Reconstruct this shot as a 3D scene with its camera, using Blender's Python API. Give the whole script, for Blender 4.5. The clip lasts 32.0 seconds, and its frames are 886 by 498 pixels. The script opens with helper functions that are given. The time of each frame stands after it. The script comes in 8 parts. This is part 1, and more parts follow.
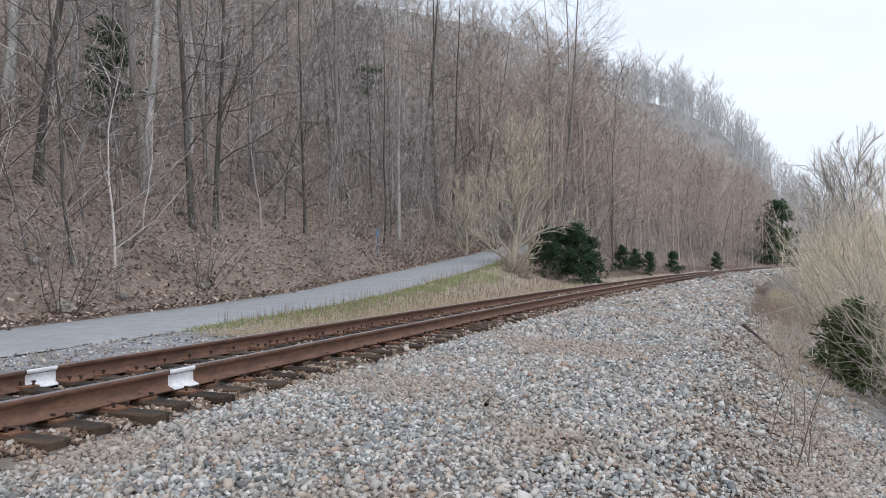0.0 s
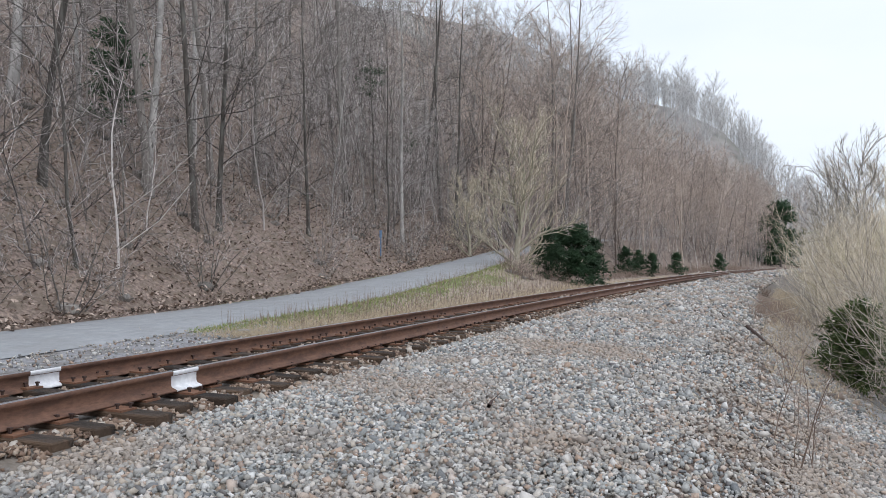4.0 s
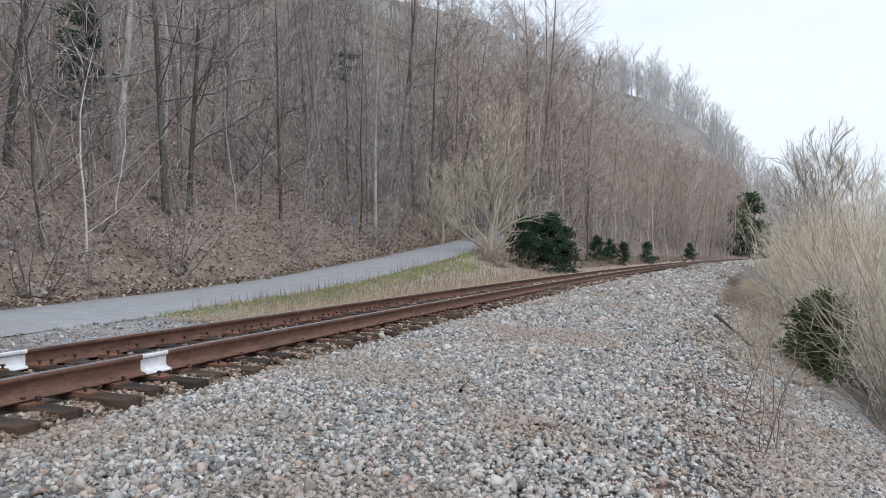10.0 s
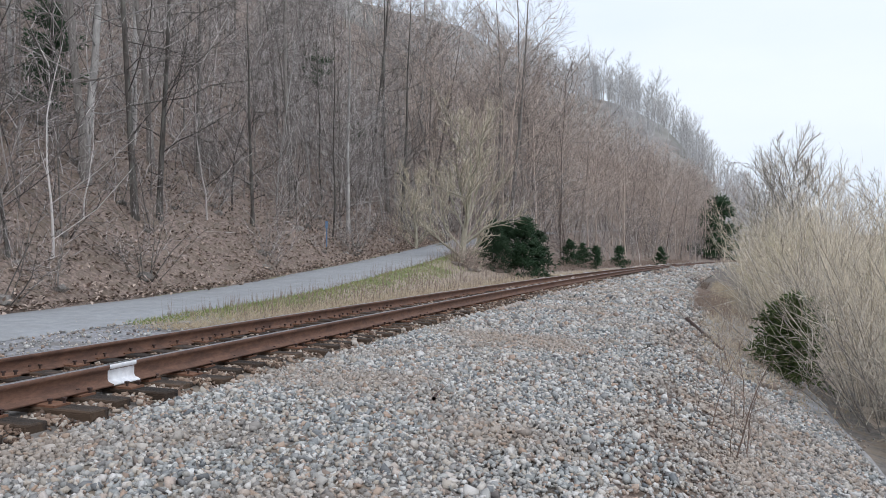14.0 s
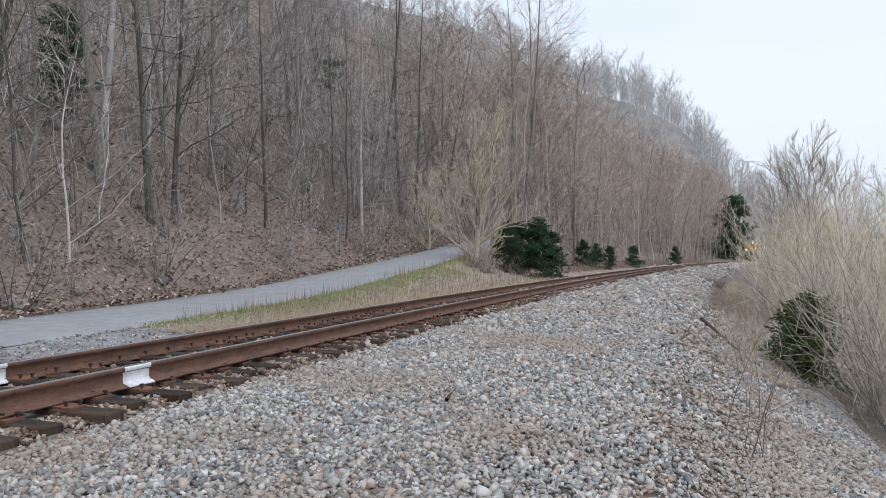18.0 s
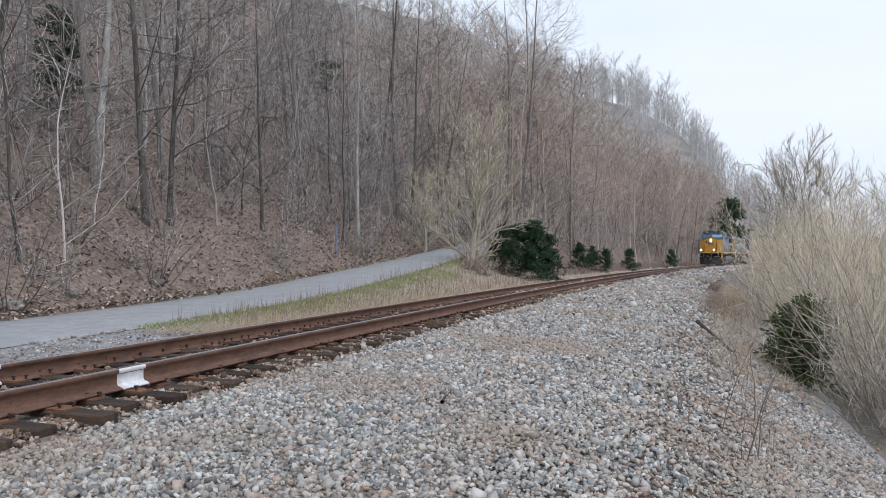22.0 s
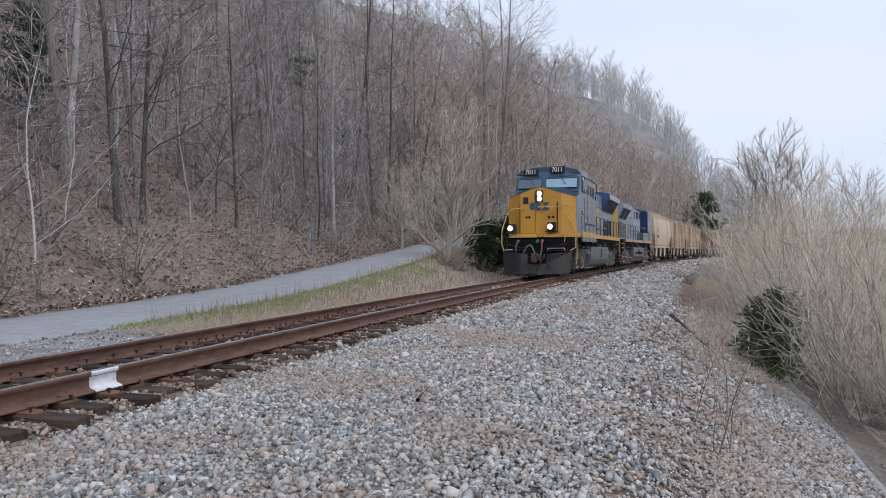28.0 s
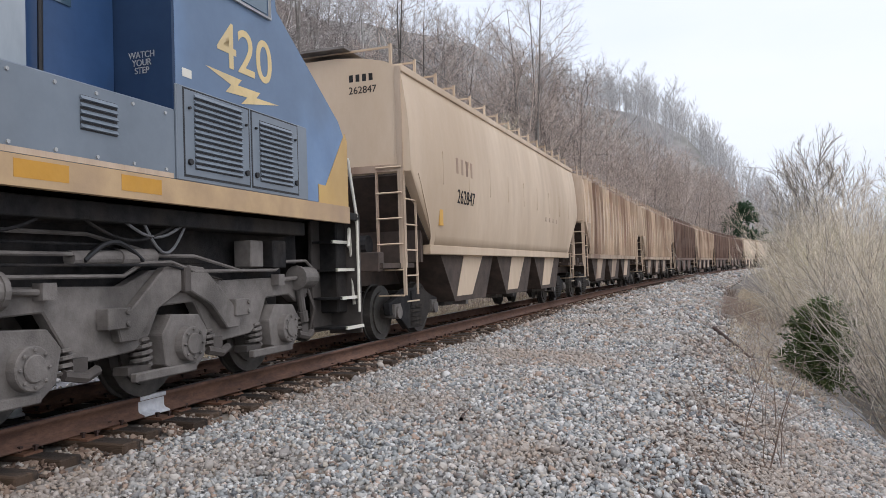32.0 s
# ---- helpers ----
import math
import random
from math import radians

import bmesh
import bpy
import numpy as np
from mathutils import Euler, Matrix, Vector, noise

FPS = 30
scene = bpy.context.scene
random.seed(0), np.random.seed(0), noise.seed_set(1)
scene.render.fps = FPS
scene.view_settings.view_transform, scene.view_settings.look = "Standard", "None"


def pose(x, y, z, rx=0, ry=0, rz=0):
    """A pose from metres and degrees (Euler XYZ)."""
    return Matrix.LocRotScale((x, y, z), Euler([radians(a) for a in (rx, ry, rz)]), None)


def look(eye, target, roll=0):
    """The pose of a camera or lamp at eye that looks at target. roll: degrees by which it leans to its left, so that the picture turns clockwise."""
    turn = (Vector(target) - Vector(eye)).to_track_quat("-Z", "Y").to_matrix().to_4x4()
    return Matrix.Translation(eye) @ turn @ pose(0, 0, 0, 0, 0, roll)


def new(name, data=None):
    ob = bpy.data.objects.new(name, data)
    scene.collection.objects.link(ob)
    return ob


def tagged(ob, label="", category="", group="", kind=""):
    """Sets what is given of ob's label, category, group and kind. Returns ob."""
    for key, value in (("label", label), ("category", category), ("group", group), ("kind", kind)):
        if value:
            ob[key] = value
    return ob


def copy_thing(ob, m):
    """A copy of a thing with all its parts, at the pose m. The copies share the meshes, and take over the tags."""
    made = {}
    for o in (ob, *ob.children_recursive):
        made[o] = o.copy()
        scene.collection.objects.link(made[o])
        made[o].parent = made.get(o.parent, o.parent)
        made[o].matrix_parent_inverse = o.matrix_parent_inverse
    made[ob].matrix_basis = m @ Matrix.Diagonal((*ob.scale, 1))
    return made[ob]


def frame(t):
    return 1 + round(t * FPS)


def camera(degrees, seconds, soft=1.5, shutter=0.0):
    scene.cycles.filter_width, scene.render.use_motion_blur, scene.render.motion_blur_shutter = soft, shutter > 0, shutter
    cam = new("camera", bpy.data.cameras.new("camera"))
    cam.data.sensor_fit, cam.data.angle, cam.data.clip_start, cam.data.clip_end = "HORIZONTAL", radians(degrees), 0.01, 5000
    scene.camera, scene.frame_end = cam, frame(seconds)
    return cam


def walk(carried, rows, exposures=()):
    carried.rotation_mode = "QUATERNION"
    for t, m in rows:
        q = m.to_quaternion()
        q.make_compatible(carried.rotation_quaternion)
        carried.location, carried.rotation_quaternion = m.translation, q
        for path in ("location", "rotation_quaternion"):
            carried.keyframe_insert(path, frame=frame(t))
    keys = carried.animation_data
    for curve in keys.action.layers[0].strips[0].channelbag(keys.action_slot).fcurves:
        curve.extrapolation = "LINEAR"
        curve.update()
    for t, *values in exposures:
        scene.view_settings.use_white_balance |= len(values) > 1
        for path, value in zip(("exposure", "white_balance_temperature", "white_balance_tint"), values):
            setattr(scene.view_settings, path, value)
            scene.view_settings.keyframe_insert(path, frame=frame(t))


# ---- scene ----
cam = camera(58.8, 32.0, soft=0.55)
PATH = [
    (0, (0.002, -0.022, 1.081), (0.002, 1.978, 1.11), 0.0),
    (0.5, (-0.001, -0.031, 1.082), (-0.003, 1.969, 1.112), -0.0),
    (1, (-0.002, -0.036, 1.087), (-0.008, 1.964, 1.117), -0.1),
    (1.5, (-0.008, -0.032, 1.082), (-0.016, 1.967, 1.113), 0.0),
    (2, (-0.004, -0.026, 1.084), (-0.018, 1.973, 1.115), 0.1),
    (2.5, (-0.001, -0.027, 1.081), (-0.009, 1.972, 1.113), 0.0),
    (3, (-0.002, -0.024, 1.08), (-0.011, 1.976, 1.112), -0.1),
    (3.5, (0.004, -0.025, 1.082), (-0.002, 1.975, 1.114), -0.0),
    (5.5, (0.0, -0.018, 1.074), (-0.015, 1.981, 1.108), -0.1),
    (6, (0.007, -0.024, 1.079), (-0.003, 1.976, 1.112), -0.1),
    (6.5, (0.009, -0.02, 1.073), (0.006, 1.98, 1.106), -0.1),
    (7, (0.016, -0.02, 1.073), (0.037, 1.979, 1.105), -0.0),
    (7.5, (0.028, -0.015, 1.071), (0.09, 1.984, 1.099), -0.0),
    (8, (0.024, -0.018, 1.073), (0.1, 1.98, 1.101), -0.1),
    (8.5, (0.02, -0.012, 1.068), (0.091, 1.987, 1.089), -0.1),
    (9, (0.011, -0.017, 1.069), (0.078, 1.982, 1.089), -0.2),
    (9.5, (0.015, -0.007, 1.058), (0.08, 1.992, 1.059), 0.8),
    (10, (0.0, -0.025, 1.062), (0.061, 1.974, 1.062), 0.6),
    (10.5, (0.013, -0.024, 1.06), (0.069, 1.975, 1.056), 0.4),
    (11, (0.01, -0.012, 1.058), (0.076, 1.987, 1.05), 0.6),
    (11.5, (0.01, -0.019, 1.061), (0.077, 1.98, 1.053), 0.7),
    (12, (0.012, -0.006, 1.019), (0.153, 1.988, 0.953), 1.2),
    (12.5, (-0.015, 0.023, 1.055), (0.136, 2.016, 0.997), 2.2),
    (13, (0.001, 0.025, 1.079), (0.138, 2.02, 1.057), 1.7),
    (13.5, (0.01, 0.018, 1.091), (0.142, 2.014, 1.099), 0.8),
    (14, (0.01, 0.007, 1.093), (0.138, 2.003, 1.104), 0.4),
    (14.5, (0.013, -0.006, 1.091), (0.136, 1.991, 1.103), 0.2),
    (16.5, (0.014, 0.006, 1.086), (0.118, 2.004, 1.1), -0.1),
    (17, (0.021, 0.005, 1.078), (0.121, 2.003, 1.093), -0.0),
    (17.5, (0.025, 0.006, 1.084), (0.12, 2.004, 1.099), -0.0),
    (18, (0.024, 0.003, 1.087), (0.118, 2.001, 1.102), -0.0),
    (18.5, (0.021, 0.005, 1.087), (0.11, 2.003, 1.103), 0.1),
    (19, (0.021, 0.01, 1.081), (0.108, 2.008, 1.098), 0.1),
    (19.5, (0.021, 0.012, 1.08), (0.112, 2.01, 1.098), 0.2),
    (20, (0.023, 0.015, 1.083), (0.117, 2.012, 1.101), 0.2),
    (20.5, (0.02, 0.015, 1.082), (0.121, 2.012, 1.1), 0.2),
    (21, (0.022, 0.013, 1.082), (0.122, 2.011, 1.102), 0.3),
    (21.5, (0.033, 0.012, 1.08), (0.138, 2.009, 1.1), 0.2),
    (22, (0.032, 0.014, 1.082), (0.135, 2.011, 1.103), 0.1),
    (22.5, (0.041, -0.002, 1.085), (0.143, 1.995, 1.106), -0.1),
    (23, (0.043, -0.003, 1.086), (0.145, 1.995, 1.107), -0.2),
    (23.5, (0.047, -0.002, 1.083), (0.151, 1.995, 1.105), -0.3),
    (24, (0.055, -0.008, 1.083), (0.163, 1.989, 1.106), -0.4),
    (24.5, (0.039, -0.006, 1.072), (0.147, 1.991, 1.08), 0.4),
    (25, (0.051, 0.002, 1.072), (0.178, 1.998, 1.065), 0.9),
    (25.5, (0.056, 0.002, 1.079), (0.194, 1.997, 1.072), 0.8),
    (27.5, (0.05, -0.003, 1.103), (0.217, 1.99, 1.102), 0.2),
    (28, (0.054, -0.005, 1.112), (0.216, 1.989, 1.121), -0.4),
    (28.5, (0.057, -0.005, 1.115), (0.214, 1.989, 1.126), -0.7),
    (29, (0.055, -0.004, 1.124), (0.207, 1.99, 1.142), -1.0),
    (29.5, (0.049, -0.008, 1.127), (0.196, 1.986, 1.149), -1.3),
    (30, (0.045, -0.022, 1.129), (0.186, 1.972, 1.16), -1.8),
    (30.5, (0.032, -0.026, 1.122), (0.151, 1.971, 1.155), -2.0),
    (31, (0.021, -0.029, 1.128), (0.114, 1.968, 1.173), -2.0),
    (31.5, (0.013, -0.037, 1.121), (0.09, 1.96, 1.178), -1.8),
    (32, (0.021, -0.03, 1.118), (0.093, 1.968, 1.175), -1.9),
]
EXPOSURES = [(0, 0.04, 6420, 10), (9, 0.04, 6400, 10), (14, 0.0, 6350, 10), (19, -0.03, 6330, 10), (25, -0.02, 6350, 12), (28, -0.18, 6150, 13), (29.5, -0.2, 6120, 14), (30, -0.2, 5980, 13), (31, 0.04, 6480, 13), (32, 0.04, 6480, 13)]
walk(cam, [(t, look(eye, target, roll)) for t, eye, target, roll in PATH], EXPOSURES)

# ---- daylight: an overcast sky ----
world = bpy.data.worlds.new("overcast_sky")
scene.world = world
world.use_nodes = True
wn, wl = world.node_tree.nodes, world.node_tree.links
sky = wn.new("ShaderNodeTexSky")
sky.sky_type, sky.sun_disc = "NISHITA", False
sky.sun_elevation, sky.sun_rotation = radians(42), radians(150)
sky.dust_density, sky.air_density = 4.0, 1.2
sky_level = wn.new("ShaderNodeVectorMath")
sky_level.operation = "SCALE"
sky_level.inputs["Scale"].default_value = 0.12
cloud = wn.new("ShaderNodeTexNoise")
cloud.inputs["Scale"].default_value = 1.6
cloud.inputs["Detail"].default_value = 5
cloud_map = wn.new("ShaderNodeMapping")
cloud_map.inputs["Scale"].default_value = (1.0, 1.0, 3.0)
cloud_at = wn.new("ShaderNodeTexCoord")
cloud_ramp = wn.new("ShaderNodeValToRGB")
cloud_ramp.color_ramp.elements[0].position, cloud_ramp.color_ramp.elements[1].position = 0.3, 0.7
cloud_ramp.color_ramp.elements[0].color = (0.80, 0.90, 1.06, 1)
cloud_ramp.color_ramp.elements[1].color = (0.97, 1.03, 1.11, 1)
cover = wn.new("ShaderNodeMixRGB")
cover.inputs[0].default_value = 0.88
wl.new(cloud_at.outputs["Generated"], cloud_map.inputs["Vector"])
wl.new(cloud_map.outputs["Vector"], cloud.inputs["Vector"])
wl.new(cloud.outputs["Fac"], cloud_ramp.inputs[0])
wl.new(sky.outputs[0], sky_level.inputs[0])
wl.new(sky_level.outputs[0], cover.inputs[1])
wl.new(cloud_ramp.outputs[0], cover.inputs[2])
wl.new(cover.outputs[0], wn["Background"].inputs["Color"])
wn["Background"].inputs["Strength"].default_value = 1.05
sun = new("sun", bpy.data.lights.new("sun", "SUN"))
sun.data.energy, sun.data.angle, sun.data.color = 1.4, radians(70), (1.0, 0.97, 0.94)
sun.matrix_world = look((0, 0, 40), (-12, 24, 0))

# ---- materials ----
def ramp_of(nt, stops):
    r = nt.nodes.new("ShaderNodeValToRGB")
    e = r.color_ramp.elements
    while len(e) < len(stops):
        e.new(0.5)
    for k, (p, c) in zip(e, stops):
        k.position, k.color = p, (*c, 1)
    return r


def mat(name, c1, c2, scale=4.0, rough=0.8, bump=0.2, metal=0.0, fine=60.0, stain=None, amount=0.5, stretch=(1, 1, 1), vary=0.0, island=None, spec=0.4, world_at=False, stain_scale=0.7):
    """A surface of two colours in grain, with stains of a third at a larger size, and fine relief."""
    m = bpy.data.materials.new(name)
    m.use_nodes = True
    nt = m.node_tree
    n, l = nt.nodes, nt.links
    b = n["Principled BSDF"]
    b.inputs["Roughness"].default_value, b.inputs["Metallic"].default_value = rough, metal
    b.inputs["Specular IOR Level"].default_value = spec
    if world_at:
        at = n.new("ShaderNodeNewGeometry").outputs["Position"]
    else:
        at = n.new("ShaderNodeTexCoord").outputs["Object"]
    mp = n.new("ShaderNodeMapping")
    mp.inputs["Scale"].default_value = stretch
    l.new(at, mp.inputs["Vector"])
    g = n.new("ShaderNodeTexNoise")
    g.inputs["Scale"].default_value, g.inputs["Detail"].default_value, g.inputs["Roughness"].default_value = scale, 6, 0.65
    l.new(mp.outputs[0], g.inputs["Vector"])
    r = ramp_of(nt, [(0.3, c1), (0.7, c2)])
    l.new(g.outputs["Fac"], r.inputs[0])
    colour = r.outputs[0]
    if island:
        geo = n.new("ShaderNodeNewGeometry")
        ir = ramp_of(nt, island)
        ir.color_ramp.interpolation = "LINEAR"
        l.new(geo.outputs["Random Per Island"], ir.inputs[0])
        mix = n.new("ShaderNodeMixRGB")
        mix.blend_type, mix.inputs[0].default_value = "MULTIPLY", 0.55
        l.new(ir.outputs[0], mix.inputs[1])
        l.new(colour, mix.inputs[2])
        gain = n.new("ShaderNodeMixRGB")
        gain.blend_type, gain.inputs[0].default_value = "MIX", 0.65
        l.new(mix.outputs[0], gain.inputs[1])
        l.new(ir.outputs[0], gain.inputs[2])
        colour = gain.outputs[0]
    if stain:
        s = n.new("ShaderNodeTexNoise")
        s.inputs["Scale"].default_value, s.inputs["Detail"].default_value = scale * stain_scale * 0.35, 4
        l.new(mp.outputs[0], s.inputs["Vector"])
        sr = ramp_of(nt, [(0.45, (0, 0, 0)), (0.62, (amount, amount, amount))])
        l.new(s.outputs["Fac"], sr.inputs[0])
        sm = n.new("ShaderNodeMixRGB")
        sm.inputs[2].default_value = (*stain, 1)
        l.new(sr.outputs[0], sm.inputs[0])
        l.new(colour, sm.inputs[1])
        colour = sm.outputs[0]
    if vary:
        info = n.new("ShaderNodeObjectInfo")
        hsv = n.new("ShaderNodeHueSaturation")
        vr = n.new("ShaderNodeMapRange")
        vr.inputs["To Min"].default_value, vr.inputs["To Max"].default_value = 1 - vary, 1 + vary
        l.new(info.outputs["Random"], vr.inputs["Value"])
        l.new(vr.outputs[0], hsv.inputs["Value"])
        l.new(colour, hsv.inputs["Color"])
        colour = hsv.outputs[0]
    l.new(colour, b.inputs["Base Color"])
    if bump:
        f = n.new("ShaderNodeTexNoise")
        f.inputs["Scale"].default_value, f.inputs["Detail"].default_value = fine, 3
        l.new(mp.outputs[0], f.inputs["Vector"])
        bp = n.new("ShaderNodeBump")
        bp.inputs["Strength"].default_value, bp.inputs["Distance"].default_value = bump, 0.02
        l.new(f.outputs["Fac"], bp.inputs["Height"])
        l.new(bp.outputs[0], b.inputs["Normal"])
    return m


STONES = [(0.0, (0.13, 0.14, 0.15)), (0.16, (0.29, 0.30, 0.302)), (0.34, (0.45, 0.45, 0.435)), (0.48, (0.235, 0.255, 0.258)), (0.62, (0.45, 0.40, 0.34)), (0.78, (0.64, 0.64, 0.635)), (0.9, (0.41, 0.30, 0.23)), (1.0, (0.13, 0.13, 0.135))]
M = {}
M["ballast"] = mat("ballast_stone", (0.6, 0.6, 0.62), (1, 1, 1), 40, 0.85, 0.25, island=STONES, fine=90, stain=(0.33, 0.26, 0.205), amount=0.62, stain_scale=0.03)
M["bedstone"] = mat("rust_stained_stone", (0.6, 0.58, 0.56), (1, 1, 1), 40, 0.9, 0.25, fine=90, island=[(0, (0.09, 0.06, 0.045)), (0.4, (0.20, 0.135, 0.10)), (0.75, (0.34, 0.26, 0.20)), (1, (0.44, 0.40, 0.36))])
M["lot"] = mat("dark_loose_gravel", (0.13, 0.13, 0.14), (0.40, 0.40, 0.42), 14, 0.95, 0.8, fine=26, stain=(0.16, 0.145, 0.13), amount=0.7, world_at=True, stain_scale=0.35)
# Earth darkened to put the shade between ballast stones into colour.
M["ground"] = mat("gap_darkened_gravelly_earth", (0.06, 0.055, 0.05), (0.22, 0.20, 0.185), 9, 0.95, 0.6, fine=25, stain=(0.26, 0.20, 0.14), amount=0.5, world_at=True)
M["turf"] = mat("patchy_green_turf", (0.12, 0.16, 0.06), (0.25, 0.26, 0.14), 4, 0.95, 0.6, fine=30, stain=(0.32, 0.265, 0.20), amount=0.85, world_at=True)
M["litter"] = mat("leaf_litter", (0.065, 0.049, 0.042), (0.39, 0.305, 0.26), 9, 0.95, 0.9, fine=14, stain=(0.16, 0.13, 0.10), amount=0.6, world_at=True)
M["grass"] = mat("winter_turf", (0.24, 0.20, 0.165), (0.46, 0.39, 0.325), 5, 0.95, 0.7, fine=30, stain=(0.30, 0.235, 0.19), amount=0.7, world_at=True)
M["asphalt"] = mat("worn_asphalt", (0.24, 0.25, 0.265), (0.33, 0.34, 0.355), 5, 0.85, 0.3, fine=80, stain=(0.22, 0.22, 0.22), amount=0.35, world_at=True)
M["dust"] = mat("pale_gravel", (0.22, 0.22, 0.23), (0.42, 0.42, 0.43), 12, 0.95, 0.6, fine=30, stain=(0.2, 0.18, 0.16), amount=0.5, world_at=True)
M["rail"] = mat("rusty_rail_steel", (0.11, 0.06, 0.042), (0.205, 0.11, 0.074), 14, 0.75, 0.25, 0.1, stain=(0.06, 0.035, 0.03), amount=0.5, stretch=(1, 1, 3), world_at=True)
M["railtop"] = mat("worn_rail_head", (0.30, 0.30, 0.32), (0.42, 0.42, 0.44), 20, 0.35, 0.05, 0.9, world_at=True)
M["whitepaint"] = mat("chipped_white_paint", (0.62, 0.64, 0.68), (0.85, 0.86, 0.88), 16, 0.6, 0.2, stain=(0.45, 0.42, 0.42), amount=0.35)
M["tie"] = mat("creosoted_oak", (0.012, 0.011, 0.011), (0.065, 0.047, 0.036), 8, 0.9, 0.8, stretch=(0.6, 4, 4), fine=40, stain=(0.14, 0.085, 0.05), amount=0.4, vary=0.45)
M["plate"] = mat("rusty_tie_plate", (0.12, 0.06, 0.04), (0.22, 0.11, 0.065), 12, 0.85, 0.3, 0.1)
M["spike"] = mat("dark_rusty_iron", (0.035, 0.025, 0.022), (0.09, 0.05, 0.04), 30, 0.8, 0.2, 0.1)
M["bark"] = mat("grey_bark", (0.10, 0.09, 0.083), (0.30, 0.275, 0.255), 5, 0.95, 0.8, stretch=(3, 3, 0.6), fine=22, vary=0.3, stain=(0.30, 0.29, 0.27), amount=0.35)
M["palebark"] = mat("pale_mottled_bark", (0.22, 0.21, 0.205), (0.58, 0.56, 0.54), 3, 0.9, 0.5, stretch=(2, 2, 0.7), fine=22, stain=(0.17, 0.155, 0.14), amount=0.55)
M["darkbark"] = mat("dark_furrowed_bark", (0.03, 0.027, 0.025), (0.12, 0.105, 0.095), 6, 0.95, 0.9, stretch=(3, 3, 0.5), fine=20, vary=0.3, stain=(0.22, 0.22, 0.20), amount=0.45)
M["mossbark"] = mat("pale_mossy_bark", (0.26, 0.24, 0.18), (0.52, 0.48, 0.40), 4, 0.9, 0.5, stretch=(2, 2, 0.7), fine=22, stain=(0.20, 0.20, 0.12), amount=0.5)
M["twig"] = mat("brown_twigs", (0.8, 0.78, 0.77), (1, 1, 1), 2, 0.9, 0.0, vary=0.2, island=[(0, (0.035, 0.030, 0.028)), (0.4, (0.17, 0.149, 0.141)), (0.7, (0.37, 0.333, 0.32)), (1, (0.70, 0.66, 0.645))])
M["paletan"] = mat("weathered_pale_stems", (0.8, 0.79, 0.77), (1, 1, 1), 2, 0.9, 0.0, vary=0.18, island=[(0, (0.20, 0.17, 0.14)), (0.5, (0.44, 0.39, 0.33)), (1, (0.70, 0.65, 0.57))])
M["redtwig"] = mat("budding_twigs", (0.7, 0.68, 0.66), (1, 1, 1), 2, 0.9, 0.0, vary=0.2, island=[(0, (0.15, 0.125, 0.113)), (0.4, (0.42, 0.35, 0.31)), (1, (0.76, 0.63, 0.545))])
M["tantwig"] = mat("dry_tan_stems", (0.75, 0.74, 0.72), (1, 1, 1), 2, 0.9, 0.0, vary=0.18, island=[(0, (0.30, 0.25, 0.18)), (0.5, (0.60, 0.52, 0.40)), (1, (0.82, 0.74, 0.60))])
M["greentwig"] = mat("willow_stems", (0.46, 0.41, 0.25), (0.64, 0.58, 0.38), 2, 0.9, 0.0, vary=0.15)
M["fir"] = mat("dark_evergreen_needles", (0.012, 0.035, 0.018), (0.04, 0.085, 0.035), 6, 0.8, 0.0, vary=0.25)
M["cedar"] = mat("yellowish_evergreen", (0.02, 0.045, 0.015), (0.09, 0.12, 0.035), 6, 0.8, 0.0, vary=0.2)
M["leaf"] = mat("fallen_leaves", (0.6, 0.6, 0.6), (1, 1, 1), 3, 0.85, 0.0, island=[(0, (0.055, 0.04, 0.033)), (0.35, (0.28, 0.21, 0.17)), (0.8, (0.55, 0.45, 0.385)), (1, (0.12, 0.085, 0.068))])
M["straw"] = mat("dry_grass", (0.6, 0.6, 0.6), (1, 1, 1), 3, 0.9, 0.0, island=[(0, (0.42, 0.34, 0.24)), (0.6, (0.55, 0.46, 0.33)), (1, (0.28, 0.20, 0.13))])
M["blade"] = mat("green_grass", (0.6, 0.6, 0.6), (1, 1, 1), 3, 0.8, 0.0, island=[(0, (0.09, 0.14, 0.03)), (0.6, (0.20, 0.26, 0.07)), (1, (0.34, 0.30, 0.13))])
M["weed"] = mat("dead_brown_weeds", (0.13, 0.095, 0.08), (0.27, 0.205, 0.165), 3, 0.9, 0.0)
# Mist over the distance is put into these twigs as a paler grey.
M["misttwig"] = mat("mist_paled_twigs", (0.42, 0.415, 0.415), (0.58, 0.575, 0.575), 0.3, 0.9, 0.0)
# Distance haze sits in this greyed base colour.
M["far"] = mat("haze_greyed_woods", (0.20, 0.187, 0.182), (0.37, 0.35, 0.342), 0.2, 0.95, 0.0, stain=(0.22, 0.24, 0.20), amount=0.4, world_at=True)


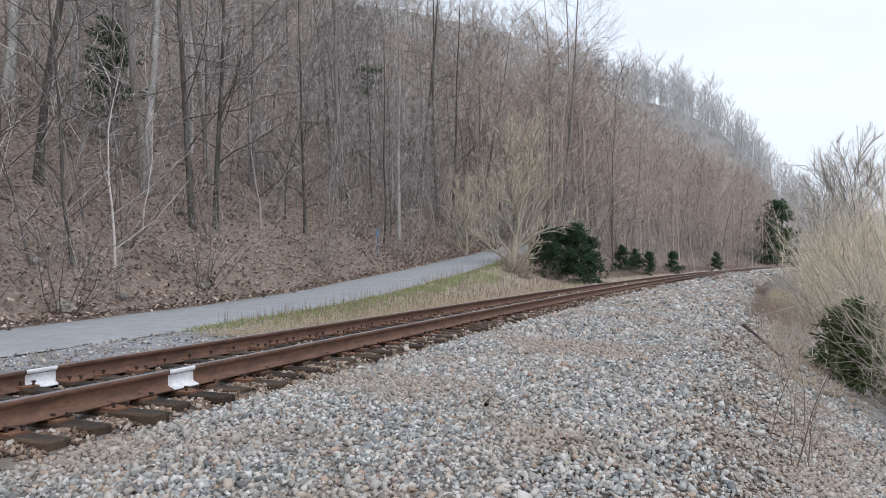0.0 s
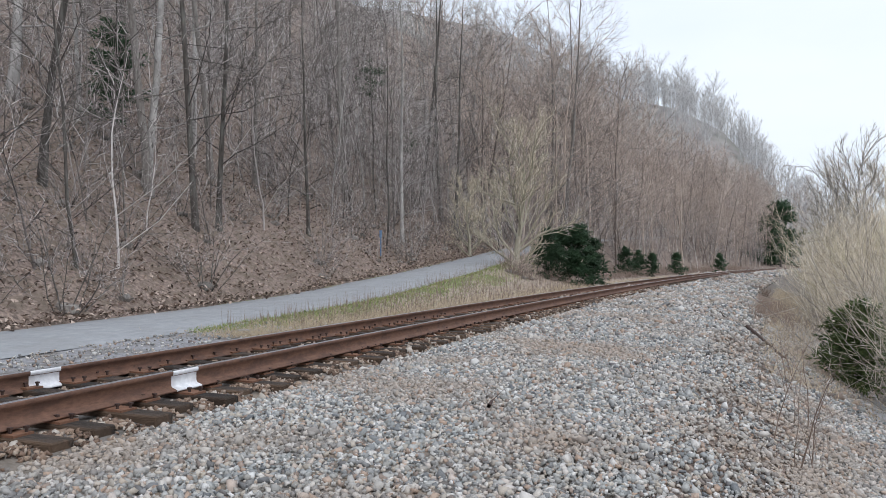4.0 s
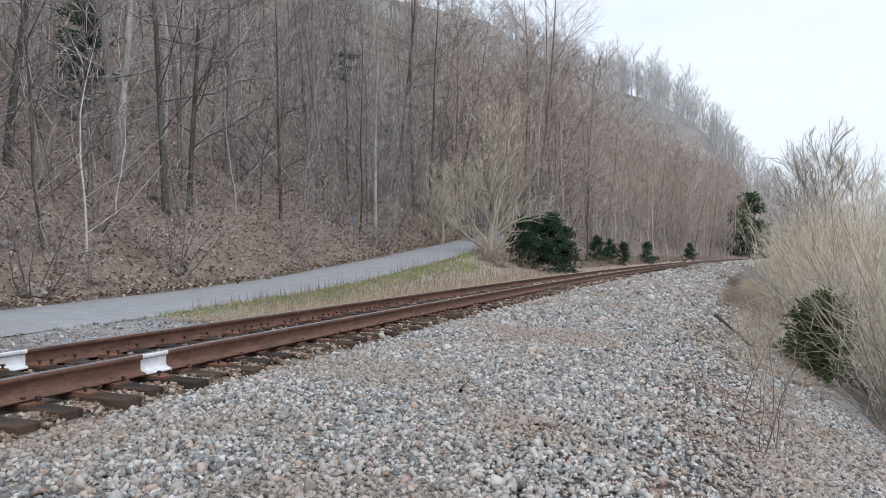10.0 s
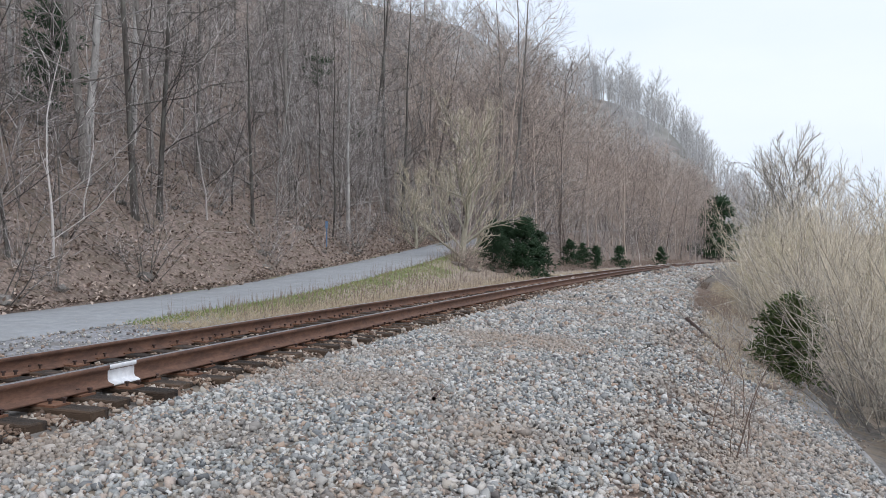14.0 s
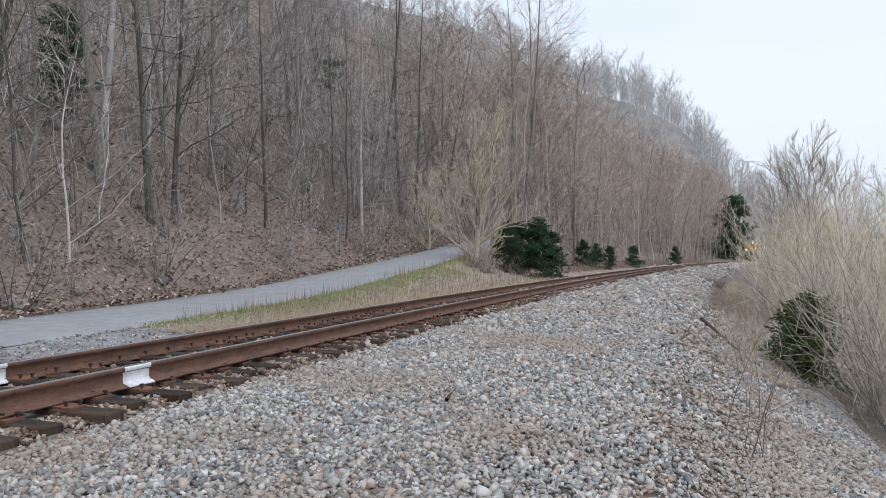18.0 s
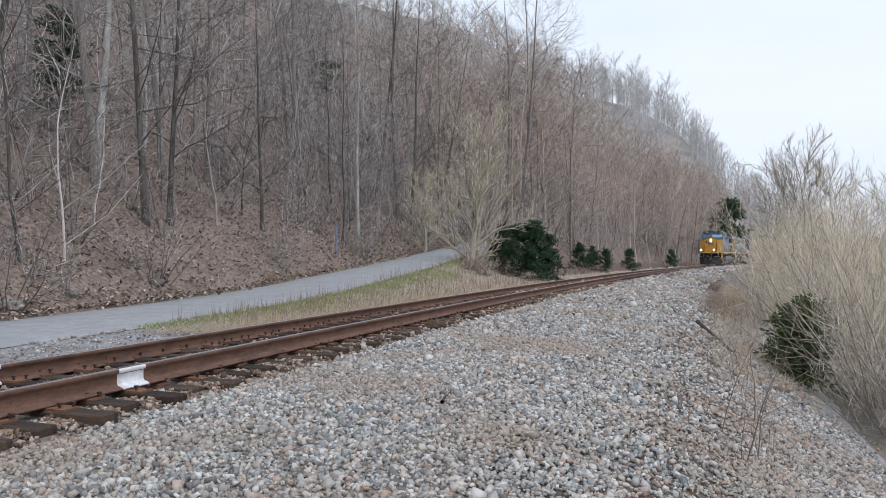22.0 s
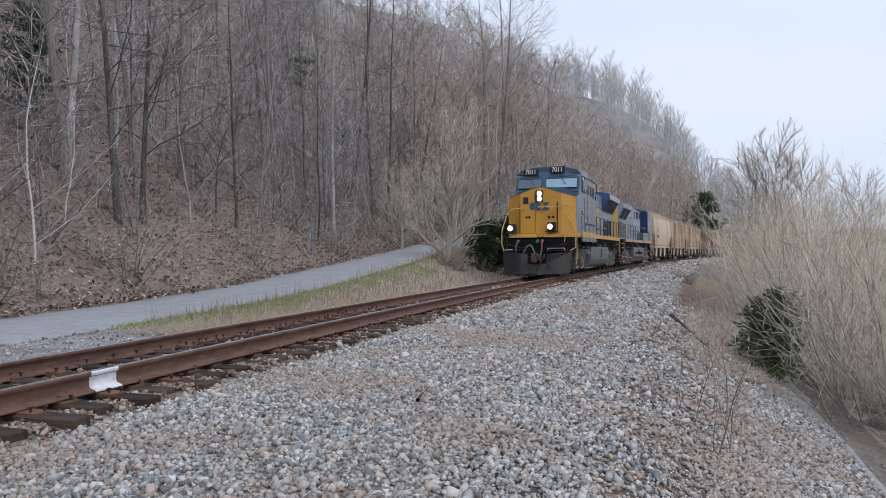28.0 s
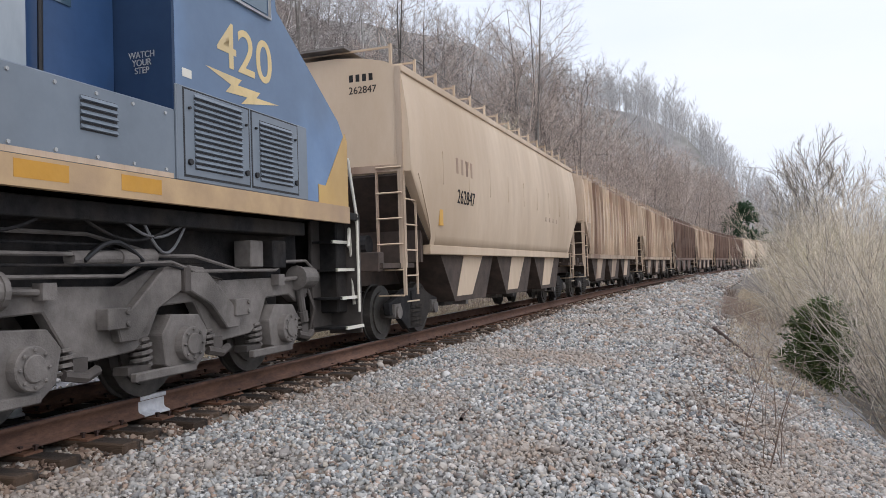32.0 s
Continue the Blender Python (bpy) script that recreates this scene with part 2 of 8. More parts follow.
# ---- mesh helpers ----
def mesh_np(name, verts, tris=None, quads=None, material=None, smooth=False):
    """A mesh from arrays of corners, triangles and quads."""
    me = bpy.data.meshes.new(name)
    v = np.asarray(verts, np.float32)
    me.vertices.add(len(v))
    me.vertices.foreach_set("co", v.ravel())
    t = np.zeros((0, 3), np.int32) if tris is None else np.asarray(tris, np.int32)
    q = np.zeros((0, 4), np.int32) if quads is None else np.asarray(quads, np.int32)
    me.loops.add(t.size + q.size)
    me.loops.foreach_set("vertex_index", np.concatenate([t.ravel(), q.ravel()]))
    me.polygons.add(len(t) + len(q))
    me.polygons.foreach_set("loop_start", np.concatenate([np.arange(len(t)) * 3, t.size + np.arange(len(q)) * 4]).astype(np.int32))
    me.update(calc_edges=True)
    if smooth:
        me.polygons.foreach_set("use_smooth", np.ones(len(t) + len(q), bool))
    if material:
        me.materials.append(material)
    return me


def link(name, me, parent=None, m=None, label=""):
    ob = new(name, me)
    if parent:
        ob.parent = parent
    if m is not None:
        ob.matrix_basis = m
    if label:
        tagged(ob, label)
    return ob


def part(name, bm, material, parent, label="", bevel=0.0, smooth=False):
    """Links a bmesh as one mesh object under a thing or a part."""
    if bevel:
        bmesh.ops.bevel(bm, geom=list(bm.edges), offset=bevel, segments=1, affect="EDGES", clamp_overlap=True)
    me = bpy.data.meshes.new(name)
    bm.to_mesh(me)
    bm.free()
    me.materials.append(material)
    if smooth:
        me.polygons.foreach_set("use_smooth", np.ones(len(me.polygons), bool))
    return link(name, me, parent, None, label)


# ---- the track's line: s metres along it from the white marks, u metres to the river side of its centre ----
LINE = []
_x, _y = -2.778 - 0.75 * math.cos(0.357), 7.6 + 0.75 * math.sin(0.357)
for _side in (1, -1):
    px, py = _x, _y
    for _i in range(0, 2900 if _side > 0 else 360):
        _s = _side * _i * 0.25
        _a = 0.357 + 0.001524 * _s - 0.000368 * max(0.0, _s - 25)
        if _side > 0 or _i:
            LINE.append((_s, px, py, _a))
        px += _side * 0.25 * math.sin(_a)
        py += _side * 0.25 * math.cos(_a)
LINE.sort()
LINE = np.array(LINE)


def line(s):
    return np.interp(s, LINE[:, 0], LINE[:, 1]), np.interp(s, LINE[:, 0], LINE[:, 2]), np.interp(s, LINE[:, 0], LINE[:, 3])


def at(s, u):
    """World x and y of a place beside the track."""
    x, y, a = line(s)
    return x + u * np.cos(a), y - u * np.sin(a)


def beside(x, y):
    """s and u of a place in the world."""
    k = int(np.argmin((LINE[:, 1] - x) ** 2 + (LINE[:, 2] - y) ** 2))
    s, px, py, a = LINE[k]
    return s, (x - px) * math.cos(a) - (y - py) * math.sin(a)


ROAD_S = [-90, 0, 6, 12, 16.5, 27, 40, 53, 90, 150, 300]
ROAD_U = [-6.6, -6.4, -6.3, -6.35, -6.5, -7.4, -9.5, -12.0, -15.0, -18.5, -26]
ROAD_Z = [-0.7, -0.40, -0.32, -0.17, 0.0, 0.62, 1.35, 2.1, 3.8, 6.0, 8.0]
ROAD_HALF = 1.65
RIGHT_U = [0, 1.22, 1.42, 2.6, 3.8, 5.0, 5.7, 6.5, 7.6, 9.0, 14, 30, 60, 120, 420]
RIGHT_Z = [-0.265, -0.275, -0.335, -0.335, -0.36, -0.44, -0.56, -0.95, -1.42, -2.05, -2.6, -4.0, -4.2, -2.0, 6.0]


def ground_z(s, u):
    """Height of the ground beside the track: the ballast bank, the river side, the verge, the road and the hill."""
    s, u = np.asarray(s, float), np.asarray(u, float)
    z = np.interp(u, RIGHT_U, RIGHT_Z)
    ru, rz = np.interp(s, ROAD_S, ROAD_U), np.interp(s, ROAD_S, ROAD_Z)
    edge = ru + ROAD_HALF + 0.3
    f = np.clip((-2.3 - u) / np.maximum(0.4, -2.3 - edge), 0, 1)
    verge = -0.32 + (rz - 0.03 + 0.32) * f ** (1.6 + 2.2 * np.clip((s - 36) / 20, 0, 1))
    z = np.where(u < -1.35, np.where(u > -2.3, -0.29 + (u + 1.35) * 0.03, verge), z)
    d = np.maximum(0, (ru - ROAD_HALF - 0.5) - u)
    top = np.interp(s, [-90, 85, 120, 150, 200, 250, 300, 400, 700], [95, 95, 84, 72, 54, 32, 15, 5, 2])
    h = 0.72 * d
    hill = np.where(h < top, h, top + (h - top) * 0.1)
    return np.where(d > 0, rz - 0.03 + hill, z)


def spur(x, y):
    """Height of the ridge that closes the valley beyond the bend."""
    crest = 335 * np.interp(np.asarray(x) / 335, [-0.2, 0.08, 0.2, 0.285, 0.335, 0.36, 0.39, 0.43, 0.5], [0.36, 0.30, 0.222, 0.205, 0.178, 0.135, 0.085, 0.055, 0.0])
    d = np.asarray(y) - 335
    return crest * np.where(d < 0, np.exp(-(d / 75) ** 2), np.exp(-(d / 200) ** 2)) - 3


def rough(x, y):
    return noise.noise((x * 0.11, y * 0.11, 0.3)) * 0.9 + noise.noise((x * 0.45, y * 0.45, 3.1)) * 0.25


def ground_at(x, y):
    s, u = beside(x, y)
    z = float(ground_z(s, u))
    far_hill = float(np.interp(s, ROAD_S, ROAD_U)) - ROAD_HALF - 1.0 - u
    if far_hill > 0:
        z += rough(x, y) * min(1.0, far_hill / 4)
    return max(z, float(spur(x, y)))

# ---- the ground, one sheet to the horizon ----
def rnd_tip(i, j):
    return noise.noise((i * 1.7, j * 5.1, 2.2)) + 0.6 * noise.noise((i * 0.4, j * 3.0, 8.2))


def build_ground():
    ss = np.concatenate([np.arange(-88, -12, 4.0), np.arange(-12, 60, 0.8), np.arange(60, 160, 2.5), np.arange(160, 420, 8.0), np.arange(420, 720, 20.0)])
    uu = np.concatenate([[-420, -300, -220], np.arange(-170, -40, 6.0), np.arange(-40, -14, 1.0), np.arange(-14, 12, 0.35), np.arange(12, 40, 2.0), [45, 60, 80, 120, 200, 420]])
    S, U = np.meshgrid(ss, uu, indexing="ij")
    X, Y = at(S, U)
    Z = ground_z(S, U)
    ru = np.interp(S, ROAD_S, ROAD_U)
    for i in range(S.shape[0]):
        for j in range(S.shape[1]):
            d = ru[i, j] - ROAD_HALF - 1.0 - U[i, j]
            if d > 0:
                Z[i, j] += rough(X[i, j], Y[i, j]) * min(1.0, d / 4)
            elif -5.0 < U[i, j] < -2.2 or U[i, j] > 4.6:
                Z[i, j] += noise.noise((X[i, j] * 0.9, Y[i, j] * 0.9, 1.0)) * 0.05 - 0.035
    ridge = spur(X, Y)
    above = ridge > Z
    Z = np.where(above, ridge, Z)
    a, b = S.shape
    k = np.arange(a * b).reshape(a, b)
    quads = np.stack([k[:-1, :-1], k[:-1, 1:], k[1:, 1:], k[1:, :-1]], -1).reshape(-1, 4)
    me = mesh_np("ground", np.stack([X, Y, Z], -1).reshape(-1, 3), quads=quads, smooth=True)
    for key in ("ground", "litter", "grass", "dust", "turf", "lot", "far"):
        me.materials.append(M[key])
    um, sm = (U[:-1, :-1] + U[1:, 1:]).ravel() / 2, (S[:-1, :-1] + S[1:, 1:]).ravel() / 2
    rm = np.interp(sm, ROAD_S, ROAD_U)
    idx = np.where(um < rm - ROAD_HALF - 0.2, 1, np.where(um < -2.4, 2, np.where(um > 9.5, 2, 0)))
    idx = np.where((sm < 8.5) & (um < -2.4) & (um > rm + 0.5), 5, idx)
    idx = np.where((sm > 38) & (um < -5.2), 1, idx)
    idx = np.where((um > 6.6) & (um < 8.8) & (sm < 30), 3, idx)
    idx = np.where((um > 5.3) & (um <= 6.6) & (sm < 40), 1, idx)
    wob = np.array([noise.noise((a * 0.35, b * 0.8, 2.0)) for a, b in zip(sm, um)])
    idx = np.where((idx == 2) & (um < 0) & (um < rm + ROAD_HALF + 0.9 + 1.6 * wob) & (sm > 7.5 + 3 * wob) & (sm < 42), 4, idx)
    # The spur takes the haze-greyed colour.
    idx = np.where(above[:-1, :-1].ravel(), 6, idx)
    me.polygons.foreach_set("material_index", idx.astype(np.int32))
    me.update()
    tagged(link("ground", me), "leaf-strewn hillside, turf verge and gravel bank by the track", "ground", kind="structure")
    # the far side of the valley, closing the place behind the camera and down the river
    verts, quads = [], []
    for i in range(361):
        ang = radians(i)
        low = 0.30 if 24 < i < 215 else 1.0
        for j, (r, z) in enumerate(((700, -8), (760, 26), (830, 52), (900, 60))):
            w = 1 + 0.22 * noise.noise((math.cos(ang) * 3, math.sin(ang) * 3, j))
            tips = (rnd_tip(i, j) if j > 0 else 0) * (4 + 4 * low)
            verts.append((60 + r * math.sin(ang), 120 + r * math.cos(ang), z * w * low + tips))
    for i in range(360):
        for j in range(3):
            a0 = i * 4 + j
            quads.append((a0, a0 + 1, a0 + 5, a0 + 4))
    tagged(link("backdrop", mesh_np("backdrop", verts, quads=quads, material=M["far"], smooth=True)), "wooded hills across the valley, haze put into their grey", "hills", kind="structure")


def build_road():
    ss = np.arange(-85, 150, 1.0)
    prof = [(-ROAD_HALF - 0.1, -0.05), (-ROAD_HALF, 0.0), (-0.6, 0.035), (0.6, 0.035), (ROAD_HALF, 0.0), (ROAD_HALF + 0.1, -0.05)]
    verts = []
    for s in ss:
        ru, rz = np.interp(s, ROAD_S, ROAD_U), np.interp(s, ROAD_S, ROAD_Z)
        for j, (o, dz) in enumerate(prof):
            wob = noise.noise((s * 0.5, j, 7.0)) * 0.13 if j in (0, 1, 4, 5) else 0
            x, y = at(s, ru + o + wob)
            verts.append((x, y, rz + dz))
    n = len(prof)
    quads = [(i * n + j, i * n + j + 1, (i + 1) * n + j + 1, (i + 1) * n + j) for i in range(len(ss) - 1) for j in range(n - 1)]
    tagged(link("road", mesh_np("road", verts, quads=quads, material=M["asphalt"], smooth=True)), "narrow worn grey asphalt lane along the foot of the hill", "road", kind="structure")


def sweep(name, section, material, s0, s1, step, u0, z0, parent, label="", closed=True):
    """A section (u, z) drawn along the track."""
    ss = np.arange(s0, s1 + 1e-6, step)
    n = len(section)
    verts = []
    for s in ss:
        for du, dz in section:
            x, y = at(s, u0 + du)
            verts.append((x, y, z0 + dz))
    m = n if closed else n - 1
    quads = [(i * n + j, i * n + (j + 1) % n, (i + 1) * n + (j + 1) % n, (i + 1) * n + j) for i in range(len(ss) - 1) for j in range(m)]
    return link(name, mesh_np(name, verts, quads=quads, material=material), parent, None, label)


HALF = [(0.0, -0.2), (0.079, -0.2), (0.079, -0.184), (0.02, -0.160), (0.011, -0.14), (0.011, -0.055), (0.034, -0.042), (0.037, -0.010), (0.030, -0.0015)]
SECTION = [(-a, b) for a, b in HALF[::-1]] + HALF[1:]
RAILS = {"near": (0.75, 0.0), "far": (-0.755, -0.03)}


def build_track():
    for side, (u0, z0) in RAILS.items():
        rail = tagged(new("rail"), "rust-brown steel rail with a white-painted mark", "rail", "rails of the track")
        sweep("rail_body", SECTION, M["rail"], -60, 690, 1.0, u0, z0, rail)
        sweep("running_surface", [(-0.027, -0.003), (-0.025, 0.001), (0.025, 0.001), (0.027, -0.003)], M["railtop"], -60, 690, 1.0, u0, z0, rail, "worn grey running surface", closed=False)
        s0, s1 = (0.16, 0.62) if side == "near" else (-0.17, 0.22)
        grown = [(a * 1.06 + (0.003 if a > 0 else -0.003), b + 0.0025) for a, b in SECTION]
        sweep("painted_mark", grown, M["whitepaint"], s0, s1, 0.0767, u0, z0, rail, "chipped white paint across the rail")
    # ties
    bm = bmesh.new()
    bmesh.ops.create_cube(bm, size=1)
    bmesh.ops.scale(bm, vec=(2.62, 0.225, 0.17), verts=bm.verts)
    bmesh.ops.bevel(bm, geom=list(bm.edges), offset=0.012, segments=1, affect="EDGES")
    tie_me = bpy.data.meshes.new("tie")
    bm.to_mesh(tie_me)
    bm.free()
    tie_me.materials.append(M["tie"])
    bm = bmesh.new()
    bmesh.ops.create_cube(bm, size=1)
    bmesh.ops.scale(bm, vec=(0.36, 0.19, 0.02), verts=bm.verts)
    plate_me = bpy.data.meshes.new("plate")
    bm.to_mesh(plate_me)
    bm.free()
    plate_me.materials.append(M["plate"])
    bm = bmesh.new()
    for sz, zz in (((0.018, 0.018, 0.05), 0.02), ((0.036, 0.03, 0.018), 0.048)):
        g = bmesh.ops.create_cube(bm, size=1)["verts"]
        bmesh.ops.scale(bm, vec=sz, verts=g)
        bmesh.ops.translate(bm, vec=(0, 0, zz), verts=g)
    spike_me = bpy.data.meshes.new("spike")
    bm.to_mesh(spike_me)
    bm.free()
    spike_me.materials.append(M["spike"])
    rnd = random.Random(4)
    for i in range(150):
        s = -10.15 + i * 0.497
        x, y, a = line(s)
        tie = tagged(link("tie", tie_me, None, Matrix.Translation((x, y, -0.298)) @ pose(0, 0, 0, 0, 0.9, -math.degrees(a) + rnd.uniform(-1.2, 1.2)) @ pose(rnd.uniform(-0.13, 0.09), rnd.uniform(-0.02, 0.02), rnd.uniform(-0.02, 0.004))), "weathered creosoted wooden tie under the rails", "railway tie", "ties of the track")
        if i < 90:
            for u0, z0 in RAILS.values():
                plate = link("tie_plate", plate_me, tie, Matrix.Translation((u0, 0, 0.094)))
                if i < 44:
                    for dx, dy in ((-0.09, 0.045), (0.09, -0.045), (0.15, 0.05), (-0.15, -0.05)):
                        link("spike", spike_me, plate, Matrix.Translation((dx, dy, 0)))
    # farther ties in one piece
    verts, quads = [], []
    for i in range(430):
        s = -10.15 + (150 + i) * 0.497
        for du, dv, z in ((-1.31, -0.11, -0.21), (1.31, -0.11, -0.21), (1.31, 0.11, -0.21), (-1.31, 0.11, -0.21), (-1.31, -0.11, -0.36), (1.31, -0.11, -0.36), (1.31, 0.11, -0.36), (-1.31, 0.11, -0.36)):
            x, y = at(s + dv, du)
            verts.append((x, y, z))
        k = i * 8
        quads += [(k, k + 1, k + 2, k + 3), (k, k + 4, k + 5, k + 1), (k + 1, k + 5, k + 6, k + 2), (k + 2, k + 6, k + 7, k + 3), (k + 3, k + 7, k + 4, k)]
    tagged(link("far_ties", mesh_np("far_ties", verts, quads=quads, material=M["tie"])), "weathered wooden ties farther along the track", "railway ties", kind="stuff")


def scatter_rocks(name, s, u, size, material, lift=0.3, seed=1):
    """Many crushed stones, blocky chips that mostly lie on their flat sides, each with its own turn and shape."""
    r = np.random.RandomState(seed)
    n = len(s)
    base = np.array([(-1, -1, -1), (1, -1, -1), (1, 1, -1), (-1, 1, -1), (-1, -1, 1), (1, -1, 1), (1, 1, 1), (-1, 1, 1)], float)
    tris = np.array([(0, 2, 1), (0, 3, 2), (4, 5, 6), (4, 6, 7), (0, 1, 5), (0, 5, 4), (1, 2, 6), (1, 6, 5), (2, 3, 7), (2, 7, 6), (3, 0, 4), (3, 4, 7)])
    x, y = at(s, u)
    z = ground_z(s, u)
    v = base[None] + r.uniform(-0.5, 0.5, (n, 8, 3))
    v[:, 4:, :2] *= r.uniform(0.35, 0.95, (n, 1, 2))
    v[:, :4, :2] *= r.uniform(0.6, 1.0, (n, 1, 2))
    v *= np.stack([r.uniform(0.8, 1.35, n), r.uniform(0.55, 1.0, n), r.uniform(0.35, 0.8, n)], -1)[:, None] * size[:, None, None] * 0.95
    rx, ry, rz = r.normal(0, 0.5, n), r.normal(0, 0.5, n), r.uniform(0, 6.28, n)
    for ang, i, j in ((rx, 1, 2), (ry, 2, 0), (rz, 0, 1)):
        c, sn = np.cos(ang)[:, None], np.sin(ang)[:, None]
        v[..., i], v[..., j] = v[..., i] * c - v[..., j] * sn, v[..., i] * sn + v[..., j] * c
    v += np.stack([x, y, z + size * lift + r.uniform(-0.35, 0.55, n) * size], -1)[:, None]
    f = (tris[None] + 8 * np.arange(n)[:, None, None]).reshape(-1, 3)
    return link(name, mesh_np(name, v.reshape(-1, 3), f, None, material=material))


def build_ballast():
    r = np.random.RandomState(11)
    s_all, u_all, z_all = [], [], []
    for s0, s1, u0, u1, dens, size in ((-9, -2.6, -1.9, 7.0, 300, 0.022), (-2.6, 3, -1.9, 8.2, 900, 0.0198), (3, 9, -2.1, 8.6, 520, 0.0235), (9, 18, -2.1, 8.0, 200, 0.035), (18, 34, -2.2, 6.6, 80, 0.052), (34, 70, -2.2, 5.8, 24, 0.082), (70, 150, -2.2, 5.2, 7, 0.125)):
        n = int((s1 - s0) * (u1 - u0) * dens)
        s_all.append(r.uniform(s0, s1, n))
        u_all.append(r.uniform(u0, u1, n))
        z_all.append(size * np.exp(r.normal(0, 0.28, n)))
    s, u, z = (np.concatenate(k) for k in (s_all, u_all, z_all))
    # finer stone on the stretch by the white marks, coarser and sparser behind it
    x, y = at(s, u)
    back = (y < 3.8) | (x < -0.62 * y - 0.4) | (x > 0.66 * y + 1.0)
    sparse = r.uniform(0, 1, len(s)) < 0.22
    z = np.where(back, z * 1.7, z)
    s, u, z = (k[~back | sparse] for k in (s, u, z))
    # few lie on the ties' ends, none on the rails, fewer toward the weedy edge
    tie_near = np.abs((s + 10.15 + 0.25) % 0.497 - 0.25)
    keep = ~((np.abs(u) < 1.36) & (tie_near < 0.13) & (r.uniform(0, 1, len(s)) < 0.96)) & ~((np.abs(np.abs(u) - 0.75) < 0.12) & (s < 40))
    keep &= r.uniform(0, 1, len(s)) > np.clip((u - 7.2) / 3.0, 0, 0.6)
    keep &= ~((np.abs(u) < 1.3) & (s > 40))
    bed = np.abs(u) < 1.38
    tagged(scatter_rocks("bed_stones", s[keep & bed], u[keep & bed], z[keep & bed], M["bedstone"], 0.0, 6), "rust-stained stones and splinters between the ties", "ballast", kind="stuff")
    keep &= ~bed
    x, y = at(s, u)
    soil = np.array([noise.noise((a * 0.8, b * 0.5, 4.0)) for a, b in zip(x, y)])
    keep &= ~((np.abs(u - 6.1 - 0.5 * soil) < 0.5) & (s < 26) & (r.uniform(0, 1, len(s)) < 0.5))
    tagged(scatter_rocks("ballast", s[keep], u[keep], z[keep], M["ballast"], 0.15, 5), "grey and tan crushed stone ballast of the track bank", "ballast", kind="stuff")
    # loose gravel by the lane and on the lower bank
    n = 2600
    s = np.concatenate([r.uniform(-6, 10, n), r.uniform(-1, 22, 3000)])
    u = np.concatenate([r.uniform(-6.0, -2.2, n), 6.8 + np.abs(r.normal(0, 1.0, 3000))])
    tagged(scatter_rocks("gravel", s, u, 0.018 * np.exp(r.normal(0, 0.3, len(s))), M["ballast"], 0.15, 9), "fine grey gravel beside the lane and below the bank", "gravel", kind="stuff")


build_ground()
build_road()

# ---- the train ----
M["yellow"] = mat("ochre_yellow_paint", (0.50, 0.25, 0.03), (0.60, 0.305, 0.04), 2.5, 0.5, 0.05, fine=30, stain=(0.36, 0.22, 0.07), amount=0.4)
M["paleyellow"] = mat("faded_yellow_paint", (0.56, 0.35, 0.10), (0.66, 0.43, 0.15), 2.5, 0.6, 0.05, fine=30, stain=(0.38, 0.26, 0.14), amount=0.5)
M["stripe"] = mat("yellow_sill_stripe", (0.58, 0.33, 0.075), (0.68, 0.39, 0.085), 3, 0.6, 0.05, stain=(0.42, 0.29, 0.16), amount=0.5)
M["grimystripe"] = mat("grimy_faded_stripe", (0.42, 0.29, 0.17), (0.56, 0.39, 0.22), 2.5, 0.7, 0.05, stain=(0.34, 0.24, 0.17), amount=0.7)
M["greypaint"] = mat("blue_grey_paint", (0.135, 0.165, 0.20), (0.18, 0.215, 0.255), 1.5, 0.4, 0.04, fine=12, stain=(0.15, 0.155, 0.16), amount=0.5, spec=0.5)
M["palegrey"] = mat("weathered_light_grey_paint", (0.26, 0.30, 0.33), (0.38, 0.42, 0.46), 2, 0.5, 0.05, fine=12, stain=(0.20, 0.20, 0.20), amount=0.6, stretch=(1, 1, 0.35))
M["bluepaint"] = mat("dark_blue_paint", (0.022, 0.06, 0.15), (0.035, 0.085, 0.20), 2, 0.4, 0.04, fine=14, stain=(0.04, 0.06, 0.09), amount=0.5, spec=0.5)
M["steelblue"] = mat("faded_blue_paint", (0.12, 0.20, 0.345), (0.165, 0.265, 0.43), 2, 0.45, 0.04, fine=14, stain=(0.10, 0.13, 0.17), amount=0.5)
M["fadedblue"] = mat("sun_faded_blue_paint", (0.165, 0.225, 0.305), (0.25, 0.305, 0.375), 2, 0.5, 0.04, fine=14, stain=(0.17, 0.18, 0.19), amount=0.6, stretch=(1, 1, 0.4))
M["under"] = mat("grimy_underframe_steel", (0.012, 0.012, 0.013), (0.038, 0.037, 0.038), 6, 0.9, 0.3, stain=(0.065, 0.055, 0.047), amount=0.5, spec=0.15)
M["truck"] = mat("dusty_cast_steel", (0.135, 0.122, 0.112), (0.24, 0.22, 0.205), 5, 0.8, 0.3, 0.1, stain=(0.05, 0.045, 0.042), amount=0.6)
M["tank"] = mat("grey_tank_paint", (0.125, 0.13, 0.135), (0.175, 0.18, 0.185), 3, 0.55, 0.08, stain=(0.09, 0.085, 0.08), amount=0.5)
M["black"] = mat("black_paint", (0.010, 0.010, 0.011), (0.022, 0.022, 0.024), 8, 0.55, 0.1)
M["screen"] = mat("dark_grille", (0.010, 0.011, 0.013), (0.03, 0.032, 0.035), 60, 0.7, 0.4, fine=90)
M["glass"] = mat("tinted_cab_glass", (0.05, 0.09, 0.13), (0.07, 0.115, 0.155), 1, 0.06, 0.0, spec=1.0)
